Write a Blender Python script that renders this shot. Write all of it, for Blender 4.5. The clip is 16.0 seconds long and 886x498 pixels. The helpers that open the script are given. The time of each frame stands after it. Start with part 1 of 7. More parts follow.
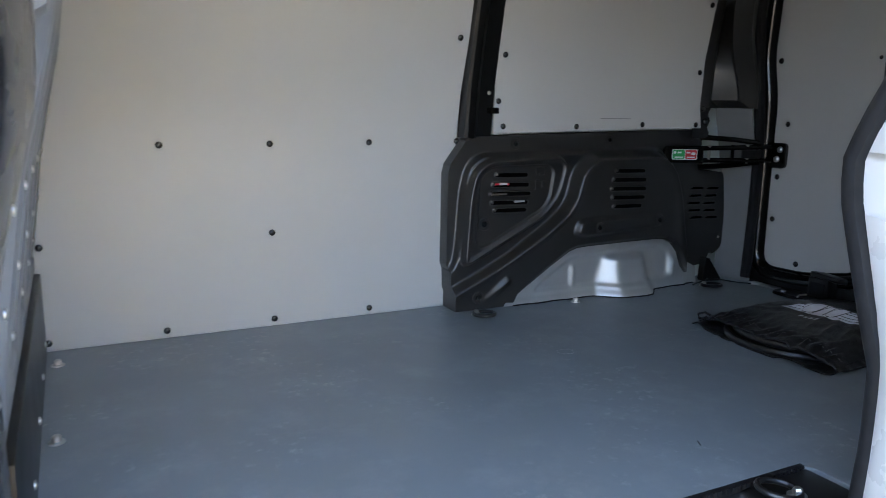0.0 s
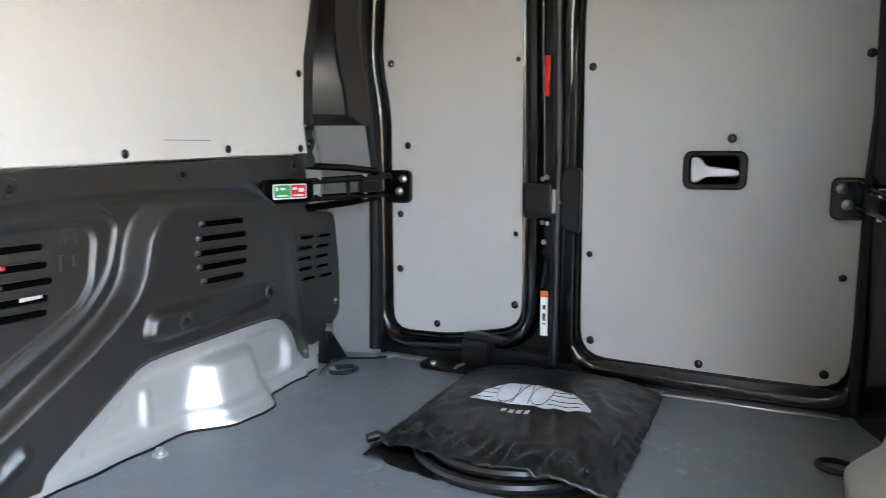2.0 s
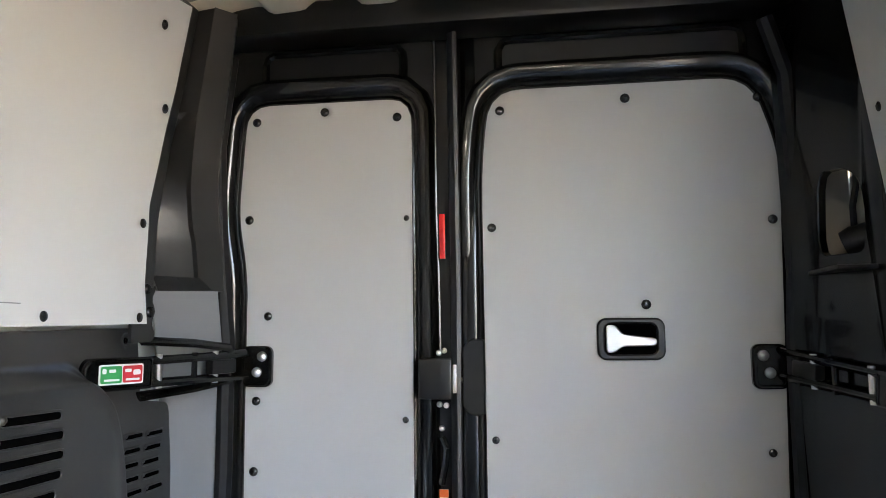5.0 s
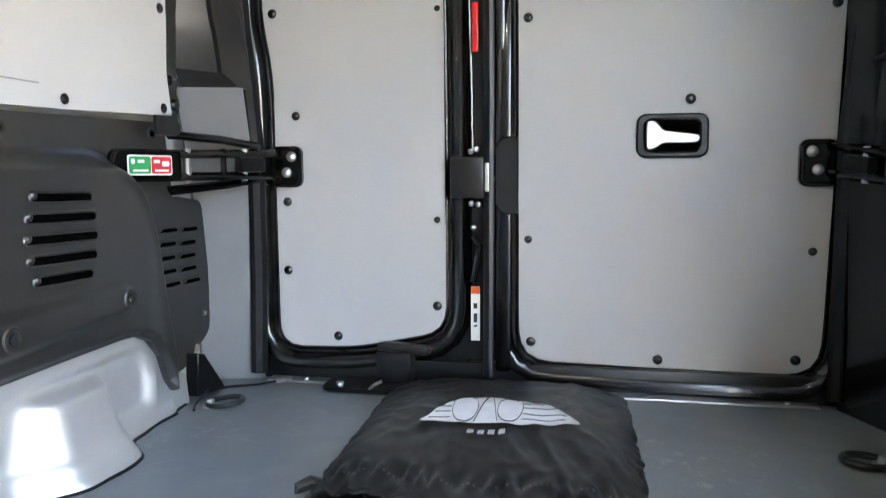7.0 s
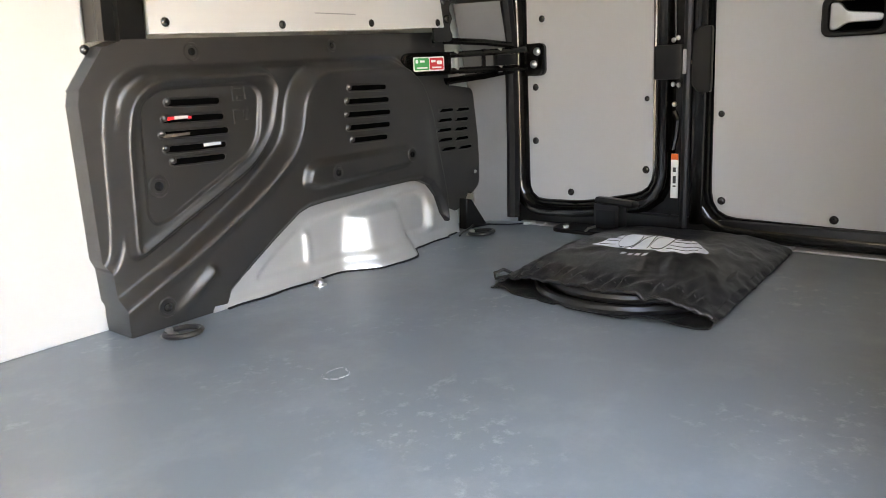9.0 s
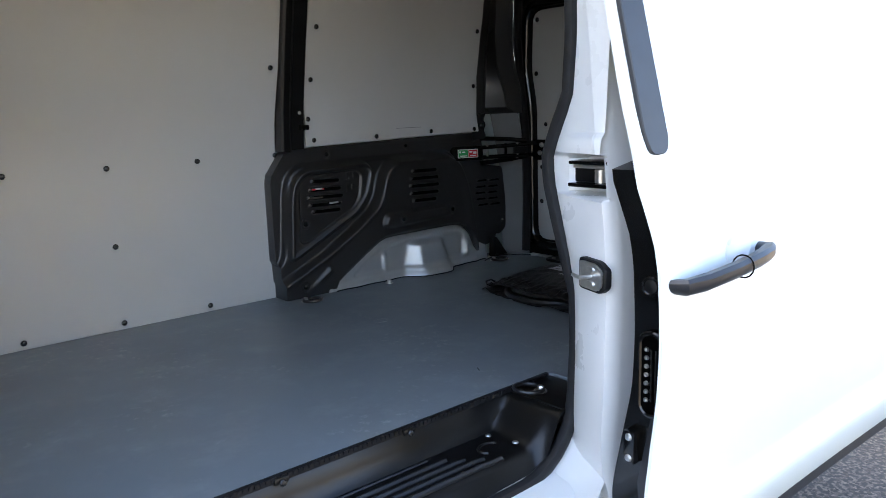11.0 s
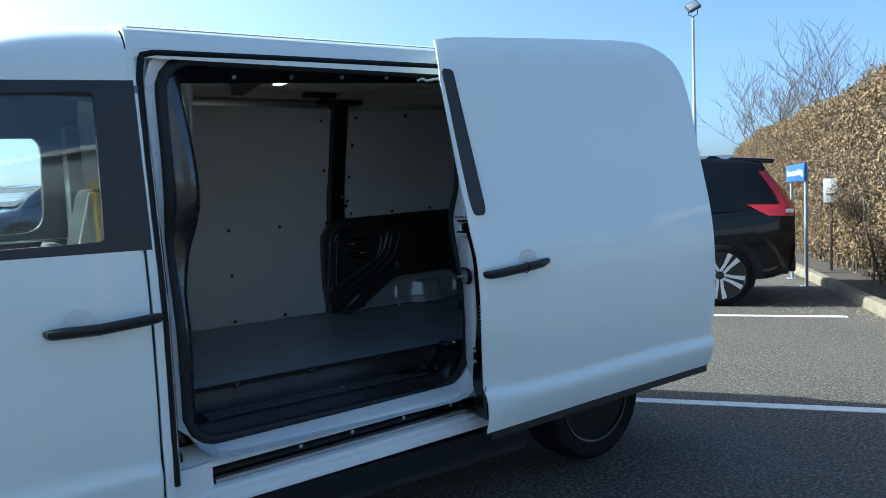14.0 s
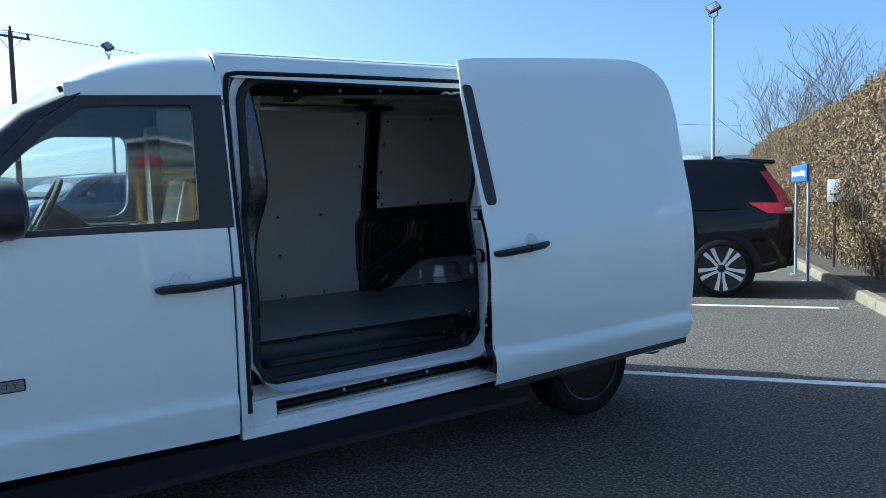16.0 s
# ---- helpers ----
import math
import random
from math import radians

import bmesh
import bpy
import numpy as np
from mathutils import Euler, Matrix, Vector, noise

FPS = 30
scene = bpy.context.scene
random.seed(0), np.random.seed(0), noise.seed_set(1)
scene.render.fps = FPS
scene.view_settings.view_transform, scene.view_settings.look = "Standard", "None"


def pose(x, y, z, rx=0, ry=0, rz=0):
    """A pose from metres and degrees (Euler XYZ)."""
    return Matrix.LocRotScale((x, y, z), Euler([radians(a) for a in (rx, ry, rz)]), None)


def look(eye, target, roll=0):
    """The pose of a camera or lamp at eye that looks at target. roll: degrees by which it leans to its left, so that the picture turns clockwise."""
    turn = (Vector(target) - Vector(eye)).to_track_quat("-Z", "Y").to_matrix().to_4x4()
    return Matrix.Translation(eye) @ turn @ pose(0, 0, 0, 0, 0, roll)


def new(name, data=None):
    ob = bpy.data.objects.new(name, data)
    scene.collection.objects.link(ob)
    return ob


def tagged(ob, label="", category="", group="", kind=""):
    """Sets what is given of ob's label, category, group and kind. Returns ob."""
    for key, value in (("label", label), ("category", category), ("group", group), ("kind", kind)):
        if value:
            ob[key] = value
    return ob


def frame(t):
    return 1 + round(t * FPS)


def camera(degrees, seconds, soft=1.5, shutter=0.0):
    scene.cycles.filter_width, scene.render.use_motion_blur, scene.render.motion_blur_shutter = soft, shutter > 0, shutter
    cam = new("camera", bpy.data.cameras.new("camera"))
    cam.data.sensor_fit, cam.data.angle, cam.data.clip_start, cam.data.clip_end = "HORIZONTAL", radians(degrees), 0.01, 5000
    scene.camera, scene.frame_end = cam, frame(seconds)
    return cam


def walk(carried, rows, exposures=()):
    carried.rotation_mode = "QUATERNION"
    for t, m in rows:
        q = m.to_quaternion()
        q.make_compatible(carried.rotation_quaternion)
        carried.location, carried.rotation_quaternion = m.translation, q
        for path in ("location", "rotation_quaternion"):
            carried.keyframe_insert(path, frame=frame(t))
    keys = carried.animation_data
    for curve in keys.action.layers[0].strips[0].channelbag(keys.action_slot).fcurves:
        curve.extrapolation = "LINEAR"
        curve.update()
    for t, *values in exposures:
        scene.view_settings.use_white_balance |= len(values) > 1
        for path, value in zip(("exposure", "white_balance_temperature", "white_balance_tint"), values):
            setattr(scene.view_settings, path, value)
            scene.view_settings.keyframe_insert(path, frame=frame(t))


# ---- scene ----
cam = camera(61.9, 16.0, 0.6, 0.2)
PATH = [
    (0, (-0.102, -0.71, 1.302), (0.788, 1.041, 0.926), 0.9),
    (0.5, (-0.041, -0.444, 1.28), (1.112, 1.153, 0.936), 0.8),
    (0.9, (0.049, -0.257, 1.3), (1.398, 1.184, 0.977), 0.6),
    (1, (0.095, -0.2, 1.284), (1.49, 1.201, 0.98), -0.1),
    (1.5, (0.275, 0.003, 1.286), (1.867, 1.182, 1.014), -0.2),
    (2, (0.416, 0.163, 1.262), (2.195, 1.032, 0.984), 0.0),
    (2.5, (0.545, 0.313, 1.247), (2.473, 0.761, 0.96), -1.0),
    (3, (0.617, 0.418, 1.221), (2.589, 0.709, 1.058), -2.0),
    (3.5, (0.624, 0.502, 1.191), (2.601, 0.785, 1.077), -3.1),
    (4, (0.616, 0.521, 1.191), (2.593, 0.822, 1.192), -1.1),
    (4.2, (0.613, 0.521, 1.202), (2.59, 0.814, 1.278), -0.7),
    (5.2, (0.617, 0.513, 1.224), (2.585, 0.814, 1.450), -0.4),
    (6.3, (0.624, 0.503, 1.234), (2.593, 0.815, 1.389), -0.0),
    (6.5, (0.634, 0.511, 1.202), (2.607, 0.834, 1.259), -0.1),
    (7, (0.664, 0.517, 1.126), (2.614, 0.91, 0.925), -0.3),
    (7.5, (0.678, 0.484, 1.063), (2.568, 1.01, 0.675), -1.8),
    (8, (0.609, 0.398, 1.028), (2.399, 1.123, 0.509), -2.9),
    (8.5, (0.478, 0.251, 1.041), (2.113, 1.282, 0.526), -2.0),
    (8.7, (0.417, 0.155, 1.07), (1.993, 1.283, 0.576), -2.4),
    (10.8, (-0.274, -0.987, 1.344), (1.047, 0.464, 0.956), -1.9),
    (11, (-0.318, -1.116, 1.352), (0.954, 0.38, 0.976), -1.9),
    (11.5, (-0.46, -1.406, 1.363), (0.703, 0.184, 1.017), -1.6),
    (12, (-0.636, -1.644, 1.379), (0.568, -0.07, 1.109), -1.9),
    (12.5, (-0.697, -1.968, 1.369), (0.482, -0.364, 1.18), -2.0),
    (13, (-0.744, -2.222, 1.381), (0.393, -0.586, 1.202), -1.7),
    (13.5, (-0.849, -2.454, 1.372), (0.306, -0.828, 1.219), -2.1),
    (14, (-0.93, -2.707, 1.363), (0.19, -1.058, 1.204), -2.8),
    (14.5, (-1.011, -2.935, 1.358), (-0.056, -1.187, 1.178), -2.1),
    (15, (-1.131, -3.079, 1.357), (-0.169, -1.335, 1.174), -1.4),
    (15.5, (-1.254, -3.198, 1.359), (-0.209, -1.502, 1.179), -1.9),
    (16, (-1.295, -3.257, 1.352), (-0.221, -1.578, 1.185), -2.1),
]
# The van stands nose down by one degree; the path and all of the van's numbers are in the van's own axes:
# x to its tail, y from the near side to the far side, z up from the ground.
VAN = pose(0, 0, 0, 0.34, -1.03, 0)
walk(cam, [(t, VAN @ look(eye, target, roll)) for t, eye, target, roll in PATH],
     [(0, 4.27, 6450, 6), (0.5, 4.68, 6750, 5), (0.9, 5.0, 6850, 4), (1.5, 5.62, 7250, 4), (2.0, 6.17, 7400, 7), (2.5, 6.29, 7500, 8), (3.5, 6.34, 7550, 7), (4.2, 6.27, 7550, 8), (6.5, 6.33, 6950, 7), (7.5, 6.6, 7850, 8), (8.0, 6.45, 8600, 9),
      (8.7, 6.22, 9000, 11), (10.8, 4.0, 6900, 8), (11.3, 3.3, 6250, 2), (12.0, 2.18, 5800, -5), (12.5, 1.86, 5500, -6), (13.5, 1.38, 5200, -5), (14.5, 1.08, 4950, -5), (16, 0.98, 4800, -4)])

# ---- light ----
SUN_AZ = Vector((-0.6, 0.8))
SUN_EL = radians(38)
world = bpy.data.worlds.new("sky")
scene.world = world
world.use_nodes = True
_n = world.node_tree.nodes
_sky = _n.new("ShaderNodeTexSky")
_sky.sky_type, _sky.sun_disc = "NISHITA", False
_sky.sun_elevation, _sky.sun_rotation = SUN_EL, math.atan2(SUN_AZ.x, SUN_AZ.y)
_sky.air_density, _sky.dust_density, _sky.ozone_density = 0.6, 3.0, 0.8
world.node_tree.links.new(_sky.outputs[0], _n["Background"].inputs[0])
_n["Background"].inputs[1].default_value = 0.122
sun = new("sun", bpy.data.lights.new("sun", "SUN"))
sun.data.energy, sun.data.angle, sun.data.color = 5.0, radians(0.6), (1.0, 0.91, 0.77)
sun.matrix_world = look((0, 0, 0), (-SUN_AZ.x * math.cos(SUN_EL), -SUN_AZ.y * math.cos(SUN_EL), -math.sin(SUN_EL)))

# ---- materials ----
def material(name, color, rough=0.5, metal=0.0, coat=0.0, vary=0.0, scale=8.0, bump=0.0, bump_scale=200.0, second=None, spec=0.5):
    """A procedural surface: two scales of noise vary the colour and the gloss, a fine one gives relief."""
    m = bpy.data.materials.new(name)
    m.use_nodes = True
    nt = m.node_tree
    b = nt.nodes["Principled BSDF"]
    b.inputs["Roughness"].default_value, b.inputs["Metallic"].default_value = rough, metal
    b.inputs["Coat Weight"].default_value, b.inputs["Coat Roughness"].default_value = coat, 0.04
    b.inputs["Specular IOR Level"].default_value = spec
    co = nt.nodes.new("ShaderNodeTexCoord")
    big, fine = nt.nodes.new("ShaderNodeTexNoise"), nt.nodes.new("ShaderNodeTexNoise")
    big.inputs["Scale"].default_value, big.inputs["Detail"].default_value = scale, 6
    fine.inputs["Scale"].default_value, fine.inputs["Detail"].default_value = bump_scale, 3
    nt.links.new(co.outputs["Object"], big.inputs["Vector"])
    nt.links.new(co.outputs["Object"], fine.inputs["Vector"])
    mix = nt.nodes.new("ShaderNodeMix")
    mix.data_type = "RGBA"
    other = second or tuple(c * (1 - vary) for c in color)
    mix.inputs["A"].default_value, mix.inputs["B"].default_value = (*color, 1), (*other, 1)
    ramp = nt.nodes.new("ShaderNodeMapRange")
    ramp.inputs["From Min"].default_value, ramp.inputs["From Max"].default_value = 0.35, 0.68
    nt.links.new(big.outputs["Fac"], ramp.inputs["Value"])
    nt.links.new(ramp.outputs[0], mix.inputs["Factor"])
    nt.links.new(mix.outputs["Result"], b.inputs["Base Color"])
    gloss = nt.nodes.new("ShaderNodeMapRange")
    gloss.inputs["To Min"].default_value, gloss.inputs["To Max"].default_value = rough * 0.85, min(1, rough * 1.18)
    nt.links.new(big.outputs["Fac"], gloss.inputs["Value"])
    nt.links.new(gloss.outputs[0], b.inputs["Roughness"])
    if bump:
        bn = nt.nodes.new("ShaderNodeBump")
        bn.inputs["Strength"].default_value, bn.inputs["Distance"].default_value = bump, 0.002
        nt.links.new(fine.outputs["Fac"], bn.inputs["Height"])
        nt.links.new(bn.outputs[0], b.inputs["Normal"])
    return m


def glass_material(name, tint):
    m = bpy.data.materials.new(name)
    m.use_nodes = True
    b = m.node_tree.nodes["Principled BSDF"]
    b.inputs["Base Color"].default_value = (*tint, 1)
    b.inputs["Roughness"].default_value, b.inputs["Transmission Weight"].default_value = 0.0, 1.0
    b.inputs["IOR"].default_value = 1.45
    return m


def glow_material(name, color, strength):
    m = bpy.data.materials.new(name)
    m.use_nodes = True
    b = m.node_tree.nodes["Principled BSDF"]
    b.inputs["Base Color"].default_value = (*color, 1)
    b.inputs["Emission Color"].default_value, b.inputs["Emission Strength"].default_value = (*color, 1), strength
    return m


WHITE = material("white_paint", (0.765, 0.82, 0.80), 0.30, coat=0.7, vary=0.02, scale=3, spec=0.3)
WHITE.node_tree.nodes["Principled BSDF"].inputs["Coat Roughness"].default_value = 0.005
FRAME_WHITE = material("white_inner_paint", (0.76, 0.77, 0.76), 0.28, coat=0.3, vary=0.04, scale=9)
BLACK_PAINT = material("black_gloss_paint", (0.0035, 0.0034, 0.0032), 0.20, coat=0.25, vary=0.25, scale=14, spec=0.35)
POST_GLOSS = material("black_polished_lining", (0.010, 0.010, 0.011), 0.27, coat=0.35, vary=0.2, scale=14, spec=0.8)
POST_GLOSS.node_tree.nodes["Principled BSDF"].inputs["Coat Roughness"].default_value = 0.16
BLACK_SATIN = material("black_satin_paint", (0.0055, 0.0055, 0.0055), 0.34, vary=0.3, scale=10, bump=0.06, bump_scale=350, spec=0.4)
GUARD_BLACK = material("black_moulded_plastic", (0.0120, 0.0109, 0.0097), 0.40, vary=0.25, scale=16, bump=0.20, bump_scale=900, spec=1.0)
TRIM_BLACK = material("black_trim_plastic", (0.018, 0.019, 0.022), 0.38, vary=0.15, scale=20, bump=0.05, bump_scale=500)
RUBBER = material("rubber_seal", (0.011, 0.011, 0.012), 0.5, vary=0.3, scale=30, bump=0.1, spec=0.2)
SEAL = material("door_seal_rubber", (0.022, 0.0225, 0.024), 0.50, vary=0.25, scale=30, spec=0.22)
GREY_PANEL = material("grey_lining_board", (0.48, 0.48, 0.469), 0.42, vary=0.05, scale=2.5, bump=0.03, bump_scale=900)
GREY_PAINT = material("grey_body_primer", (0.20, 0.203, 0.206), 0.40, vary=0.10, scale=7)
SILVER = material("silver_body_primer", (0.56, 0.555, 0.54), 0.42, metal=0.6, vary=0.08, scale=9, bump=0.04, bump_scale=900)
STEEL = material("zinc_steel", (0.62, 0.61, 0.58), 0.30, metal=0.9, vary=0.2, scale=60)
ALU = material("brushed_aluminium", (0.55, 0.55, 0.55), 0.34, metal=0.85, vary=0.1, scale=40)
CREAM = material("roof_lining_paint", (0.62, 0.56, 0.47), 0.35, coat=0.3, vary=0.10, scale=5)
RED = material("red_reflector", (0.75, 0.012, 0.015), 0.25, coat=0.5)
RED_LAMP = material("red_lamp_lens", (0.42, 0.010, 0.012), 0.12, coat=1.0, vary=0.3, scale=30)
GREEN_INK = material("green_ink", (0.02, 0.30, 0.08), 0.5)
RED_INK = material("red_ink", (0.55, 0.02, 0.03), 0.5)
ORANGE_INK = material("orange_ink", (0.75, 0.13, 0.02), 0.5)
LABEL_WHITE = material("white_label", (0.75, 0.75, 0.74), 0.5)
INK_DARK = material("dark_ink", (0.03, 0.03, 0.035), 0.6)
BOLT_DARK = material("dark_bolt_plastic", (0.014, 0.0145, 0.015), 0.24, vary=0.2, scale=50, spec=0.7)
THREAD = material("sewing_thread", (0.16, 0.165, 0.17), 0.6, vary=0.3, scale=60)
CLOTH = material("black_nylon", (0.010, 0.010, 0.0105), 0.32, vary=0.30, scale=22, bump=0.25, bump_scale=1200)
CABLE = material("black_cable", (0.012, 0.012, 0.012), 0.30, vary=0.2, scale=30)
PRINT = material("pale_print", (0.84, 0.86, 0.90), 0.55, vary=0.12, scale=30)
TYRE = material("tyre_rubber", (0.008, 0.008, 0.008), 0.75, vary=0.3, scale=30, bump=0.3, bump_scale=80, spec=0.15)
WHEEL_BLACK = material("black_steel_wheel", (0.008, 0.008, 0.008), 0.30, vary=0.3, scale=30, spec=0.5)
CAB_DARK = material("cab_plastic", (0.022, 0.021, 0.020), 0.5, vary=0.2, scale=12, spec=0.25)
CAB_SEAT = material("seat_cloth", (0.035, 0.034, 0.033), 0.8, vary=0.2, scale=25)
CAB_LINING = material("cab_lining", (0.15, 0.16, 0.17), 0.7, vary=0.08, scale=6)
GLASS = glass_material("side_glass", (0.72, 0.80, 0.80))
CAR_BLACK = material("black_car_paint", (0.004, 0.004, 0.005), 0.15, coat=0.5, vary=0.1, spec=0.1)
CAR_BLUE = material("blue_car_paint", (0.030, 0.060, 0.125), 0.16, coat=1.0, vary=0.1)
CAR_WHITE = material("white_car_paint", (0.7, 0.71, 0.72), 0.2, coat=0.8, vary=0.03)
CAR_GLASS = material("dark_car_glass", (0.003, 0.004, 0.005), 0.05, spec=0.35)
CAR_TRIM = material("black_car_trim", (0.007, 0.007, 0.008), 0.5, vary=0.2, scale=20, spec=0.25)
SPOKE_ALLOY = material("polished_spoke", (0.62, 0.62, 0.62), 0.35, metal=0.3)
SIGN_NAVY = material("sign_navy", (0.045, 0.11, 0.27), 0.9, vary=0.08, spec=0.05)
SIGN_WHITE = material("sign_white", (0.85, 0.85, 0.84), 0.8, spec=0.1)
SIGN_BLUE = material("sign_blue", (0.03, 0.10, 0.36), 0.4, vary=0.08)
POST_GREY = material("galvanised_post", (0.42, 0.44, 0.46), 0.45, metal=0.35, vary=0.15, scale=25)
LAMP_GREY = material("lamp_housing", (0.05, 0.055, 0.06), 0.45)
WOOD_POLE = material("weathered_pole", (0.10, 0.08, 0.06), 0.85, vary=0.4, scale=12, bump=0.3, bump_scale=60)
TWIG = material("twig_bark", (0.11, 0.085, 0.065), 0.85, vary=0.35, scale=18)
YELLOW = material("yellow_paint", (0.72, 0.46, 0.03), 0.4, vary=0.1, scale=10)
CLADDING = material("pale_cladding", (0.66, 0.66, 0.64), 0.55, vary=0.08, scale=1.5)
GREY_CLAD = material("grey_cladding", (0.30, 0.31, 0.32), 0.55, vary=0.08, scale=1.5)
DARK_CLAD = material("dark_cladding", (0.07, 0.075, 0.08), 0.5, vary=0.15, scale=1.5)
KERB = material("kerb_concrete", (0.215, 0.175, 0.12), 0.85, vary=0.3, scale=9, bump=0.4, bump_scale=120)
# Earth of the verge; also colours the sheet for the hedge's shaded inside.
SOIL_AND_SHADE = material("litter_and_hedge_shade", (0.075, 0.055, 0.038), 0.95, vary=0.5, scale=14, bump=0.8, bump_scale=50)
LINE_PAINT = material("white_line_paint", (0.66, 0.66, 0.64), 0.65, vary=0.22, scale=16, bump=0.3, bump_scale=150)
CHALK = material("chalk", (0.30, 0.31, 0.32), 0.9, second=(0.62, 0.62, 0.62), scale=60)
SEAT_SIDE = material("pale_seat_side", (0.42, 0.38, 0.30), 0.7, vary=0.15, scale=20)
# Glossless black that paints in the shade of slots, wells and joints.
SHADE_BLACK = material("slot_shadow", (0.0015, 0.0015, 0.0015), 0.9, spec=0.0)
LED = glow_material("led_strip", (1.0, 0.96, 0.88), 2.5)


def leaf_material(name, a, b):
    m = material(name, a, 0.75, second=b, scale=5)
    nt = m.node_tree
    geo, mix = nt.nodes.new("ShaderNodeNewGeometry"), nt.nodes["Mix"]
    nt.links.new(geo.outputs["Random Per Island"], mix.inputs["Factor"])
    return m


HEDGE_LEAF = leaf_material("dry_beech_leaf", (0.34, 0.21, 0.105), (0.12, 0.095, 0.042))


def asphalt_material():
    m = material("asphalt", (0.044, 0.040, 0.035), 0.80, vary=0.35, scale=0.9, bump=1.0, bump_scale=60)
    nt = m.node_tree
    co = nt.nodes.new("ShaderNodeTexCoord")
    vor = nt.nodes.new("ShaderNodeTexVoronoi")
    vor.inputs["Scale"].default_value = 95
    nt.links.new(co.outputs["Object"], vor.inputs["Vector"])
    spots = nt.nodes.new("ShaderNodeTexNoise")
    spots.inputs["Scale"].default_value, spots.inputs["Detail"].default_value = 55, 5
    nt.links.new(co.outputs["Object"], spots.inputs["Vector"])
    rng = nt.nodes.new("ShaderNodeMapRange")
    rng.inputs["From Min"].default_value, rng.inputs["From Max"].default_value = 0.44, 0.56
    nt.links.new(spots.outputs["Fac"], rng.inputs["Value"])
    mix = nt.nodes.new("ShaderNodeMix")
    mix.data_type = "RGBA"
    old = nt.nodes["Mix"]
    nt.links.new(old.outputs["Result"], mix.inputs["A"])
    stones = nt.nodes.new("ShaderNodeMix")
    stones.data_type = "RGBA"
    stones.inputs["A"].default_value, stones.inputs["B"].default_value = (0.007, 0.0063, 0.0055, 1), (0.22, 0.18, 0.137, 1)
    nt.links.new(vor.outputs["Color"], stones.inputs["Factor"])
    nt.links.new(stones.outputs["Result"], mix.inputs["B"])
    nt.links.new(rng.outputs[0], mix.inputs["Factor"])
    nt.links.new(mix.outputs["Result"], nt.nodes["Principled BSDF"].inputs["Base Color"])
    return m


ASPHALT = asphalt_material()


def floor_material():
    """Grey-blue resin floor with pale scuffs of two sizes."""
    m = material("resin_floor", (0.192, 0.218, 0.234), 0.34, vary=0.10, scale=3.0, bump=0.05, bump_scale=500)
    nt = m.node_tree
    co = nt.nodes.new("ShaderNodeTexCoord")
    scuff, patch = nt.nodes.new("ShaderNodeTexNoise"), nt.nodes.new("ShaderNodeTexNoise")
    scuff.inputs["Scale"].default_value, scuff.inputs["Detail"].default_value, scuff.inputs["Roughness"].default_value = 34, 8, 0.72
    patch.inputs["Scale"].default_value, patch.inputs["Detail"].default_value = 3.4, 3
    for n in (scuff, patch):
        nt.links.new(co.outputs["Object"], n.inputs["Vector"])
    a, b = nt.nodes.new("ShaderNodeMapRange"), nt.nodes.new("ShaderNodeMapRange")
    a.inputs["From Min"].default_value, a.inputs["From Max"].default_value = 0.545, 0.84
    b.inputs["From Min"].default_value, b.inputs["From Max"].default_value, b.inputs["To Max"].default_value = 0.49, 0.62, 1.0
    nt.links.new(scuff.outputs["Fac"], a.inputs["Value"])
    nt.links.new(patch.outputs["Fac"], b.inputs["Value"])
    mul = nt.nodes.new("ShaderNodeMath")
    mul.operation = "MULTIPLY"
    nt.links.new(a.outputs[0], mul.inputs[0])
    nt.links.new(b.outputs[0], mul.inputs[1])
    mix = nt.nodes.new("ShaderNodeMix")
    mix.data_type = "RGBA"
    cloud = nt.nodes.new("ShaderNodeTexNoise")
    cloud.inputs["Scale"].default_value, cloud.inputs["Detail"].default_value, cloud.inputs["Roughness"].default_value = 7.5, 7, 0.65
    nt.links.new(co.outputs["Object"], cloud.inputs["Vector"])
    soft_spots = nt.nodes.new("ShaderNodeMapRange")
    soft_spots.inputs["From Min"].default_value, soft_spots.inputs["From Max"].default_value, soft_spots.inputs["To Max"].default_value = 0.50, 0.72, 0.17
    nt.links.new(cloud.outputs["Fac"], soft_spots.inputs["Value"])
    add = nt.nodes.new("ShaderNodeMath")
    add.operation, add.use_clamp = "ADD", True
    nt.links.new(mul.outputs[0], add.inputs[0])
    nt.links.new(soft_spots.outputs[0], add.inputs[1])
    nt.links.new(add.outputs[0], mix.inputs["Factor"])
    nt.links.new(nt.nodes["Mix"].outputs["Result"], mix.inputs["A"])
    mix.inputs["B"].default_value = (0.46, 0.47, 0.47, 1)
    nt.links.new(mix.outputs["Result"], nt.nodes["Principled BSDF"].inputs["Base Color"])
    return m


FLOOR = floor_material()


# ---- building helpers ----
def part(name, bm, mat, parent, label="", angle=35):
    """Links a bmesh as one mesh object under a thing or a part."""
    bmesh.ops.recalc_face_normals(bm, faces=bm.faces)
    me = bpy.data.meshes.new(name)
    bm.to_mesh(me)
    bm.free()
    me.materials.append(mat)
    me.polygons.foreach_set("use_smooth", [True] * len(me.polygons))
    me.set_sharp_from_angle(angle=radians(angle))
    ob = new(name, me)
    while parent and parent.parent and parent.parent.parent:
        parent = parent.parent
    if parent:
        ob.parent = parent
    if label:
        tagged(ob, label)
    return ob


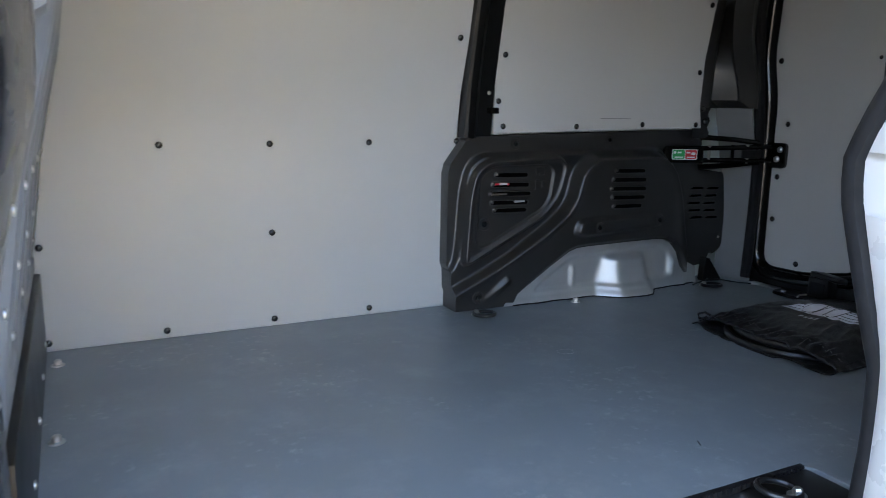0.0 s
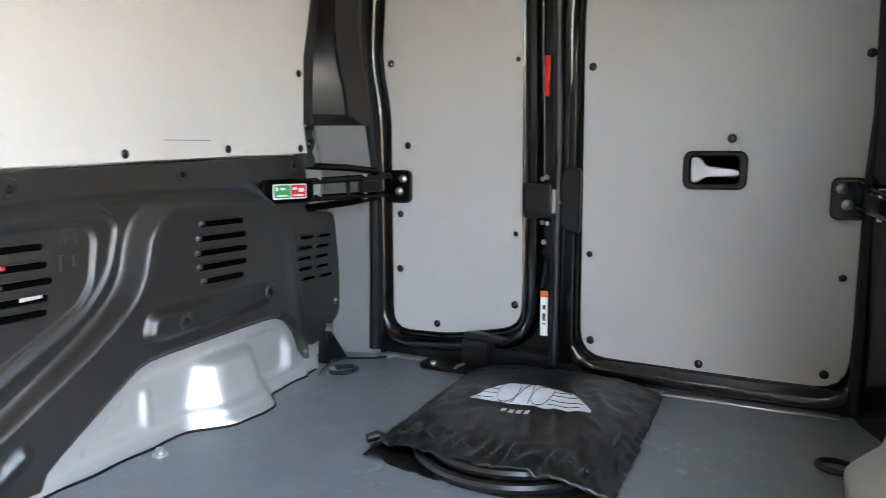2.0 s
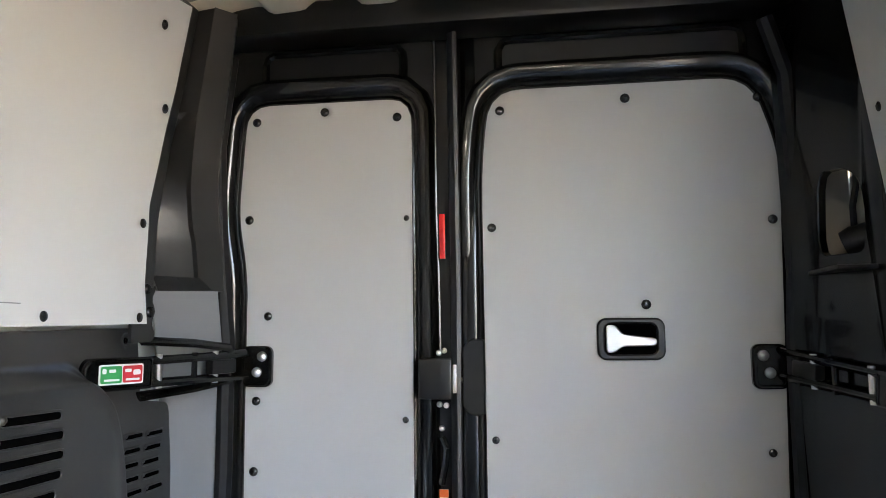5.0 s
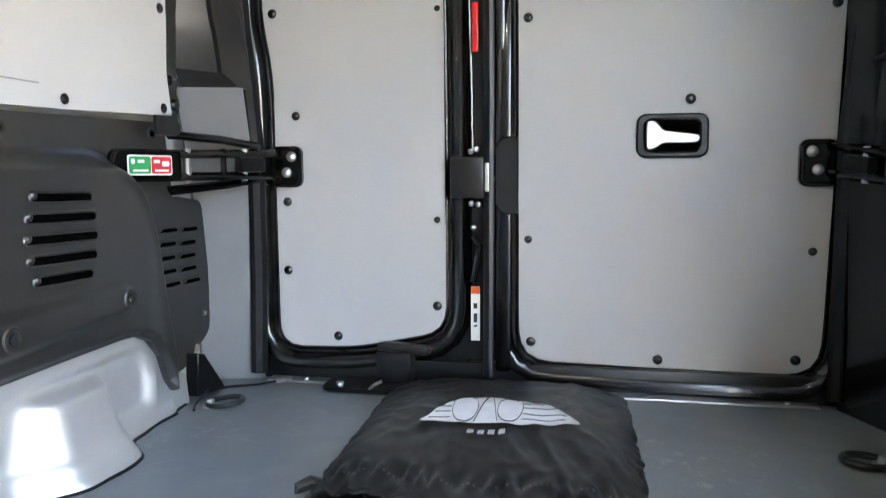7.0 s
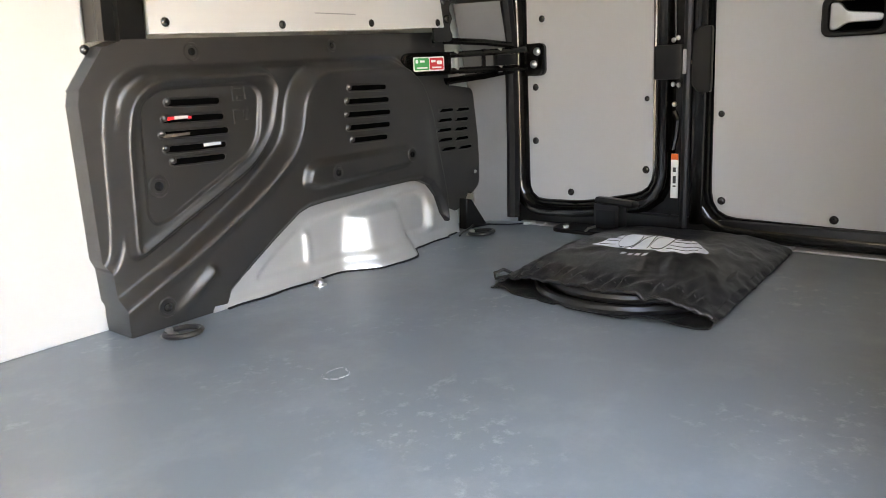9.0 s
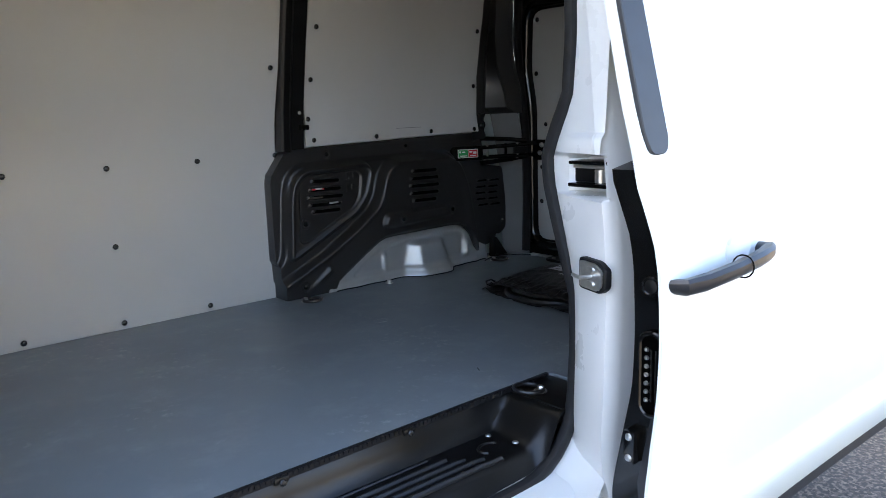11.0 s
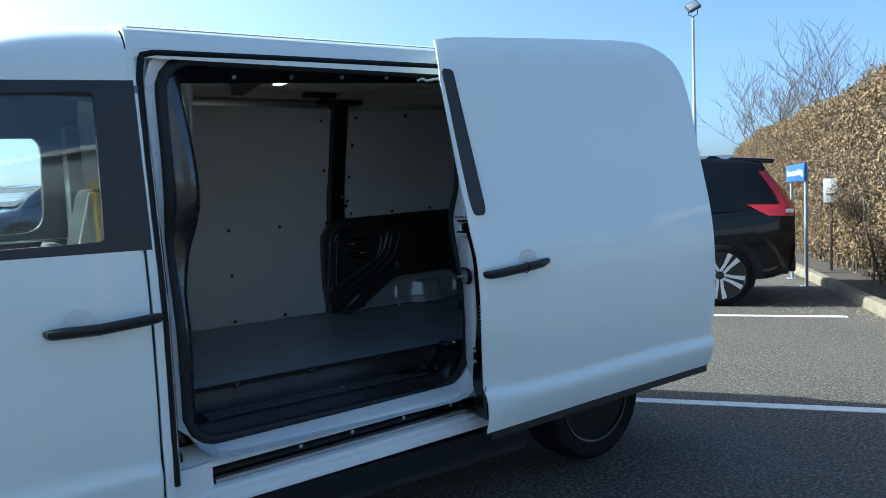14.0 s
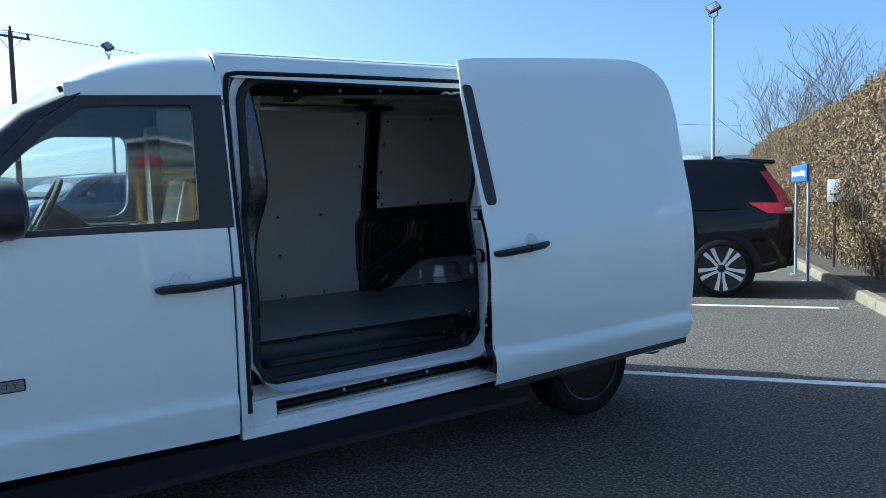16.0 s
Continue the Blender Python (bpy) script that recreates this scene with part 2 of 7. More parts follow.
def box(x0, x1, y0, y1, z0, z1, bev=0.0, bm=None, seg=2):
    own = bmesh.new()
    bmesh.ops.create_cube(own, size=1)
    for v in own.verts:
        v.co = Vector(((x0 + x1) / 2 + v.co.x * (x1 - x0), (y0 + y1) / 2 + v.co.y * (y1 - y0), (z0 + z1) / 2 + v.co.z * (z1 - z0)))
    if bev:
        bmesh.ops.bevel(own, geom=own.edges[:], offset=bev, segments=seg, affect="EDGES", profile=0.6)
    return join(bm, own) if bm else own


def join(bm, other, m=None):
    """Adds another bmesh to bm, moved by m."""
    if m:
        bmesh.ops.transform(other, matrix=m, verts=other.verts)
    me = bpy.data.meshes.new("joined")
    other.to_mesh(me)
    other.free()
    bm.from_mesh(me)
    bpy.data.meshes.remove(me)
    return bm


def turned(bm, m):
    bmesh.ops.transform(bm, matrix=m, verts=bm.verts)
    return bm


def loft(loops, closed=True, caps=(False, False), bm=None):
    """Skins a row of loops of equally many points."""
    bm = bm or bmesh.new()
    rows = [[bm.verts.new(p) for p in loop] for loop in loops]
    n = len(rows[0])
    for a, b in zip(rows, rows[1:]):
        for i in range(n if closed else n - 1):
            j = (i + 1) % n
            bm.faces.new((a[i], a[j], b[j], b[i]))
    if caps[0]:
        bm.faces.new(rows[0])
    if caps[1]:
        bm.faces.new(rows[-1][::-1])
    return bm


def thick(points, depth):
    """A sheet from a grid of points (rows of equal length), given a thickness along depth (a vector, or a function of the point)."""
    push = depth if callable(depth) else (lambda p: depth)
    bm = bmesh.new()
    top = [[bm.verts.new(p) for p in row] for row in points]
    low = [[bm.verts.new(Vector(p) + Vector(push(p))) for p in row] for row in points]
    h, w = len(top), len(top[0])
    for g in (top, low):
        for i in range(h - 1):
            for j in range(w - 1):
                bm.faces.new((g[i][j], g[i][j + 1], g[i + 1][j + 1], g[i + 1][j]))
    rim = [(0, j) for j in range(w)] + [(i, w - 1) for i in range(1, h)] + [(h - 1, j) for j in range(w - 2, -1, -1)] + [(i, 0) for i in range(h - 2, 0, -1)]
    for (a, b), (c, d) in zip(rim, rim[1:] + rim[:1]):
        bm.faces.new((top[a][b], top[c][d], low[c][d], low[a][b]))
    return bm


def tube(path, radius, sides=8, closed=False, squash=(1, 1), bm=None):
    """A round bar along a path; radius is one number or one a point."""
    pts = [Vector(p) for p in path]
    n = len(pts)
    rad = radius if isinstance(radius, (list, tuple)) else [radius] * n
    loops, side = [], None
    for i, p in enumerate(pts):
        a = pts[(i - 1) % n] if closed or i else pts[0]
        b = pts[(i + 1) % n] if closed or i < n - 1 else pts[-1]
        d = (b - a).normalized()
        if side is None:
            side = d.orthogonal().normalized()
        side = (side - d * side.dot(d)).normalized()
        up = d.cross(side)
        loops.append([p + side * (rad[i] * squash[0] * math.cos(k * math.tau / sides)) + up * (rad[i] * squash[1] * math.sin(k * math.tau / sides)) for k in range(sides)])
    if closed:
        return loft(loops + [loops[0]], True, (False, False), bm)
    return loft(loops, True, (True, True), bm)


def ribbon(path, across, out, closed=True, bm=None):
    """A bar of rectangular section along a path: across and out are vectors, or functions of the point's number."""
    f = across if callable(across) else (lambda i: across)
    g = out if callable(out) else (lambda i: out)
    loops = []
    for i, p in enumerate(path):
        p, a, o = Vector(p), Vector(f(i)), Vector(g(i))
        loops.append([p, p + a, p + a + o, p + o])
    if closed:
        loops.append(loops[0])
        return loft(loops, True, (False, False), bm)
    return loft(loops, True, (True, True), bm)


def rounded(x0, x1, z0, z1, r, n=6):
    """A rounded rectangle as a list of 2D points; r is one radius, or four from the lower left, counter-clockwise."""
    r = r if isinstance(r, (list, tuple)) else (r,) * 4
    out = []
    for (cx, cz, a), q in zip(((x0, z0, 180), (x1, z0, 270), (x1, z1, 0), (x0, z1, 90)), r):
        ox, oz = cx + (q if cx == x0 else -q), cz + (q if cz == z0 else -q)
        for k in range(n + 1):
            t = radians(a + 90 * k / n)
            out.append((ox + q * math.cos(t), oz + q * math.sin(t)))
    return out


def plate(outline, place, depth, holes=(), bev=0.0):
    """A plate with holes: 2D outlines, place(u, v) to 3D, depth the vector of its thickness."""
    bm = bmesh.new()
    for loop in (outline, *holes):
        vs = [bm.verts.new((u, v, 0)) for u, v in loop]
        for a, b in zip(vs, vs[1:] + vs[:1]):
            bm.edges.new((a, b))
    bmesh.ops.triangle_fill(bm, use_beauty=True, use_dissolve=False, edges=bm.edges[:])
    faces = bm.faces[:]
    ext = bmesh.ops.extrude_face_region(bm, geom=faces)
    new_verts = [g for g in ext["geom"] if isinstance(g, bmesh.types.BMVert)]
    moved = set(new_verts)
    for v in bm.verts:
        p = Vector(place(v.co.x, v.co.y))
        v.co = p + Vector(depth) if v in moved else p
    if bev:
        bm.normal_update()
        bmesh.ops.recalc_face_normals(bm, faces=bm.faces)
        sharp = [e for e in bm.edges if len(e.link_faces) == 2 and e.calc_face_angle(0) > radians(50)]
        bmesh.ops.bevel(bm, geom=sharp, offset=bev, segments=1, affect="EDGES")
    return bm


def lathe(profile, axis_m, n=24, bm=None, caps=True):
    """Turns a profile of (radius, height) round the z axis of axis_m."""
    loops = [[axis_m @ Vector((r * math.cos(k * math.tau / n), r * math.sin(k * math.tau / n), h)) for k in range(n)] for r, h in profile]
    return loft(loops, True, (caps and profile[0][0] > 0, caps and profile[-1][0] > 0), bm)


def interp(x, pairs):
    return float(np.interp(x, [p[0] for p in pairs], [p[1] for p in pairs]))


def spaced(a, b, n):
    return [a + (b - a) * i / (n - 1) for i in range(n)]


def inside_distance(px, pz, poly):
    """Signed distance to a polygon on a grid, positive inside, with the nearest point of its edge."""
    best, nx, nz = np.full(px.shape, 1e9), np.zeros(px.shape), np.zeros(px.shape)
    inside = np.zeros(px.shape, bool)
    for (ax, az), (bx, bz) in zip(poly, poly[1:] + poly[:1]):
        dx, dz = bx - ax, bz - az
        t = np.clip(((px - ax) * dx + (pz - az) * dz) / (dx * dx + dz * dz + 1e-12), 0, 1)
        qx, qz = ax + t * dx, az + t * dz
        d = np.hypot(px - qx, pz - qz)
        near = d < best
        best, nx, nz = np.where(near, d, best), np.where(near, qx, nx), np.where(near, qz, nz)
        cross = ((az > pz) != (bz > pz)) & (px < dx * (pz - az) / (dz + 1e-12) + ax)
        inside ^= cross
    return np.where(inside, best, -best), nx, nz


def smooth_step(d, a, b):
    t = np.clip((d - a) / (b - a), 0, 1)
    return t * t * (3 - 2 * t)


def round_corners(poly, r, n=5):
    """Rounds the corners of a polygon."""
    out = []
    for i, p in enumerate(poly):
        a, b, c = Vector(poly[i - 1]), Vector(p), Vector(poly[(i + 1) % len(poly)])
        q = min(r, (a - b).length * 0.45, (c - b).length * 0.45)
        s, e = b + (a - b).normalized() * q, b + (c - b).normalized() * q
        for k in range(n + 1):
            t = k / n
            out.append(tuple((1 - t) ** 2 * s + 2 * t * (1 - t) * b + t * t * e))
    return out


def relief(poly, step, depth, back, sign=-1):
    """A moulded sheet over the x-z polygon: depth(x, z) gives y on arrays; its rim is turned back in y."""
    xs = np.arange(min(p[0] for p in poly) - step, max(p[0] for p in poly) + 2 * step, step)
    zs = np.arange(min(p[1] for p in poly) - step, max(p[1] for p in poly) + 2 * step, step)
    gx, gz = np.meshgrid(xs, zs, indexing="ij")
    d, nx, nz = inside_distance(gx, gz, poly)
    keep = d > 0
    cell = keep[:-1, :-1] | keep[1:, :-1] | keep[:-1, 1:] | keep[1:, 1:]
    cx, cz = np.where(keep, gx, nx), np.where(keep, gz, nz)
    near = keep & (d < 0.3 * step)
    cx, cz = np.where(near, nx, cx), np.where(near, nz, cz)
    y = depth(cx, cz)
    ids, verts, faces = -np.ones(gx.shape, int), [], []
    for i, j in zip(*np.nonzero(cell)):
        quad = []
        for a, b in ((i, j), (i + 1, j), (i + 1, j + 1), (i, j + 1)):
            if ids[a, b] < 0:
                ids[a, b] = len(verts)
                verts.append((cx[a, b], y[a, b], cz[a, b]))
            quad.append(int(ids[a, b]))
        faces.append(quad)
    me = bpy.data.meshes.new("relief")
    me.from_pydata(verts, [], faces)
    bm = bmesh.new()
    bm.from_mesh(me)
    bpy.data.meshes.remove(me)
    bmesh.ops.remove_doubles(bm, verts=bm.verts, dist=1e-5)
    bmesh.ops.dissolve_degenerate(bm, dist=1e-6, edges=bm.edges)
    edges = [e for e in bm.edges if e.is_boundary]
    ext = bmesh.ops.extrude_edge_only(bm, edges=edges)
    for v in ext["geom"]:
        if isinstance(v, bmesh.types.BMVert):
            v.co.y += back
    return bm


def words(text, size, mat, m, parent, name="lettering", depth=0.0006, bold=0.0):
    """Lettering in the built-in font as a mesh."""
    cu = bpy.data.curves.new(name, "FONT")
    cu.body, cu.size, cu.extrude, cu.align_x, cu.align_y = text, size, depth, "CENTER", "CENTER"
    cu.offset = bold
    tmp = bpy.data.objects.new("tmp", cu)
    me = bpy.data.meshes.new_from_object(tmp)
    bpy.data.objects.remove(tmp)
    me.materials.append(mat)
    ob = new(name, me)
    ob.parent = parent
    ob.matrix_basis = m
    return ob

# ---- the van: outer shell ----
van = new("van")
van.matrix_world = VAN
tagged(van, "white panel van with its side door open and load space empty", "van")
MID = 0.645
SIDE = [(0.20, -0.160), (0.31, -0.186), (0.40, -0.196), (0.455, -0.207), (0.478, -0.208), (0.490, -0.204), (0.505, -0.196), (0.520, -0.193), (0.56, -0.195), (0.62, -0.200), (0.70, -0.206), (0.95, -0.212), (1.10, -0.205), (1.20, -0.190), (1.24, -0.182), (1.50, -0.146), (1.77, -0.104), (1.88, -0.080)]
ROOF = [(-2.6, 0.95), (-2.0, 1.16), (-1.6, 1.46), (-1.25, 1.70), (-1.15, 1.745), (-1.02, 1.80), (-0.95, 1.845), (-0.85, 1.905), (-0.74, 1.955), (-0.63, 1.985), (-0.5, 2.005), (-0.35, 2.015), (0.8, 2.025), (2.0, 2.03), (2.3, 2.01)]


def side_y(z):
    return interp(z, SIDE)


def shell_arc(x, z0, n=18):
    """Points across the roof at x, from the near side at height z0 to the far side."""
    y0, top, out = side_y(z0), interp(x, ROOF), []
    for k in range(n + 1):
        a = math.pi * k / n
        c, s = math.cos(a), math.sin(a)
        y = MID - math.copysign(abs(c) ** 0.55, c) * (MID - y0)
        out.append(Vector((x, y, z0 + (top - z0) * abs(s) ** 0.62)))
    return out


def side_patch(x0, x1, z0, z1, nx=6, nz=18, far=False, depth=0.02):
    rows = []
    for z in spaced(z0, z1, nz):
        y = side_y(z)
        rows.append([Vector((x, 2 * MID - y if far else y, z)) for x in spaced(x0, x1, nx)])
    return thick(rows, Vector((0, -depth if far else depth, 0)))


part("cab_roof", thick([shell_arc(x, min(1.775, interp(x, ROOF) - 0.06)) for x in spaced(-0.955, -0.378, 14)], Vector((0, 0, -0.025))), WHITE, van, "white domed cab roof")
part("roof", thick([shell_arc(x, 1.872) for x in spaced(-0.372, 2.31, 14)], Vector((0, 0, -0.02))), WHITE, van)
for side in (0, 1):
    f = (lambda y: 2 * MID - y) if side else (lambda y: y)
    part("roof_rail", ribbon([(x, f(-0.060), interp(x, ROOF) - 0.062) for x in spaced(-0.36, 2.2, 10)], Vector((0, f(0.008) - f(0), 0.002)), Vector((0, 0, 0.004)), closed=False), POST_GREY, van, "grey roof joint strip")
part("windscreen", thick([[Vector((x, y, interp(x, ROOF) - 0.004 - 0.085 * abs((y - MID) / 0.7) ** 4)) for y in spaced(-0.06, 1.35, 15)] for x in spaced(-1.9, -0.958, 10)], Vector((0, 0, -0.006))), GLASS, van, "raked windscreen glass").visible_shadow = False
part("bonnet", thick([[Vector((x, y, min(1.13, interp(x, ROOF) - 0.01) - 0.16 * abs((y - MID) / 0.83) ** 4 - 0.25 * max(0, -2.35 - x))) for y in spaced(-0.19, 1.48, 15)] for x in spaced(-2.6, -1.88, 8)], Vector((0, 0, -0.02))), WHITE, van)
part("bumper", box(-2.68, -2.52, -0.15, 1.44, 0.24, 0.95, 0.06), WHITE, van)
for far in (False, True):
    part("wing", side_patch(-2.55, -1.43, 0.52, 1.02, far=far), WHITE, van)
    part("quarter_panel" if not far else "side_panel", side_patch(1.16 if not far else -0.372, 2.31, 0.30, 1.874, nx=8, far=far), WHITE, van)
    part("lower_sill", side_patch(-1.9, 1.2, 0.17, 0.305, far=far), TRIM_BLACK, van, "black lower sill")

# Raked black pillar beside the windscreen, both sides.
for far in (False, True):
    f = (lambda y: 2 * MID - y) if far else (lambda y: y)
    edge = [(-0.90, 1.765), (-1.06, 1.655), (-1.20, 1.505), (-1.40, 1.30), (-1.52, 1.20)]
    size = (0.25, 0.75, 1.0, 1.0, 1.0)
    rows = [[Vector((x + 0.004, f(side_y(z) - 0.001), z - 0.004)), Vector((x - 0.030 * k, f(side_y(z) + 0.010), z + 0.030 * k)), Vector((x - 0.058 * k, f(side_y(z) + 0.035), z + 0.050 * k)), Vector((x - 0.075 * k, f(side_y(z) + 0.075), z + 0.056 * k))] for (x, z), k in zip(edge, size)]
    part("windscreen_pillar", thick(rows, Vector((0, f(0.02) - f(0), -0.004))), TRIM_BLACK, van, "black windscreen pillar")


def front_door(far):
    """A cab door with its skin, black window frame, glass and bar handle."""
    f = (lambda y: 2 * MID - y) if far else (lambda y: y)
    s = -1 if far else 1
    door = new("front_door")
    door.parent = van
    rows = []
    for z in [0.335, 0.37, 0.40, 0.43, 0.455, 0.468, 0.478, 0.484, 0.490, 0.497, 0.505, 0.512, 0.520, 0.54, 0.56, 0.59, 0.62, 0.66, 0.70, 0.78, 0.90, 1.0, 1.08, 1.14, 1.18, 1.205, 1.216]:
        rows.append([Vector((x, f(side_y(z) + (0.006 if x in (-1.425, -0.388) else 0)), z + 0.012 * (-0.4 - x))) for x in (-1.425, -1.418, -1.2, -1.0, -0.8, -0.6, -0.45, -0.395, -0.388)])
    part("door_skin", thick(rows, Vector((0, s * 0.03, 0))), WHITE, door)
    win = [(-0.362, 1.216), (-0.362, 1.772), (-0.905, 1.752), (-1.06, 1.640), (-1.20, 1.492), (-1.36, 1.325), (-1.42, 1.225)]
    hole = round_corners([(-0.502, 1.252), (-0.488, 1.728), (-0.885, 1.712), (-1.04, 1.600), (-1.17, 1.465), (-1.31, 1.318), (-1.35, 1.245)], 0.10 if far else 0.02, 5 if far else 3)
    part("window_frame", plate(win, lambda x, z: (x, f(side_y(z) - 0.002), z), (0, s * 0.02, 0), [hole]), TRIM_BLACK, door, "black window frame and pillar trim")
    if far:
        part("window_lining", plate(win, lambda x, z: (x, f(side_y(z) + 0.045), z), (0, s * 0.012, 0), [hole]), CAB_LINING, door, "pale grey inner window lining")
    pane = part("window_pane", thick([[Vector((x, f(side_y(z) + 0.012), z)) for x in (lo, hi)] for z, lo, hi in ((1.24, -1.365, -0.495), (1.32, -1.32, -0.495), (1.47, -1.18, -0.495), (1.60, -1.05, -0.483), (1.715, -0.89, -0.480))], Vector((0, s * 0.004, 0))), GLASS, door, "clear side window glass")
    pane.visible_shadow = False
    part("door_handle", tube([Vector((x, f(-0.224 - dy), z)) for x, dy, z in ((-0.690, -0.004, 0.986), (-0.682, 0.020, 0.988), (-0.65, 0.030, 0.990), (-0.55, 0.036, 0.988), (-0.46, 0.034, 0.994), (-0.40, 0.026, 0.997), (-0.372, 0.018, 0.998), (-0.366, -0.002, 0.998))], [0.014, 0.018, 0.020, 0.020, 0.020, 0.020, 0.019, 0.014], 10, squash=(0.8, 1.1)), TRIM_BLACK, door, "black bar handle")
    part("handle_cup", lathe([(0.0, 0.0), (0.036, 0.0005), (0.042, 0.003), (0.043, -0.004)], pose(-0.60, f(-0.216), 1.010, 90 if not far else -90, 0, 0), 20), FRAME_WHITE, door)
    part("door_trim", box(-1.40, -0.40, min(f(-0.15), f(-0.05)), max(f(-0.15), f(-0.05)), 0.40, 1.215, 0.03), CAB_DARK, door)
    return door


near_door = front_door(False)
front_door(True)
words("C I T Y", 0.030, INK_DARK, pose(-1.235, -0.2135, 0.693, 90, 0, 0), near_door, "badge", 0.001)
part("badge_rim", plate(rounded(-1.325, -1.165, 0.670, 0.716, 0.005, 2), lambda x, z: (x, -0.2100, z), (0, 0.004, 0)), INK_DARK, near_door)
part("badge_plate", plate(rounded(-1.321, -1.170, 0.675, 0.711, 0.004, 2), lambda x, z: (x, -0.2125, z), (0, 0.004, 0)), GREY_PAINT, near_door)
mirror = part("wing_mirror", lathe([(0.0, 0.02), (0.05, 0.018), (0.085, 0.0), (0.095, -0.04), (0.085, -0.10), (0.05, -0.13), (0.0, -0.135)], Matrix.Translation((-1.14, -0.36, 1.325)) @ Matrix.Diagonal((1.05, 1.15, 1.08, 1)) @ pose(0, 0, 0, 0, 90, 0), 20), TRIM_BLACK, van, "black wing mirror")
part("mirror_arm", tube([(-1.22, -0.19, 1.235), (-1.20, -0.27, 1.245), (-1.20, -0.33, 1.28)], 0.028, 8), TRIM_BLACK, mirror)

# Cab furniture seen through the side window.
part("dashboard", box(-1.85, -1.28, -0.08, 1.37, 0.75, 1.18, 0.08), CAB_DARK, van)
for y in (0.22, 1.02):
    seat = new("cab_seat")
    seat.parent = van
    part("cushion", box(-1.05, -0.52, y - 0.24, y + 0.24, 0.72, 0.90, 0.06), CAB_SEAT, seat)
    tall = 0.56 if y < 0.5 else 0.34
    lean = pose(-0.585, 0, 0.88, 0, 14, 0)
    part("backrest", turned(box(-0.045, 0.035, y - 0.18, y + 0.16, 0.0, tall, 0.03), lean), CAB_SEAT, seat)
    part("side_bolster", turned(box(-0.052, 0.02, y - 0.205, y - 0.178, 0.08, tall - 0.02, 0.012), lean), SEAT_SIDE, seat, "pale side of the seat back")
wheel_m = pose(-0.98, 0.95, 1.29, 0, -62, 0)
steer = part("steering_wheel", tube([wheel_m @ Vector((0.185 * math.cos(a), 0.185 * math.sin(a), 0)) for a in spaced(0, math.tau, 33)[:-1]], 0.016, 8, closed=True), CAB_DARK, van, "black steering wheel")
part("hub", lathe([(0.0, 0.03), (0.07, 0.02), (0.08, -0.02), (0.03, -0.30), (0.0, -0.30)], wheel_m, 16), CAB_DARK, steer)
part("spokes", box(-0.018, 0.018, -0.18, 0.18, -0.006, 0.008, 0.004, None), CAB_DARK, steer).matrix_basis = wheel_m
part("cab_floor", box(-1.9, -0.30, -0.12, 1.41, 0.42, 0.50, 0.01), CAB_DARK, van)
part("cab_lining", thick([[p + Vector((0, (MID - p.y) * 0.05, -0.05)) for p in shell_arc(x, min(1.76, interp(x, ROOF) - 0.03))] for x in spaced(-1.0, -0.32, 8)], Vector((0, 0, -0.006))), CAB_LINING, van, "pale grey cab roof lining")
part("belt_post", box(-0.40, -0.33, 1.24, 1.40, 0.5, 1.76, 0.02), CAB_LINING, van)
part("belt_post", box(-0.40, -0.33, -0.11, 0.0, 0.5, 1.76, 0.02), CAB_LINING, van)

# ---- the van: side opening ----
FLANGE = [(0.50, -0.036), (0.65, -0.042), (0.80, -0.052), (0.92, -0.050), (1.00, -0.024), (1.10, 0.006), (1.18, 0.028), (1.24, 0.030), (1.31, 0.000), (1.37, -0.030), (1.50, -0.040), (1.85, -0.030)]


def flange_y(z):
    return interp(z, FLANGE)


def even_loop(pts, n=140):
    """Spreads points evenly along a closed 2D outline."""
    p = np.array(pts + pts[:1])
    if np.sum(p[:-1, 0] * p[1:, 1] - p[1:, 0] * p[:-1, 1]) < 0:
        p = p[::-1]
    d = np.r_[0, np.cumsum(np.hypot(*np.diff(p, axis=0).T))]
    t = np.linspace(0, d[-1], n, endpoint=False)
    return list(zip(np.interp(t, d, p[:, 0]).tolist(), np.interp(t, d, p[:, 1]).tolist()))


hole_in = even_loop(rounded(-0.247, 0.962, 0.512, 1.846, (0.10, 0.16, 0.10, 0.10), 8))


def grown(loop, g):
    """The loop pushed outwards by g."""
    n, out = len(loop), []
    for i in range(n):
        (ax, az), (bx, bz) = loop[i - 1], loop[(i + 1) % n]
        d = math.hypot(bx - ax, bz - az)
        out.append((loop[i][0] + (bz - az) / d * g, loop[i][1] - (bx - ax) / d * g))
    return out


def on_flange(loop, dy=0.0):
    return [Vector((x, flange_y(z) + dy, z)) for x, z in loop]


part("opening_frame", loft([on_flange(grown(hole_in, 0.004), 0.002), on_flange(grown(hole_in, 0.012), -0.001), on_flange(grown(hole_in, 0.030), -0.004), [Vector((x, flange_y(z) * 0.55 + side_y(z) * 0.45 + 0.01, z)) for x, z in grown(hole_in, 0.042)], [Vector((x, side_y(z) + 0.016, z)) for x, z in [q if p[0] < -0.1 and p[1] > 0.6 else r for p, q, r in zip(hole_in, grown(hole_in, 0.078), grown(hole_in, 0.043))]]]), FRAME_WHITE, van, "white door opening flange")
part("door_seal", tube(on_flange(grown(hole_in, 0.016), -0.008), 0.0190, 12, closed=True, squash=(0.9, 1.2)), SEAL, van, "black rubber door seal")
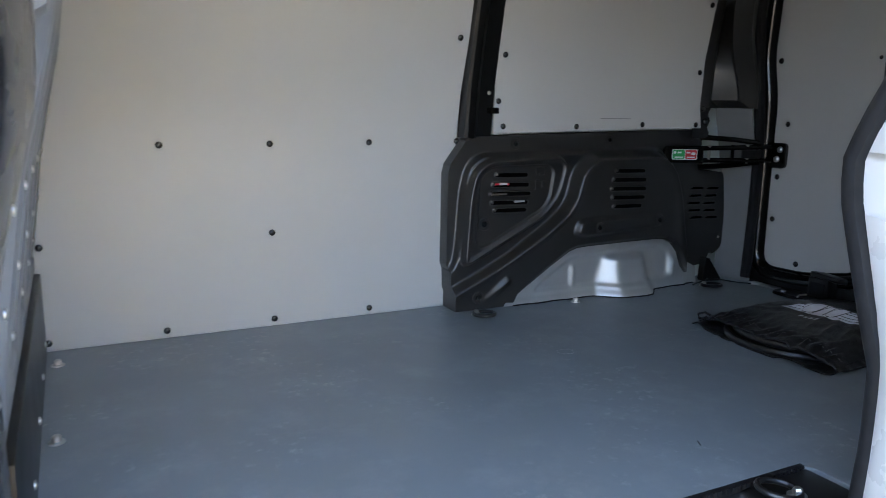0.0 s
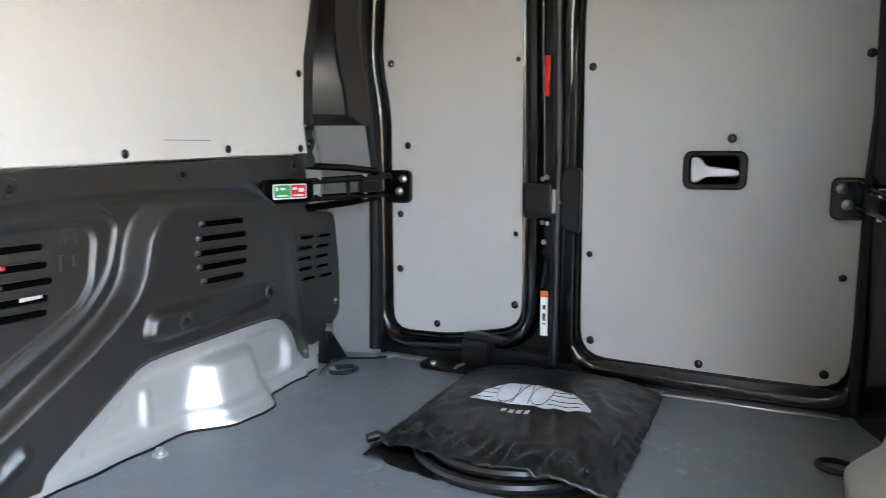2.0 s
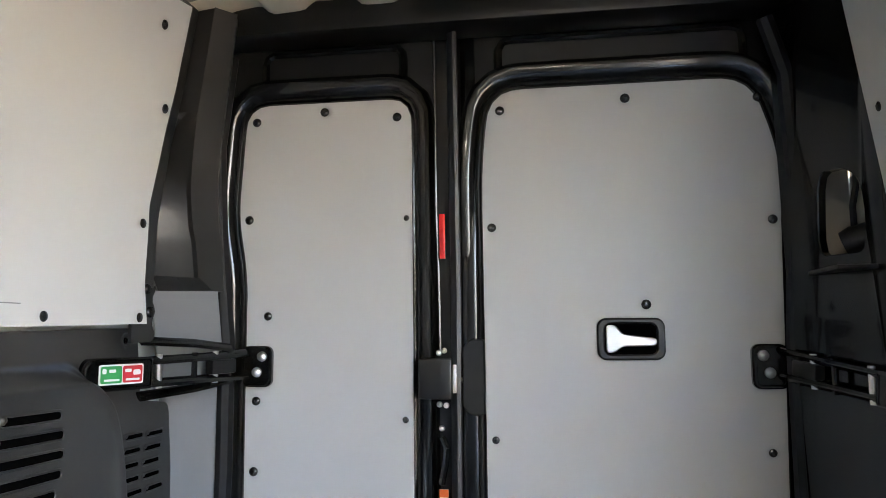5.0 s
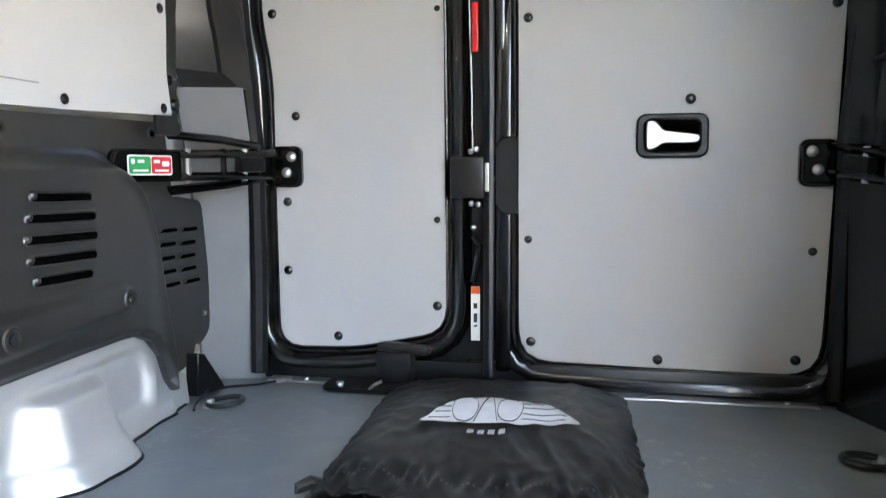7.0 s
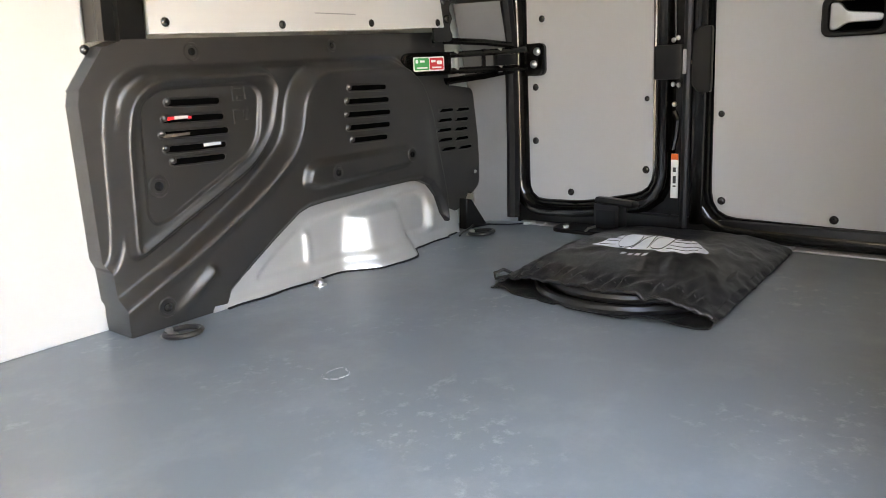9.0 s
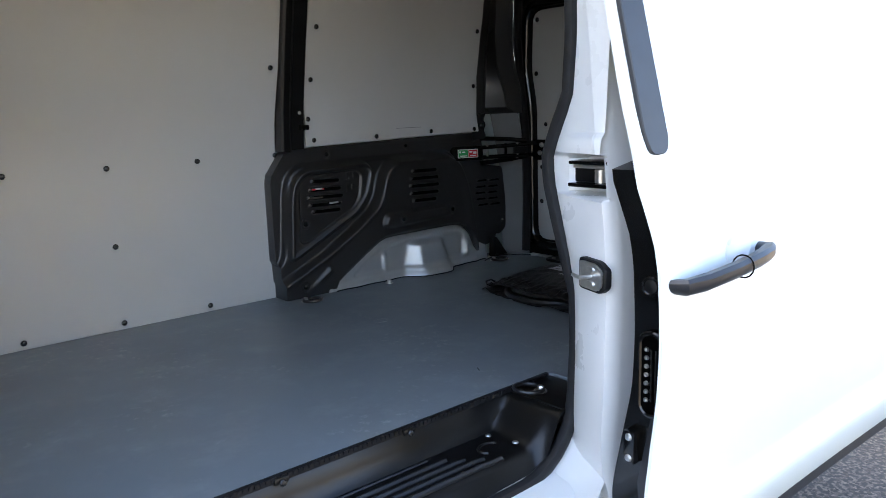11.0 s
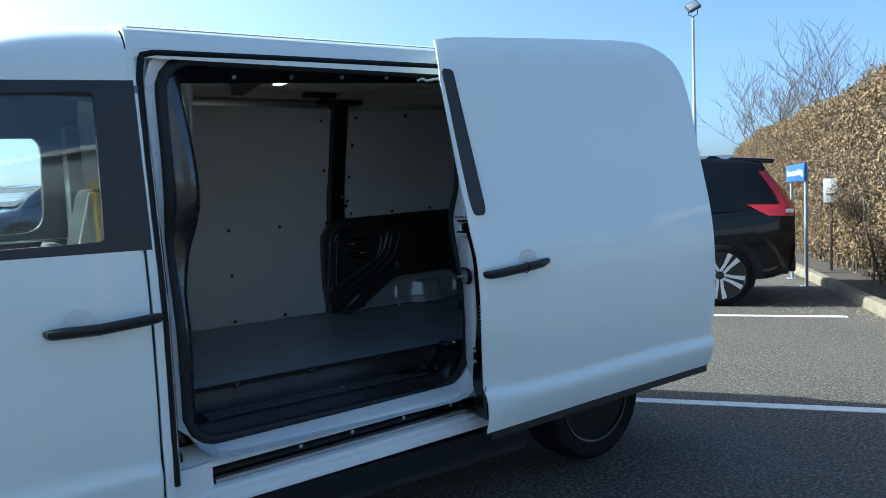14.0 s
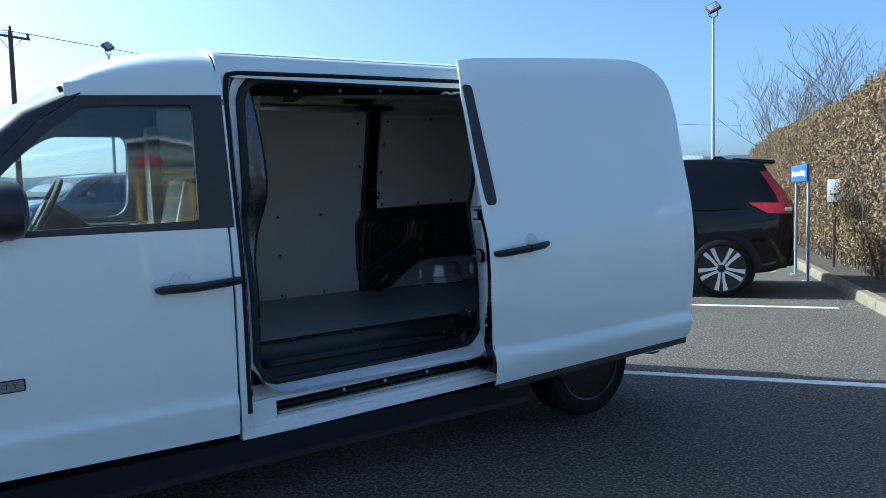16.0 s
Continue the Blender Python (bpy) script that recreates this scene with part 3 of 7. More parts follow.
# Weather strip outside the flange, along the front edge and the top.
strip = [(-0.345, 0.42), (-0.345, 1.0), (-0.345, 1.5), (-0.340, 1.78), (-0.325, 1.862), (-0.28, 1.872), (0.2, 1.880), (0.95, 1.888)]
fine = [(interp(t, list(enumerate([s[0] for s in strip]))), interp(t, list(enumerate([s[1] for s in strip])))) for t in np.linspace(0, len(strip) - 1, 60)]
part("weather_strip", tube([Vector((x, (side_y(z) if z < 1.86 else side_y(1.87)) + 0.004, z)) for x, z in fine], 0.011, 6), RUBBER, van, "black weather strip")
part("door_post", side_patch(-0.380, -0.352, 0.31, 1.876, nx=3), WHITE, van)
part("inner_post", thick([[Vector((-0.352, side_y(z) + 0.006, z)), Vector((-0.330, side_y(z) + 0.012, z)), Vector((-0.292, flange_y(max(z, 0.5)) - 0.004, z))] for z in spaced(0.45, 1.87, 16)], Vector((0, 0.015, 0))), FRAME_WHITE, van)
part("header", thick([[Vector((x, side_y(1.872) + dy, z)) for x in spaced(-0.34, 1.16, 8)] for dy, z in ((0.0, 1.884), (0.012, 1.880), (0.040, 1.876))], Vector((0, 0.012, 0))), FRAME_WHITE, van)

# Sill with the lower door track.
sill = [(-0.040, 0.490), (-0.075, 0.478), (-0.130, 0.466), (-0.150, 0.455), (-0.158, 0.440)]
low = [(-0.160, 0.372), (-0.170, 0.366), (-0.172, 0.350), (-0.181, 0.345), (-0.183, 0.328), (-0.189, 0.322), (-0.190, 0.306), (-0.14, 0.300)]
lift = lambda x: 0.022 * max(0.0, x + 0.2)
part("sill_upper", thick([[Vector((x, y, z + lift(x))) for x in spaced(-0.35, 1.16, 10)] for y, z in sill], Vector((0, 0.02, 0))), FRAME_WHITE, van)
part("sill_lower", thick([[Vector((x, y, z + lift(x))) for x in spaced(-0.378, 1.16, 10)] for y, z in low], Vector((0, 0.02, 0))), FRAME_WHITE, van)
part("sill_end", thick([[Vector((x, -0.16 - 0.02 * (x < -0.25), z)) for x in (-0.35, -0.30, -0.215)] for z in (0.36, 0.40, 0.46)], Vector((0, 0.02, 0))), FRAME_WHITE, van)
track = part("door_track", thick([[Vector((x, y, z + lift(x))) for x in spaced(-0.22, 1.16, 8)] for y, z in ((-0.157, 0.442), (-0.100, 0.438), (-0.098, 0.372), (-0.158, 0.370))], Vector((0, 0.003, 0.0))), BLACK_PAINT, van, "black channel of the lower door track")
part("rail", ribbon([(x, -0.142, 0.374 + lift(x)) for x in spaced(-0.20, 0.90, 8)], Vector((0, 0.03, 0.0)), Vector((0, 0, 0.012)), closed=False), ALU, track, "bare aluminium runner")
for x in (0.14, 0.36, 0.60, 0.84):
    part("track_screw", lathe([(0.0, 0.004), (0.007, 0.003), (0.009, 0.0)], pose(x, -0.102, 0.408 + lift(x), 90, 0, 0), 10), STEEL, track)

# Rear post of the opening, white, with its pocket, roller bracket and striker.
def post_row(z):
    """Section of the rear post at height z: a face turned to the front, sunk where the roller bracket sits, then the corner to the outer side."""
    f, s = flange_y(max(z, 0.5)), side_y(z)
    sunk = 0.070 * float(smooth_step(np.array(z), 1.150, 1.158) * (1 - smooth_step(np.array(z), 1.232, 1.246)))
    lip = 0.012 * float(smooth_step(np.array(z), 1.238, 1.248) * (1 - smooth_step(np.array(z), 1.275, 1.292)))
    w = interp(z, [(0.44, 0.035), (0.62, 0.0), (1.15, 0.0), (1.30, 0.016), (1.50, 0.030), (1.88, 0.040)])
    return [Vector(q) for q in ((0.985, f - 0.004, z), (0.974, f * 0.75 - 0.020, z), (0.958 + w * 0.4 - lip + sunk * 0.2, f * 0.4 - 0.052, z), (0.944 + w * 0.7 - lip + sunk, -0.092 + f * 0.1, z), (0.928 + w - lip + sunk, -0.134, z), (0.915 + w - lip + sunk, -0.172, z), (0.912 + w - lip + sunk * 0.6, max(-0.192, s + 0.020), z), (0.924 + w, s + 0.008, z), (0.95 + w, s + 0.002, z), (1.17, s, z))]


levels = sorted(spaced(0.44, 1.875, 30) + [1.148, 1.152, 1.156, 1.160, 1.230, 1.236, 1.241, 1.246, 1.251, 1.272, 1.28, 1.29])
cpost = part("rear_post", thick([post_row(z) for z in levels], Vector((0.012, 0.016, 0))), FRAME_WHITE, van, "white rear post of the side opening")
br = part("roller_bracket", box(0.948, 1.10, -0.178, -0.060, 1.221, 1.229, 0.003), BLACK_PAINT, cpost, "black roller bracket with a steel runner")
part("bracket_low", box(0.946, 1.10, -0.180, -0.060, 1.172, 1.181, 0.003), BLACK_PAINT, br)
part("bracket_rail", box(0.952, 1.10, -0.170, -0.070, 1.213, 1.2205, 0.002), STEEL, br)
part("bracket_rear", box(0.972, 1.10, -0.168, -0.060, 1.1815, 1.2125, 0.002), BLACK_SATIN, br)
part("roller", lathe([(0.0, 0.0), (0.013, 0.0), (0.013, 0.028), (0.0, 0.028)], pose(0.962, -0.138, 1.183, 0, 0, 0), 12), STEEL, br)
part("arm", box(0.96, 1.16, -0.33, -0.172, 1.190, 1.212, 0.006), BLACK_PAINT, br)
sm = pose(0.921, -0.150, 0.992, 0, 0, -108) @ Matrix.Diagonal((1.6, 1, 0.72, 1))
st = part("striker_plate", plate(round_corners([(-0.022, -0.048), (0.026, -0.048), (0.040, -0.026), (0.040, 0.030), (0.022, 0.048), (-0.022, 0.048)], 0.008, 3), lambda u, v: sm @ Vector((u, -0.012, v)), sm.to_3x3() @ Vector((0, 0.016, 0)), (), 0.002), RUBBER, cpost, "black striker plate with steel latch pin")
part("steel_plate", plate(round_corners([(-0.016, -0.040), (0.024, -0.040), (0.033, -0.022), (0.033, 0.026), (0.018, 0.040), (-0.016, 0.040)], 0.006, 3), lambda u, v: sm @ Vector((u, -0.016, v)), sm.to_3x3() @ Vector((0, 0.006, 0))), STEEL, st)
part("latch_pin", tube([sm @ Vector(p) for p in ((0.010, -0.014, 0.0), (0.008, -0.042, 0.0), (-0.004, -0.040, 0.0), (-0.012, -0.038, 0.0))], 0.0045, 8), STEEL, st)
for v in (0.022, -0.022):
    part("striker_screw", lathe([(0.0, 0.005), (0.008, 0.004), (0.010, 0.0)], sm @ pose(0.010, -0.016, v, 90, 0, 0), 10), STEEL, st)

# ---- the sliding door, pushed back along the side ----
slide = new("sliding_door")
slide.parent = van
tagged(slide, "white sliding side door pushed back to the tail")
DOOR_Y = [(0.77, -0.384), (0.80, -0.394), (0.83, -0.400), (0.90, -0.402), (1.15, -0.406), (1.6, -0.420), (2.24, -0.452)]
TUCK = [(0.36, 0.006), (0.42, 0.014), (0.50, 0.030), (0.60, 0.030), (0.70, 0.020), (0.80, 0.004), (0.90, 0.0), (1.05, 0.0), (1.10, 0.004), (1.20, 0.032), (1.25, 0.030), (1.40, 0.028), (1.95, 0.026)]
DOOR_IN = [(0.30, 0.062), (0.36, 0.050), (0.42, 0.026), (0.47, 0.010), (0.495, 0.006), (0.510, 0.007), (0.525, 0.014), (0.540, 0.021), (0.555, 0.023), (0.60, 0.018), (0.70, 0.007), (0.80, 0.001), (0.90, 0.0), (0.98, 0.002), (1.05, 0.006), (1.12, 0.0135), (1.20, 0.0255), (1.28, 0.0415), (1.36, 0.0600), (1.50, 0.084), (1.80, 0.126), (1.90, 0.152), (1.97, 0.196), (2.02, 0.240), (2.06, 0.29)]


def eased(x, table):
    """Interpolation without kinks: a cubic through the table's points."""
    k = max(0, min(len(table) - 2, sum(p[0] <= x for p in table) - 1))
    (x0, y0), (x1, y1) = table[k], table[k + 1]
    m = (y1 - y0) / (x1 - x0)
    m0 = (y1 - table[k - 1][1]) / (x1 - table[k - 1][0]) if k else m
    m1 = (table[k + 2][1] - y0) / (table[k + 2][0] - x0) if k + 2 < len(table) else m
    h = x1 - x0
    t = max(0.0, min(1.0, (x - x0) / h))
    return y0 * (1 + 2 * t) * (1 - t) ** 2 + m0 * h * t * (1 - t) ** 2 + y1 * t * t * (3 - 2 * t) - m1 * h * t * t * (1 - t)


def door_y(x, z):
    return eased(x, DOOR_Y) + eased(z - 0.03 * max(0, x - 1.2), DOOR_IN) + interp(z, TUCK) * max(0.0, min(1.0, (1.06 - x) / 0.24))


def door_top(x):
    return interp(x, [(0.80, 1.975), (0.9, 1.992), (1.4, 2.022), (1.9, 2.045), (2.06, 2.042), (2.13, 2.015), (2.18, 1.955), (2.215, 1.87), (2.24, 1.70)])


def door_low(x):
    return interp(x, [(0.80, 0.345), (0.84, 0.350), (0.86, 0.362), (2.23, 0.425)])


def rear_edge(z):
    return interp(z, [(0.3, 2.205), (0.45, 2.210), (0.62, 2.228), (1.0, 2.232), (1.4, 2.232), (1.7, 2.215), (1.86, 2.185), (1.95, 2.145), (2.0, 2.10), (2.04, 2.02)])


def front_edge(z):
    return interp(z, [(0.30, 0.850), (0.40, 0.854), (0.5, 0.846), (0.6, 0.838), (0.7, 0.825), (0.8, 0.812), (1.1, 0.810), (1.2, 0.815), (1.5, 0.800), (1.8, 0.778), (1.9, 0.785), (2.0, 0.808)])


DZ = spaced(0.33, 0.47, 8) + spaced(0.476, 0.572, 17) + spaced(0.58, 1.90, 52) + [1.92, 1.94, 1.955, 1.97, 1.985, 2.0]
rows = []
for k, z in enumerate(DZ):
    row = []
    for u in [0, 0.008, 0.03, 0.07, 0.12, 0.18, 0.26, 0.35, 0.45, 0.55, 0.65, 0.75, 0.84, 0.91, 0.96, 0.985, 1.0]:
        x = front_edge(z) + u * (rear_edge(z) - front_edge(z))
        lo, hi = door_low(x), door_top(x)
        zz = lo + (z - DZ[0]) / (DZ[-1] - DZ[0]) * (hi - lo)
        x = front_edge(zz) + u * (rear_edge(zz) - front_edge(zz))
        row.append(Vector((x, door_y(x, zz) + (0.003 if u in (0, 1.0) else 0.0), zz)))
    rows.append(row)
part("door_skin", thick(rows, Vector((0, 0.007, 0))), WHITE, slide)
# Black inner frame of the door behind its skin.
part("inner_frame", thick([[Vector((x, door_y(x, z) + 0.016, z)) for x in (0.850 + 0.11 * (z > 1.23), 0.862 + 0.11 * (z > 1.23), 0.90 + 0.09 * (z > 1.23), 1.0, 1.2, 1.4, 1.6, 1.8, 2.0, 2.14)] for z in spaced(0.42, 1.86, 60)], lambda p: Vector((0, 0.078, 0))), BLACK_PAINT, slide, "black inner frame of the sliding door")
part("edge_trim", thick([[Vector((0.845, door_y(0.85, z) + 0.012, z)), Vector((0.852, door_y(0.85, z) + 0.050, z))] for z in spaced(0.42, 1.24, 10)], Vector((0.004, 0, 0))), TRIM_BLACK, slide)
ey = door_y(0.85, 0.84) + 0.050
vent = part("edge_vent", tube([(0.844, ey + u, 0.840 + v) for u, v in rounded(-0.024, 0.024, -0.085, 0.080, 0.022, 5)], 0.0055, 8, closed=True), BLACK_PAINT, slide, "black vent housing in the door edge")
# The shade inside the vent is a flat black sheet.
part("vent_back", plate(rounded(-0.021, 0.021, -0.082, 0.077, 0.020, 5), lambda u, v: (0.846, ey + u, 0.840 + v), (0.004, 0, 0)), SHADE_BLACK, vent)
for k in range(7):
    part("vent_pip", lathe([(0.005, 0.0), (0.004, 0.004), (0.0, 0.005)], pose(0.845, ey + 0.010, 0.785 + 0.017 * k, 0, -90, 0), 8), STEEL, vent)
for u in (-0.012, -0.002):
    part("vent_rib", tube([(0.843, ey + u, 0.785), (0.842, ey + u, 0.89)], 0.003, 6), BLACK_PAINT, vent)
part("edge_plug", tube([(0.845, door_y(0.85, 0.98) + 0.055 + 0.017 * math.cos(g), 1.010 + 0.017 * math.sin(g)) for g in spaced(0, math.tau, 17)[:-1]], 0.0035, 6, closed=True), BLACK_PAINT, slide)
part("plug_face", lathe([(0.0, 0.002), (0.014, 0.001), (0.016, 0.0)], pose(0.846, door_y(0.85, 0.98) + 0.055, 1.010, 0, -90, 0), 14), BLACK_SATIN, slide)
part("edge_latch", box(0.828, 0.85, door_y(0.85, 0.68) + 0.048, door_y(0.85, 0.68) + 0.074, 0.648, 0.716, 0.004), BLACK_PAINT, slide)
for z in (0.660, 0.704):
    part("edge_screw", lathe([(0.0, 0.005), (0.006, 0.004), (0.008, 0.0)], pose(0.828, door_y(0.85, 0.68) + 0.061, z, 0, -90, 0), 10), STEEL, slide)
part("pillar_trim", plate(round_corners([(0.785, 1.850), (0.832, 1.845), (0.893, 1.285), (0.884, 1.256), (0.842, 1.254), (0.832, 1.29)], 0.015, 4), lambda x, z: (x, door_y(x, z) - 0.007, z), (0, 0.012, 0), (), 0.002), TRIM_BLACK, slide, "black pillar trim")
part("lower_strip", ribbon([(x, door_y(x, door_low(x)) + 0.004, door_low(x) - 0.034) for x in spaced(0.87, 2.20, 12)], Vector((0, 0.022, 0)), Vector((0, 0, 0.040)), closed=False), TRIM_BLACK, slide, "black lower strip")
hx = [(0.836, -0.006), (0.846, 0.020), (0.89, 0.032), (0.97, 0.038), (1.06, 0.038), (1.11, 0.032), (1.138, 0.020), (1.144, -0.004)]
part("door_handle", tube([Vector((x, door_y(x, 1.03) - d, 1.018 + 0.09 * (x - 0.82))) for x, d in hx], [0.014, 0.018, 0.020, 0.020, 0.020, 0.020, 0.018, 0.014], 10, squash=(0.8, 1.1)), TRIM_BLACK, slide, "black bar handle")
part("handle_joint", tube([Vector((1.012, door_y(1.012, 1.03) - 0.038 + 0.0192 * math.cos(g) * 1.12, 1.035 + 0.0192 * 1.16 * math.sin(g))) for g in spaced(0, math.tau, 15)[:-1]], 0.0016, 5, closed=True), SHADE_BLACK, slide)
part("handle_cup", lathe([(0.0, 0.0), (0.036, 0.0005), (0.042, 0.003), (0.043, -0.004)], pose(1.055, door_y(1.055, 1.06) - 0.003, 1.064, 90, 0, -6), 20), FRAME_WHITE, slide)
part("track_arm", box(0.86, 0.97, -0.345, -0.12, 0.418, 0.438, 0.005), BLACK_PAINT, slide)
part("check_hook", tube([(0.745, -0.115, 1.815), (0.755, -0.135, 1.822), (0.775, -0.140, 1.812), (0.79, -0.16, 1.815), (0.805, -0.19, 1.815)], 0.006, 6), STEEL, slide, "bright metal check hook")

# ---- wheels and underside ----
part("underbody", box(-2.4, 2.25, 0.12, 1.17, 0.20, 0.44, 0.03), CAB_DARK, van)
part("underbody_side", box(-1.55, 1.20, -0.15, 1.44, 0.19, 0.30, 0.02), CAB_DARK, van)
part("inner_skirt", box(1.20, 2.28, -0.12, -0.10, 0.46, 0.62, 0.004), CAB_DARK, van)


def road_wheel(x, far, z=0.314, r=0.318):
    w = new("wheel")
    w.parent = van
    m = pose(x, (2 * MID + 0.165 if far else -0.165), z, 90 if not far else -90, 0, 0)
    part("tyre", lathe([(r * 0.66, -0.01), (r * 0.72, 0.004), (r * 0.90, 0.006), (r * 0.965, -0.008), (r, -0.035), (r, -0.185), (r * 0.96, -0.21), (r * 0.7, -0.215), (r * 0.64, -0.19)], m, 48, None, False), TYRE, w)
    part("rim", lathe([(0.0, -0.040), (0.045, -0.040), (0.055, -0.065), (0.085, -0.070), (0.120, -0.045), (0.135, -0.045), (0.150, -0.075), (0.175, -0.085), (0.185, -0.060), (0.193, -0.060), (0.198, -0.030), (r * 0.645, -0.025), (r * 0.665, 0.002), (r * 0.69, 0.006), (r * 0.69, -0.010)], m, 40), WHEEL_BLACK, w, "black steel wheel")
    for k in range(5):
        a = k * math.tau / 5
        part("wheel_nut", lathe([(0.010, -0.075), (0.010, -0.052), (0.007, -0.048), (0.0, -0.048)], m @ Matrix.Translation((0.075 * math.cos(a), 0.075 * math.sin(a), 0)), 6), STEEL, w)


for far in (False, True):
    road_wheel(1.66, far)
    road_wheel(-1.82, far)

# ---- the van: load space ----
FZ = 0.65
floor_out = [(-0.205, 0.140), (1.085, 0.140), (1.105, 0.115), (1.105, -0.075), (2.265, -0.075), (2.265, 1.43), (-0.205, 1.43)]
part("load_floor", plate(floor_out, lambda x, y: (x, y, FZ), (0, 0, -0.02), (), 0.0015), FLOOR, van, "grey-blue resin-coated load floor with pale scuffs")
# Toothed black edge along the step.
bm = bmesh.new()
for k in range(108):
    x = -0.20 + 0.012 * k
    box(x, x + 0.0075, 0.1265, 0.1400, FZ - 0.008, FZ + 0.0005, 0.0, bm)
box(-0.20, 1.095, 0.1295, 0.1395, FZ - 0.0135, FZ + 0.0008, 0.0, bm)
part("toothed_edge", bm, RUBBER, van, "black toothed edge strip")
well = [(0.1385, 0.640), (0.132, 0.630), (0.127, 0.605), (0.120, 0.577), (0.110, 0.567), (0.090, 0.564), (0.050, 0.562), (0.010, 0.559), (-0.004, 0.554), (-0.014, 0.543), (-0.024, 0.524), (-0.034, 0.511), (-0.044, 0.506)]


def well_point(x, y, z):
    """The step pan rises in a curve at its rear end."""
    t = min(1.0, max(0.0, (x - 0.86) / 0.09))
    s = t * t * (3 - 2 * t)
    return Vector((x, y, z + (0.640 - z) * s))


part("step_pan", thick([[well_point(x, y, z) for x in spaced(-0.245, 0.84, 5) + spaced(0.86, 0.95, 10) + [1.03, 1.10]] for y, z in well], Vector((0, 0.0, -0.008))), BLACK_SATIN, van, "black moulded side step")
# Ribs in a lighter black than the pan; their edge sheen is put into colour.
for k in range(5):
    part("tread_rib", tube([(x, 0.004 + 0.0250 * k, 0.5615 - 0.0028 * (abs(x - 0.31 + 0.02 * k) > 0.44)) for x in spaced(-0.17, 0.79 - 0.035 * k, 30)], 0.0068, 6), TRIM_BLACK, van)
part("drain_ring", tube([(0.80 + 0.03 * math.cos(a), 0.055 + 0.022 * math.sin(a), 0.563) for a in spaced(0.3, 4.0, 14)], 0.004, 6), BLACK_SATIN, van)
for x, y in ((0.40, 0.040), (0.86, 0.028), (0.84, 0.100)):
    part("pan_screw", lathe([(0.0, 0.004), (0.006, 0.003), (0.008, 0.0)], pose(x, y, 0.566), 10), STEEL, van)
for x in (-0.02, 0.30, 0.62):
    part("edge_clip", box(x - 0.016, x + 0.016, 0.122, 0.136, FZ - 0.016, FZ - 0.002, 0.004), BLACK_SATIN, van)
    part("clip_screw", lathe([(0.0, 0.004), (0.006, 0.003), (0.008, 0.0)], pose(x, 0.118, FZ - 0.012, 90, 0, 0), 10), BOLT_DARK, van)
part("step_corner", box(0.95, 1.104, -0.04, 0.139, 0.60, 0.6455, 0.012), BLACK_SATIN, van)


def bolt_head(p, normal, parent, r=0.0085):
    m = Matrix.Translation(p) @ Vector(normal).to_track_quat("Z", "Y").to_matrix().to_4x4()
    return part("bolt", lathe([(r * 1.15, 0.0), (r * 1.1, 0.0018), (r * 0.8, r * 0.45), (r * 0.35, r * 0.62), (0.0, r * 0.6)], m, 12), BOLT_DARK, parent)


bulk_x0 = lambda z: interp(z, [(0.65, -0.207), (0.93, -0.197), (1.20, -0.156), (1.40, -0.107), (1.54, -0.086), (1.95, -0.050)])


def wall_a(z):
    return interp(z, [(0.6, 1.428), (1.22, 1.428), (1.36, 1.398), (1.51, 1.352), (1.90, 1.262)])


panel_a = part("wall_panel", thick([[Vector((x, wall_a(z), z)) for x in [max(-0.203, bulk_x0(z))] + spaced(-0.03, 1.025, 5)] for z in (0.651, 0.9, 1.15, 1.22, 1.29, 1.36, 1.43, 1.51, 1.65, 1.78, 1.868)], Vector((0, 0.008, 0))), GREY_PANEL, van, "smooth pale grey lining board")
for x, z in ((-0.182, 0.672), (0.115, 0.671), (0.42, 0.671), (0.724, 0.671), (0.12, 1.191), (0.42, 1.192), (0.725, 1.194), (1.027, 1.196), (0.42, 0.933), (-0.185, 0.93), (0.995, 1.512), (0.965, 1.80), (0.42, 1.56), (0.10, 1.56)):
    if z < 1.55 or x > 0.9:
        bolt_head((x, wall_a(z), z), (0, -1, 0.0 if z < 1.25 else -0.3), panel_a)


def wall_b(x, z):
    return 1.376 - 0.060 * float(smooth_step(np.array(x), 1.70, 2.02)) - 0.22 * max(0.0, z - 1.46)


edge_b = lambda z: interp(z, [(1.22, 1.984), (1.30, 1.971), (1.44, 1.978), (1.51, 1.977), (1.60, 1.970), (1.69, 1.972), (1.86, 1.96)])
panel_b = part("wall_panel", thick([[Vector((1.134 + 0.028 * (z - 1.25) + u * (edge_b(z) - 1.134 - 0.028 * (z - 1.25)), 0, 0)) + Vector((0, wall_b(1.134 + u * 0.85, z), z + 0.020 * u)) for u in spaced(0, 1, 14)] for z in (1.222, 1.30, 1.40, 1.46, 1.54, 1.62, 1.70, 1.78, 1.86)], Vector((0, 0.008, 0))), GREY_PANEL, van, "smooth pale grey upper lining board")
for x, z in ((1.150, 1.325), (1.170, 1.245), (1.464, 1.245), (1.752, 1.253), (1.960, 1.254), (1.170, 1.471), (1.960, 1.440), (1.184, 1.66), (1.950, 1.668), (1.20, 1.82), (1.55, 1.84), (1.90, 1.82)):
    bolt_head((x, wall_b(x, z) - 0.001, z), (0, -1, 0.0 if z < 1.46 else -0.2), panel_b)
part("panel_label", box(1.565, 1.70, 1.3735, 1.3745, 1.272, 1.274, 0), GREY_PAINT, panel_b)

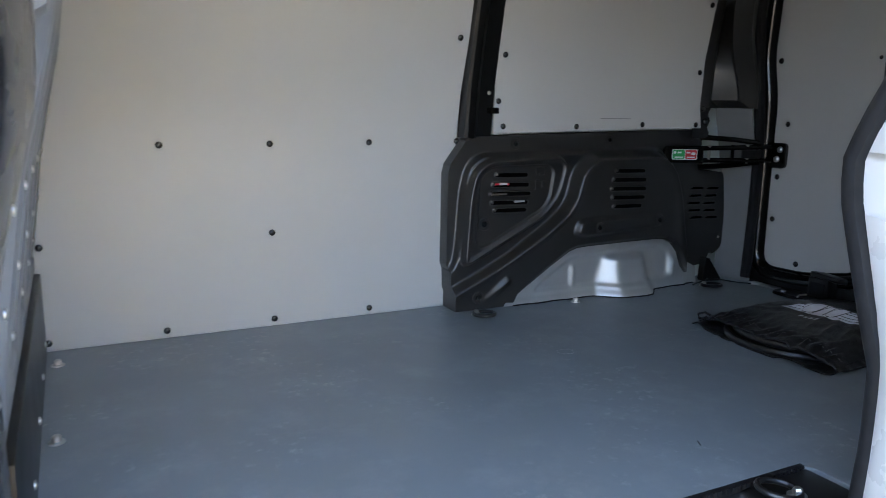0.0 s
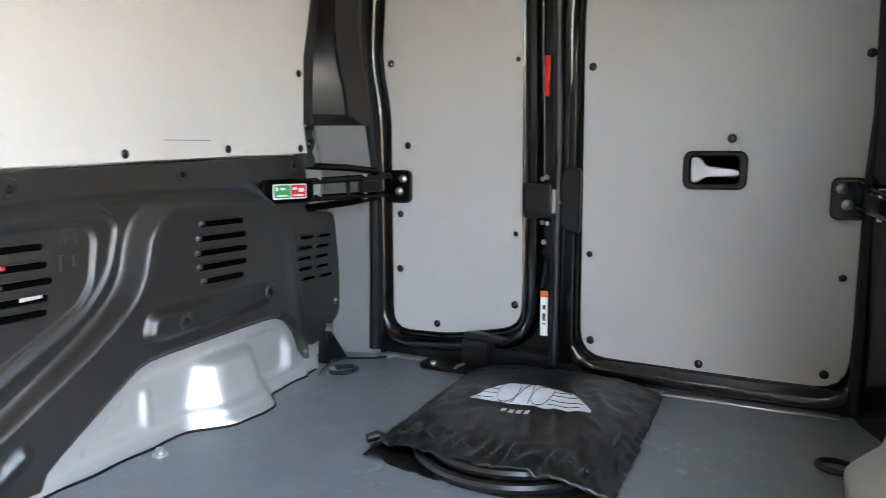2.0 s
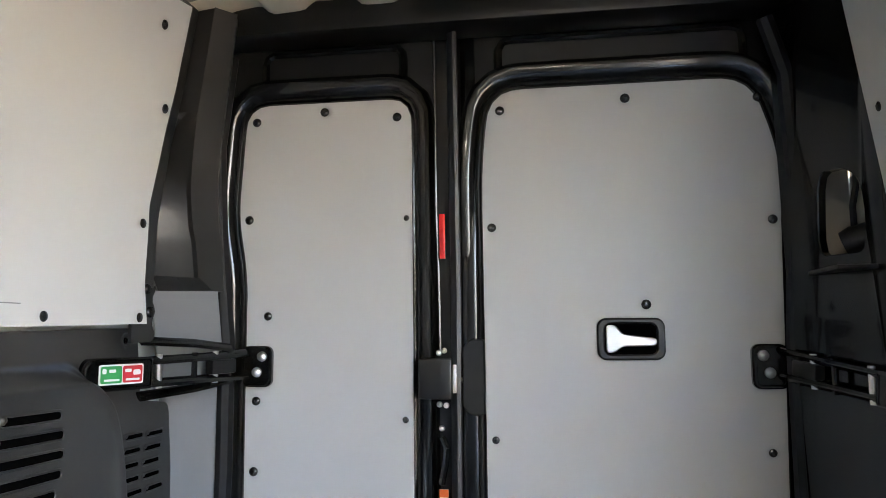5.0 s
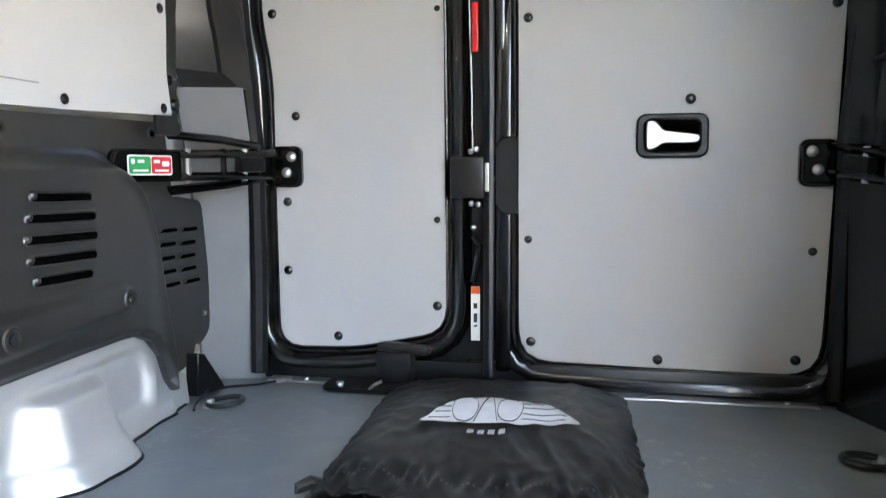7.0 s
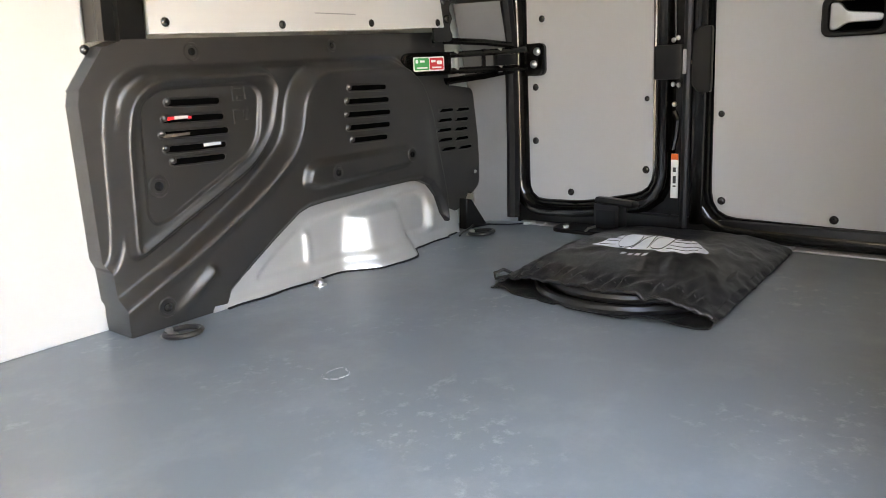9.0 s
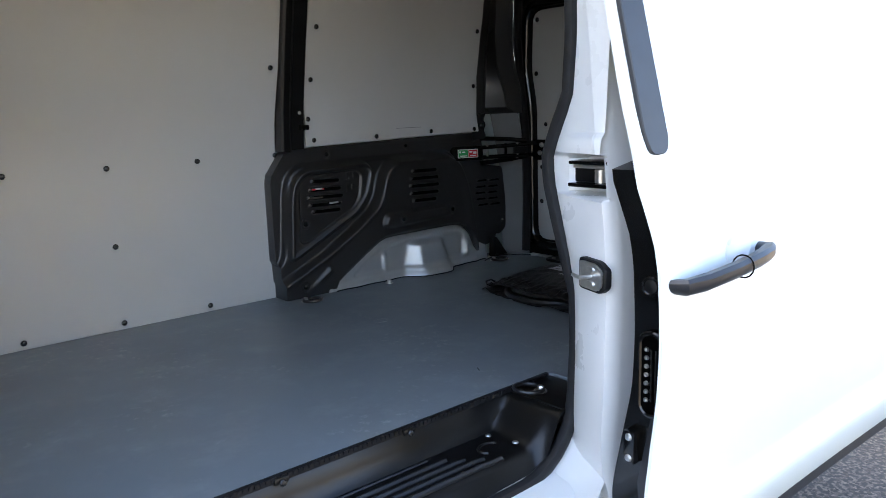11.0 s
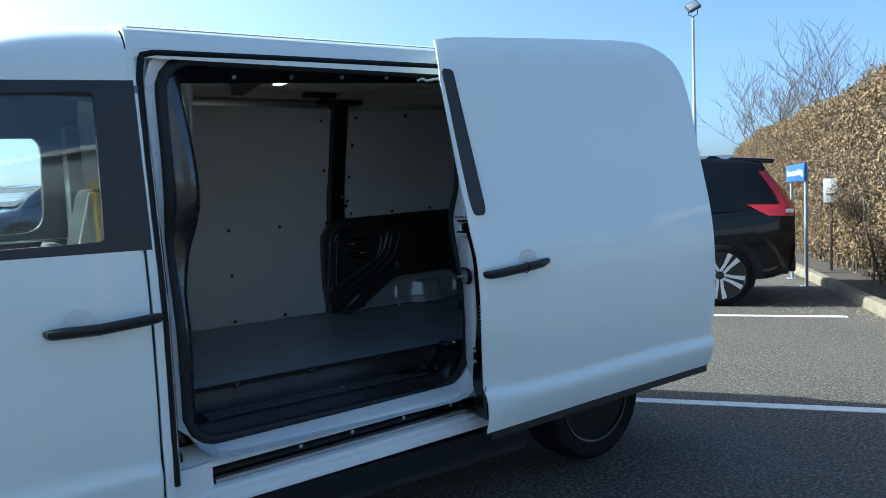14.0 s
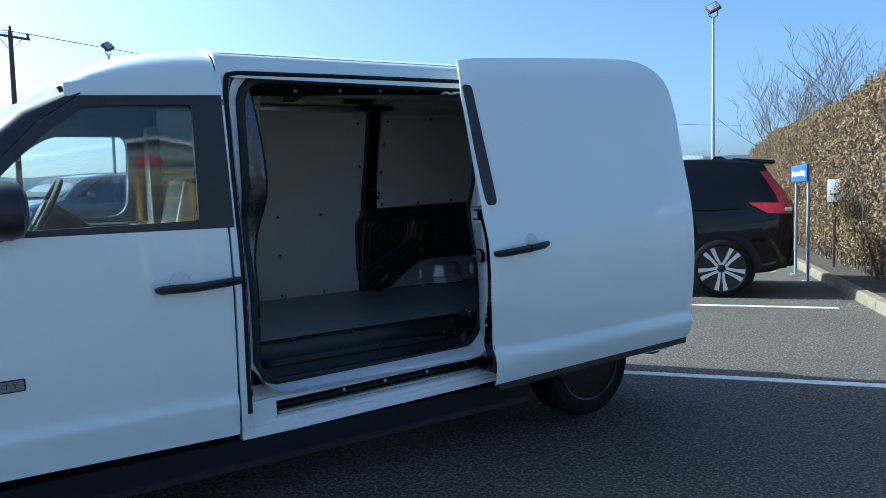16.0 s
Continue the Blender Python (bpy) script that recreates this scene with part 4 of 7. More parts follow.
# Black post between the two lining boards.
post_y = lambda z: interp(z, [(1.15, 1.372), (1.36, 1.352), (1.51, 1.322), (1.90, 1.238)])
post = part("wall_post", thick([[Vector((x, post_y(z) + d, z)) for x, d in ((1.030, 0.055), (1.026, 0.004), (1.034, -0.002), (1.059, 0.0), (1.076, 0.018), (1.131, 0.020), (1.140, 0.055))] for z in spaced(1.208, 1.90, 10)], Vector((0, 0.006, 0))), BLACK_SATIN, van, "black painted wall post")
bolt_head((1.110, post_y(1.35) + 0.014, 1.350), (0, -1, -0.2), post, 0.006).data.materials[0] = STEEL
part("post_clip", box(1.104, 1.136, 1.345, 1.37, 1.285, 1.305, 0.004), BLACK_PAINT, post)
part("top_rail", box(-0.05, 0.945, 1.236, 1.262, 1.866, 1.902, 0.005), ALU, van, "bare metal rail along the roof")
part("rail_bracket", box(0.84, 1.03, 1.19, 1.26, 1.925, 1.968, 0.010), BLACK_SATIN, van)
part("post_head", box(0.925, 1.186, 1.17, 1.262, 1.884, 1.910, 0.006), BLACK_SATIN, van)

# Bulkhead behind the cab: a pressed sheet with upright swages.
bulk_x = lambda z: interp(z, [(0.65, -0.209), (0.93, -0.197), (1.20, -0.156), (1.40, -0.107), (1.54, -0.086), (1.95, -0.050)])
rows = []
for z in [0.655, 0.75, 0.85, 0.90, 0.925, 0.95, 1.0, 1.1, 1.2, 1.3, 1.36, 1.39, 1.41, 1.44, 1.54, 1.70, 1.95]:
    row = []
    for k in range(97):
        y = 0.26 + 1.18 * k / 96
        w = math.sin((y - 0.10) * math.tau / 0.27)
        row.append(Vector((bulk_x(z) + 0.018 * (math.tanh(4 * w) - 1) * float(smooth_step(np.array(z), 0.90, 0.95) * (1 - smooth_step(np.array(z), 1.38, 1.42))), y, z)))
    rows.append(row)
bulk = part("bulkhead", thick(rows, Vector((-0.012, 0, 0))), GREY_PAINT, van, "grey pressed bulkhead behind the cab")
part("bulkhead_base", box(-0.205, -0.186, 0.27, 1.42, FZ + 0.001, 0.865, 0.004), BLACK_SATIN, bulk, "black lower rail of the bulkhead")
for y in (0.30, 0.55, 0.82, 1.08, 1.33):
    bolt_head((-0.186, y, 0.70), (1, 0, 0), bulk, 0.007).data.materials[0] = STEEL
    for z in (0.98, 1.08, 1.19):
        bolt_head((bulk_x(z) + 0.001, 0.17 + 0.27 * round((y - 0.17) / 0.27), z), (1, 0, 0), bulk, 0.006).data.materials[0] = STEEL

# Inner side of the front post: a glossy black swelling beside the bulkhead.
part("front_post_lining", thick([[Vector((-0.266 + 0.128 * u + 0.030 * math.sin(math.pi * u) * interp(z, [(0.66, 0), (1.0, 0.2), (1.3, 1.0), (1.55, 0.7), (1.86, 0.2)]) + u * interp(z, [(0.66, -0.05), (1.05, -0.05), (1.15, -0.03), (1.30, 0.012), (1.45, 0.018), (1.60, 0.006), (1.86, -0.02)]), flange_y(z) + 0.022 + 0.032 * u - 0.050 * math.sin(math.pi * min(1.0, u * 1.05)) * interp(z, [(0.80, 0.0), (1.10, 0.12), (1.24, 0.7), (1.31, 1.0), (1.36, 1.0), (1.86, 0.0)]) + (0.16 - flange_y(z)) * u ** 8, z)) for u in spaced(0, 1, 16)] for z in spaced(0.50, 1.87, 24)], Vector((-0.01, 0.0, 0))), POST_GLOSS, van, "glossy black lining of the front post")

# ---- black moulded guard over the wheel housing ----
arch_line = [(1.214, 0.6515), (1.226, 0.682), (1.280, 0.725), (1.352, 0.775), (1.422, 0.820), (1.452, 0.830), (1.50, 0.834), (1.65, 0.838), (1.80, 0.840), (1.850, 0.836), (1.892, 0.818), (1.928, 0.780), (1.952, 0.725)]
guard_line = [(0.984, 0.6515), (0.980, 0.780), (0.972, 0.800), (0.974, 1.095)] + round_corners([(0.976, 1.118), (1.040, 1.204)], 0.01, 2) + [(1.08, 1.212), (1.5, 1.222), (2.050, 1.234), (2.062, 1.150)] + round_corners([(2.070, 1.085), (2.186, 1.070), (2.208, 0.90), (2.204, 0.772), (2.150, 0.742)], 0.02, 3) + [(2.120, 0.716), (2.05, 0.704), (1.975, 0.698)] + arch_line[::-1]
BOSS = round_corners([(0.93, 0.55), (0.93, 0.750), (0.997, 0.792), (1.008, 0.863), (1.022, 1.051), (1.040, 1.118), (1.088, 1.152), (1.433, 1.156), (1.840, 1.164), (1.925, 1.09), (1.962, 0.90), (1.985, 0.55)], 0.03, 5)
RIDGE = round_corners([(1.020, 0.794), (1.036, 1.030), (1.054, 1.098), (1.105, 1.136), (1.385, 1.142), (1.412, 1.110), (1.384, 1.014), (1.325, 0.947)], 0.035, 5)
POCKET = round_corners([(1.060, 0.878), (1.074, 1.091), (1.120, 1.118), (1.330, 1.122), (1.358, 1.098), (1.344, 1.009), (1.318, 0.972), (1.105, 0.862), (1.072, 0.856)], 0.02, 4)
MASS = round_corners([(0.93, 0.55), (0.93, 0.690), (0.990, 0.720), (1.156, 0.797), (1.322, 0.896), (1.424, 0.980), (1.452, 1.095), (1.505, 1.146), (1.815, 1.150), (1.880, 1.10), (1.925, 1.010), (1.950, 0.895), (1.975, 0.785), (1.99, 0.55)], 0.05, 5)
MIDBOX = round_corners([(1.428, 0.882), (1.442, 0.925), (1.470, 0.936), (1.80, 0.940), (1.832, 0.915), (1.80, 0.886), (1.470, 0.870)], 0.02, 4)
SLOTS = [(1.129, 1.255, 1.090), (1.118, 1.261, 1.058), (1.109, 1.269, 1.029), (1.114, 1.259, 1.000), (1.125, 1.254, 0.974)]
SLOTS += [(1.588, 1.722, 1.096), (1.577, 1.730, 1.065), (1.573, 1.732, 1.034), (1.576, 1.728, 1.003), (1.586, 1.716, 0.972)]
SLOTS += [(x + o, x + o + 0.066, 1.014 - 0.0285 * k - 0.003 * (o > 0)) for k, x in enumerate((2.018, 2.010, 2.005, 2.008, 2.022)) for o in (0.0, 0.080)]


def guard_depth(x, z):
    d = {k: inside_distance(x, z, p)[0] for k, p in (("b", BOSS), ("r", MASS), ("g", RIDGE), ("p", POCKET), ("m", MIDBOX))}
    y = 1.378 - 0.020 * smooth_step(d["b"], -0.012, 0.008)
    # The frame round the vented plate, its rolled rim, and the plate itself.
    y = y - 0.017 * smooth_step(d["g"], -0.014, 0.006) - 0.007 * np.exp(-((d["g"] - 0.003) / 0.009) ** 2)
    y = y + 0.008 * smooth_step(d["p"], -0.003, 0.004)
    # The swelling over the wheel.
    y = y - smooth_step(d["r"], -0.016, 0.014) * (0.028 + 0.022 * smooth_step(x, 1.10, 1.60) * (1 - 0.5 * smooth_step(x, 1.86, 1.95)))
    y = y - 0.004 * np.exp(-((d["r"] - 0.012) / 0.012) ** 2)
    y = y - 0.017 * smooth_step(d["m"], -0.006, 0.014) * (1 - 0.55 * smooth_step(x, 1.50, 1.80))
    # The rounded lip along the wheel cut-out.
    arch_d = inside_distance(x, z, arch_line + [(1.95, 0.60), (1.21, 0.60)])[0]
    y = y + 0.012 * smooth_step(arch_d, -0.016, 0.0)
    # The foot's dart.
    t = np.clip(((x - 1.075) * 0.10 + (z - 0.664) * 0.075) / 0.0156, 0, 1)
    r = np.hypot(x - 1.075 - 0.10 * t, z - 0.664 - 0.075 * t)
    y = y - 0.011 * t * np.exp(-(r / 0.012) ** 2)
    return y


guard = part("wheel_guard", relief(guard_line, 0.0025, guard_depth, 0.09), GUARD_BLACK, van, "black moulded plastic guard with vent slots", 60)
for x, z, r in ((1.222, 1.188, 0.012), (1.613, 1.199, 0.010), (2.006, 1.209, 0.010), (1.093, 0.931, 0.014), (1.522, 0.903, 0.012), (1.800, 0.914, 0.012), (2.182, 0.815, 0.008), (1.065, 0.692, 0.013)):
    y = float(guard_depth(np.array([[x]]), np.array([[z]]))[0, 0])
    m = pose(x, y - 0.001, z, 90, 0, 0)
    ring = part("guard_screw", lathe([(r * 1.6, 0.0), (r * 1.45, 0.003), (r * 1.1, 0.003), (r * 0.95, -0.003), (0.0, -0.003)], m, 16), GUARD_BLACK, guard)
    part("screw_head", lathe([(r * 0.72, -0.003), (r * 0.62, 0.003), (r * 0.35, 0.0036), (r * 0.30, 0.001), (0.0, 0.001)], m, 10), BOLT_DARK if r > 0.009 else STEEL, ring)
# Raised pictograms as plain bars.
for x, z, w, h in ((1.290, 1.100, 0.004, 0.030), (1.304, 1.112, 0.020, 0.004), (1.306, 1.090, 0.014, 0.010), (1.322, 1.100, 0.004, 0.026), (1.288, 1.052, 0.004, 0.030), (1.298, 1.065, 0.016, 0.004), (1.318, 1.054, 0.012, 0.020)):
    y = float(guard_depth(np.array([[x]]), np.array([[z]]))[0, 0])
    part("moulded_mark", box(x - w / 2, x + w / 2, y - 0.0025, y + 0.004, z - h / 2, z + h / 2, 0.001), GUARD_BLACK, guard)
for x, z, w, h in ((1.968, 1.000, 0.005, 0.036), (1.984, 0.996, 0.014, 0.012)):
    y = float(guard_depth(np.array([[x]]), np.array([[z]]))[0, 0])
    part("moulded_mark", box(x - w / 2, x + w / 2, y - 0.003, y + 0.004, z - h / 2, z + h / 2, 0.001), GUARD_BLACK, guard)


def on_guard(x, z, out):
    return (x, float(guard_depth(np.array([[x]]), np.array([[z]]))[0, 0]) - out, z)


# Vent slots: an opening's shade painted as a black plate under a moulded lip, with a small lug at one end; a few hold
# coloured wire tags.
for a, b, h in SLOTS:
    small = b - a < 0.08
    tilt = lambda x: h - 0.02 * (x - a)
    r = 0.0046 if small else 0.0066
    cap = lambda k: [(b - r + k * math.cos(g), tilt(b) + k * math.sin(g)) for g in spaced(-math.pi / 2, math.pi / 2, 6)] + [(a + r + k * math.cos(g), tilt(a) + k * math.sin(g)) for g in spaced(math.pi / 2, 3 * math.pi / 2, 6)]
    slot_part = part("slot_shade", plate(cap(r), lambda x, z: on_guard(x, z, 0.0010), (0, 0.004, 0)), SHADE_BLACK, guard)
    part("slot_lip", tube([Vector(on_guard(x, z, 0.0006)) for x, z in cap(r + 0.0016)], 0.0024, 6, closed=True), GUARD_BLACK, slot_part)
    q = 0.005 if small else 0.0075
    part("slot_lug", lathe([(q, 0.0), (q * 0.92, q * 0.4), (q * 0.6, q * 0.75), (0.0, q * 0.9)], Matrix.Translation(on_guard(a + 0.006, tilt(a) + 0.003, -0.001)) @ pose(0, 0, 0, 90, 0, 0), 10), GUARD_BLACK, slot_part)
for x0, x1, h, mat in ((1.128, 1.146, 1.0600, RED_INK), (1.146, 1.176, 1.0605, GREY_PANEL), (1.176, 1.184, 1.0590, RED_INK), (1.116, 1.176, 1.0270, WOOD_POLE), (1.205, 1.246, 1.0010, GREY_PANEL)):
    part("wire_tag", plate([(x0, h - 0.004), (x1, h - 0.003), (x1, h + 0.0025), (x0, h + 0.003)], lambda x, z: on_guard(x, z, 0.0016), (0, 0.002, 0)), mat, guard)

# Silver wheel housing under the guard.
house_line = [(1.165, 0.6512), (1.20, 0.72), (1.265, 0.785), (1.37, 0.845), (1.44, 0.872), (1.74, 0.878), (1.86, 0.872), (1.93, 0.835), (1.975, 0.78), (1.99, 0.735), (2.035, 0.715), (2.045, 0.6512)]
INNER = round_corners([(1.285, 0.690), (1.345, 0.735), (1.438, 0.790), (1.60, 0.802), (1.86, 0.806), (1.892, 0.78), (1.892, 0.690)], 0.025, 4)

def blend_low(a, b, k=0.007):
    """The lower of two heights with a rounded meeting."""
    return -k * np.logaddexp(-a / k, -b / k)


def house_depth(x, z):
    """The housing's face: a shallow pressed field, two upright beads, and a faceted bulge that reaches into the load space."""
    di, up = inside_distance(x, z, INNER)[0], z - 0.66
    y = 1.336 + 0.006 * smooth_step(x, 1.84, 1.98) + 0.010 * smooth_step(z, 0.80, 0.86)
    y = y + 0.011 * smooth_step(di, -0.010, 0.010)
    reach = np.maximum(0.0, 0.068 - 0.22 * up)
    rise = blend_low(blend_low(0.95 * (x - 1.545 - 0.26 * up), 1.15 * (1.812 - 0.34 * up - x)), reach)
    rise = -blend_low(-rise, 0.0 * rise)
    y = y - rise * (1 - smooth_step(z, 0.775, 0.802))
    for cx, c0, c1 in ((1.452, 0.690, 0.768), (1.912, 0.688, 0.760)):
        y = y - 0.010 * np.exp(-((x - cx) / 0.011) ** 2) * smooth_step(z, c0 - 0.01, c0 + 0.015) * (1 - smooth_step(z, c1 - 0.02, c1 + 0.01))
    y = y - 0.010 * smooth_step(-z, -0.680, -0.655) * (x < 1.98)
    return y


housing = part("wheel_housing", relief(house_line, 0.005, house_depth, 0.05), SILVER, van, "silver-grey painted wheel housing", 70)
# Wavy black sealant line where the housing meets the floor.
part("sealant", tube([(x, float(house_depth(np.array([[x]]), np.array([[0.652]]))[0, 0]) - 0.003 + 0.003 * math.sin(x * 47), FZ + 0.001) for x in spaced(1.20, 2.03, 70)], 0.0035, 6), RUBBER, van, "black sealant bead")
loop_cable = [(1.99, 1.30, FZ + 0.004), (2.02, 1.315, FZ + 0.004), (2.06, 1.325, FZ + 0.005), (2.10, 1.33, FZ + 0.012), (2.14, 1.30, FZ + 0.010), (2.18, 1.25, FZ + 0.006), (2.22, 1.215, FZ + 0.006)]
part("thin_cable", tube(loop_cable, 0.003, 6), CABLE, van, "thin black cable")
part("cable_plug", turned(box(-0.02, 0.02, -0.006, 0.006, 0, 0.01, 0.002), pose(2.228, 1.21, FZ + 0.001, 0, 0, -40)), STEEL, van)
part("floor_wedge", plate([(2.085, FZ), (2.165, FZ), (2.108, 0.740), (2.090, 0.745)], lambda x, z: (x, 1.345 - 0.3 * (x - 2.085), z), (0, 0.03, 0), (), 0.002), BLACK_SATIN, van)


def lashing_ring(x, y, turn, parent):
    """A flat steel lashing ring lying on the floor by its bolt."""
    m = pose(x, y, FZ, 0, 0, turn)
    ring = part("lashing_ring", tube([m @ Vector((0.036 * math.cos(a) + 0.030, 0.030 * math.sin(a), 0.009 + 0.003 * math.cos(a))) for a in spaced(0, math.tau, 25)[:-1]], 0.0058, 8, closed=True), CABLE, parent, "black lashing ring")
    part("ring_plate", lathe([(0.017, 0.0), (0.017, 0.003), (0.012, 0.005), (0.0, 0.005)], m, 14), STEEL, ring)
    part("ring_bolt", lathe([(0.009, 0.004), (0.009, 0.013), (0.007, 0.016), (0.0, 0.016)], m, 6), STEEL, ring)


lashing_ring(1.035, 1.283, -62, van)
lashing_ring(2.030, 1.285, -68, van)
lashing_ring(1.945, 0.045, 105, van)
lashing_ring(0.985, 0.060, 140, van)
part("floor_bolt", lathe([(0.016, 0.0), (0.016, 0.003), (0.009, 0.004), (0.009, 0.013), (0.006, 0.016), (0.0, 0.016)], pose(1.428, 1.285, FZ), 10), STEEL, van, "zinc floor bolt")
for y in (1.30, 0.82, 0.45):
    part("floor_bolt", lathe([(0.016, 0.0), (0.016, 0.003), (0.009, 0.004), (0.009, 0.013), (0.006, 0.016), (0.0, 0.016)], pose(-0.16, y, FZ), 10), STEEL, van)
# Chalk ring drawn on the floor.
rng = random.Random(2)
bm = bmesh.new()
for k in range(17):
    a0 = k * math.tau / 17 + rng.uniform(-0.08, 0.08)
    arc = [(1.080 + (0.022 + q) * math.cos(g) * (1 + 0.12 * math.sin(3 * g)), 0.862 + (0.022 + q) * math.sin(g) * (1 + 0.15 * math.cos(2 * g)), FZ + 0.0005) for q in (rng.uniform(-0.002, 0.002),) for g in spaced(a0, a0 + rng.uniform(0.15, 0.42), 5)]
    tube(arc, rng.uniform(0.0005, 0.0012), 4, squash=(1, 0.3), bm=bm)
part("chalk_ring", bm, CHALK, van, "chalk ring drawn on the floor")
part("leaf_scrap", turned(box(-0.010, 0.010, -0.0012, 0.0012, 0, 0.001, 0.0), pose(0.985, 0.285, FZ + 0.0005, 0, 0, 62)), INK_DARK, van)

# ---- tail end: corner posts ----
swing = lambda z: interp(z, [(0.65, 0.070), (1.08, 0.056), (1.316, 0.0)])
part("corner_panel", thick([[Vector((2.141 + swing(z) + 0.040 * u, 1.386 - 0.114 * u, z)) for u in spaced(-0.12, 1.05, 6)] for z in [FZ] + spaced(0.75, 1.316, 8)], Vector((0.012, 0.012, 0))), GREY_PAINT, van, "grey painted body corner")
lean = lambda z: 0.20 * max(0.0, z - 1.46)
rim_l = lambda z: Vector((interp(z, [(1.32, 2.034), (1.46, 2.042), (1.55, 2.034), (1.61, 2.029), (1.70, 2.031), (1.90, 2.02)]), 1.335 - lean(z), z))
rim_r = lambda z: Vector((interp(z, [(1.34, 2.145), (1.365, 2.141), (1.42, 2.128), (1.47, 2.104), (1.53, 2.071), (1.59, 2.052), (1.66, 2.036), (1.90, 2.01)]), 1.290 - lean(z), z))
seam = lambda z: Vector((interp(z, [(1.21, 2.213), (1.37, 2.199), (1.425, 2.187), (1.485, 2.157), (1.555, 2.120), (1.635, 2.098), (1.725, 2.081), (1.90, 2.05)]), 1.262 - lean(z), z))


def corner_row(z):
    """From the lining board's edge over the sunk pocket to the edge beside the tail door."""
    a, b, c = rim_l(z), rim_r(z), seam(z)
    sunk = interp(z, [(1.316, 1.0), (1.655, 1.0), (1.685, 0.0)])
    foot = 1 - interp(z, [(1.316, 0.0), (1.345, 1.0)])
    deep = (a + Vector((0.030, 0.022, 0))).lerp(Vector((2.141, 1.386, z)), foot)
    near = (b + Vector((0.003, 0.016, 0))).lerp(Vector((2.176, 1.284, z)), foot)
    b = b.lerp(Vector((2.181, 1.272, z)), foot)
    front = [a.lerp(b, u) for u in (0.10, 0.35, 0.70, 0.92)]
    pocket = [a + Vector((0.016, 0.016, 0)), deep, deep.lerp(near, 0.55), near]
    return [Vector((1.955, 1.336 - lean(z), z)), a - Vector((0.004, 0.0, 0)), a + Vector((0.002, 0.002, 0))] + [f.lerp(p, sunk) for f, p in zip(front, pocket)] + [b + Vector((-0.002, 0.003, 0)), b + Vector((0.004, -0.001, 0)), c + Vector((-0.005, 0.003, 0)), c, c + Vector((0.006, 0.006, 0)), c + Vector((0.034, 0.014, 0))]


post_l = part("corner_post", thick([corner_row(z) for z in [1.316, 1.322, 1.330, 1.345] + spaced(1.37, 1.655, 12) + [1.664, 1.674, 1.685, 1.72, 1.80, 1.90]], Vector((0.010, 0.010, 0))), GUARD_BLACK, van, "black corner post with a sunk pocket", 24)
for x, z, r in ((2.002, 1.312, 0.009), (2.016, 1.266, 0.010)):
    bolt_head((x, 1.331, z), (-0.3, -0.95, 0), post_l, r)
part("post_strap", thick([[Vector((1.966, 1.340, z)), Vector((2.000, 1.338, z)), Vector((2.040 + 0.006 * math.sin(z * 130), 1.337, z))] for z in spaced(1.205, 1.320, 12)], Vector((0.002, 0.008, 0))), BLACK_SATIN, post_l)
# Near-side corner post: glossy black with an opening that shows the lamp loom behind.
hole_loop = [(0.30, 1.365), (0.78, 1.365), (0.78, 1.50), (0.62, 1.53), (0.36, 1.53)]
near_post = part("corner_post", plate([(0.0, FZ), (1.0, FZ), (1.0, 1.92), (0.0, 1.92)], lambda u, z: (2.235 - 0.215 * u - 0.05 * u * (1 - smooth_step(np.array(z), 0.65, 0.85)), 0.030 - 0.105 * u + (0.10 * max(0, z - 1.45) * 0.5), z), (0.014, -0.02, 0), [round_corners(hole_loop, 0.08, 3)], 0.002), BLACK_PAINT, van, "glossy black corner post with a service opening")
part("loom_back", box(2.00, 2.285, -0.116, -0.108, 1.22, 1.92, 0.003), CREAM, near_post, "bare primer behind the service opening")
part("loom_side", box(2.274, 2.282, -0.107, 0.010, 1.22, 1.90, 0.003), CREAM, near_post)
part("loom_top", box(2.00, 2.285, -0.115, 0.02, 1.905, 1.915, 0.002), BLACK_SATIN, near_post)
part("loom_plug", lathe([(0.0, 0.03), (0.026, 0.03), (0.030, 0.0), (0.026, -0.02)], pose(2.165, -0.070, 1.395, 70, 0, -30), 14), RUBBER, near_post)
part("loom_cable", tube([(2.165, -0.07, 1.42), (2.14, -0.06, 1.46), (2.13, -0.065, 1.50), (2.15, -0.075, 1.55)], 0.007, 6), RUBBER, near_post)
part("post_ledge", box(2.035, 2.215, -0.085, 0.012, 1.330, 1.338, 0.003), BLACK_SATIN, near_post)

# Near-side wall board with slots, and the near wheel housing below it.
slot = lambda x, z, l, a: [(x + l * math.cos(g0) * math.cos(a) - 0.0085 * math.sin(g0) * math.sin(a), z + l * math.cos(g0) * math.sin(a) + 0.0085 * math.sin(g0) * math.cos(a)) for g0 in spaced(0, math.tau, 13)[:-1]]
holes = [slot(1.900 + 0.0095 * k, 0.989 - 0.0193 * k, 0.026 - 0.005 * k, 0.6) for k in range(4)] + [slot(1.802, 0.989 - 0.020 * k, (0.018, 0.026, 0.028, 0.026, 0.016)[k], 0.6) for k in range(5)] + [slot(1.872, 0.912, 0.020, 0.6), slot(1.880, 0.884, 0.040, 0.75), slot(1.905, 0.866, 0.036, 0.75)]
panel_n = part("wall_panel", plate([(1.18, 0.84), (1.55, 0.90), (1.80, 0.86), (1.90, 0.78), (1.915, 0.80), (1.925, 0.95), (1.945, 1.22), (1.985, 1.42), (1.985, 1.88), (1.18, 1.88)], lambda x, z: (x, -0.062 + 0.15 * max(0, z - 1.45), z), (0, -0.003, 0), holes), GREY_PANEL, van, "pale grey lining board with cut slots")
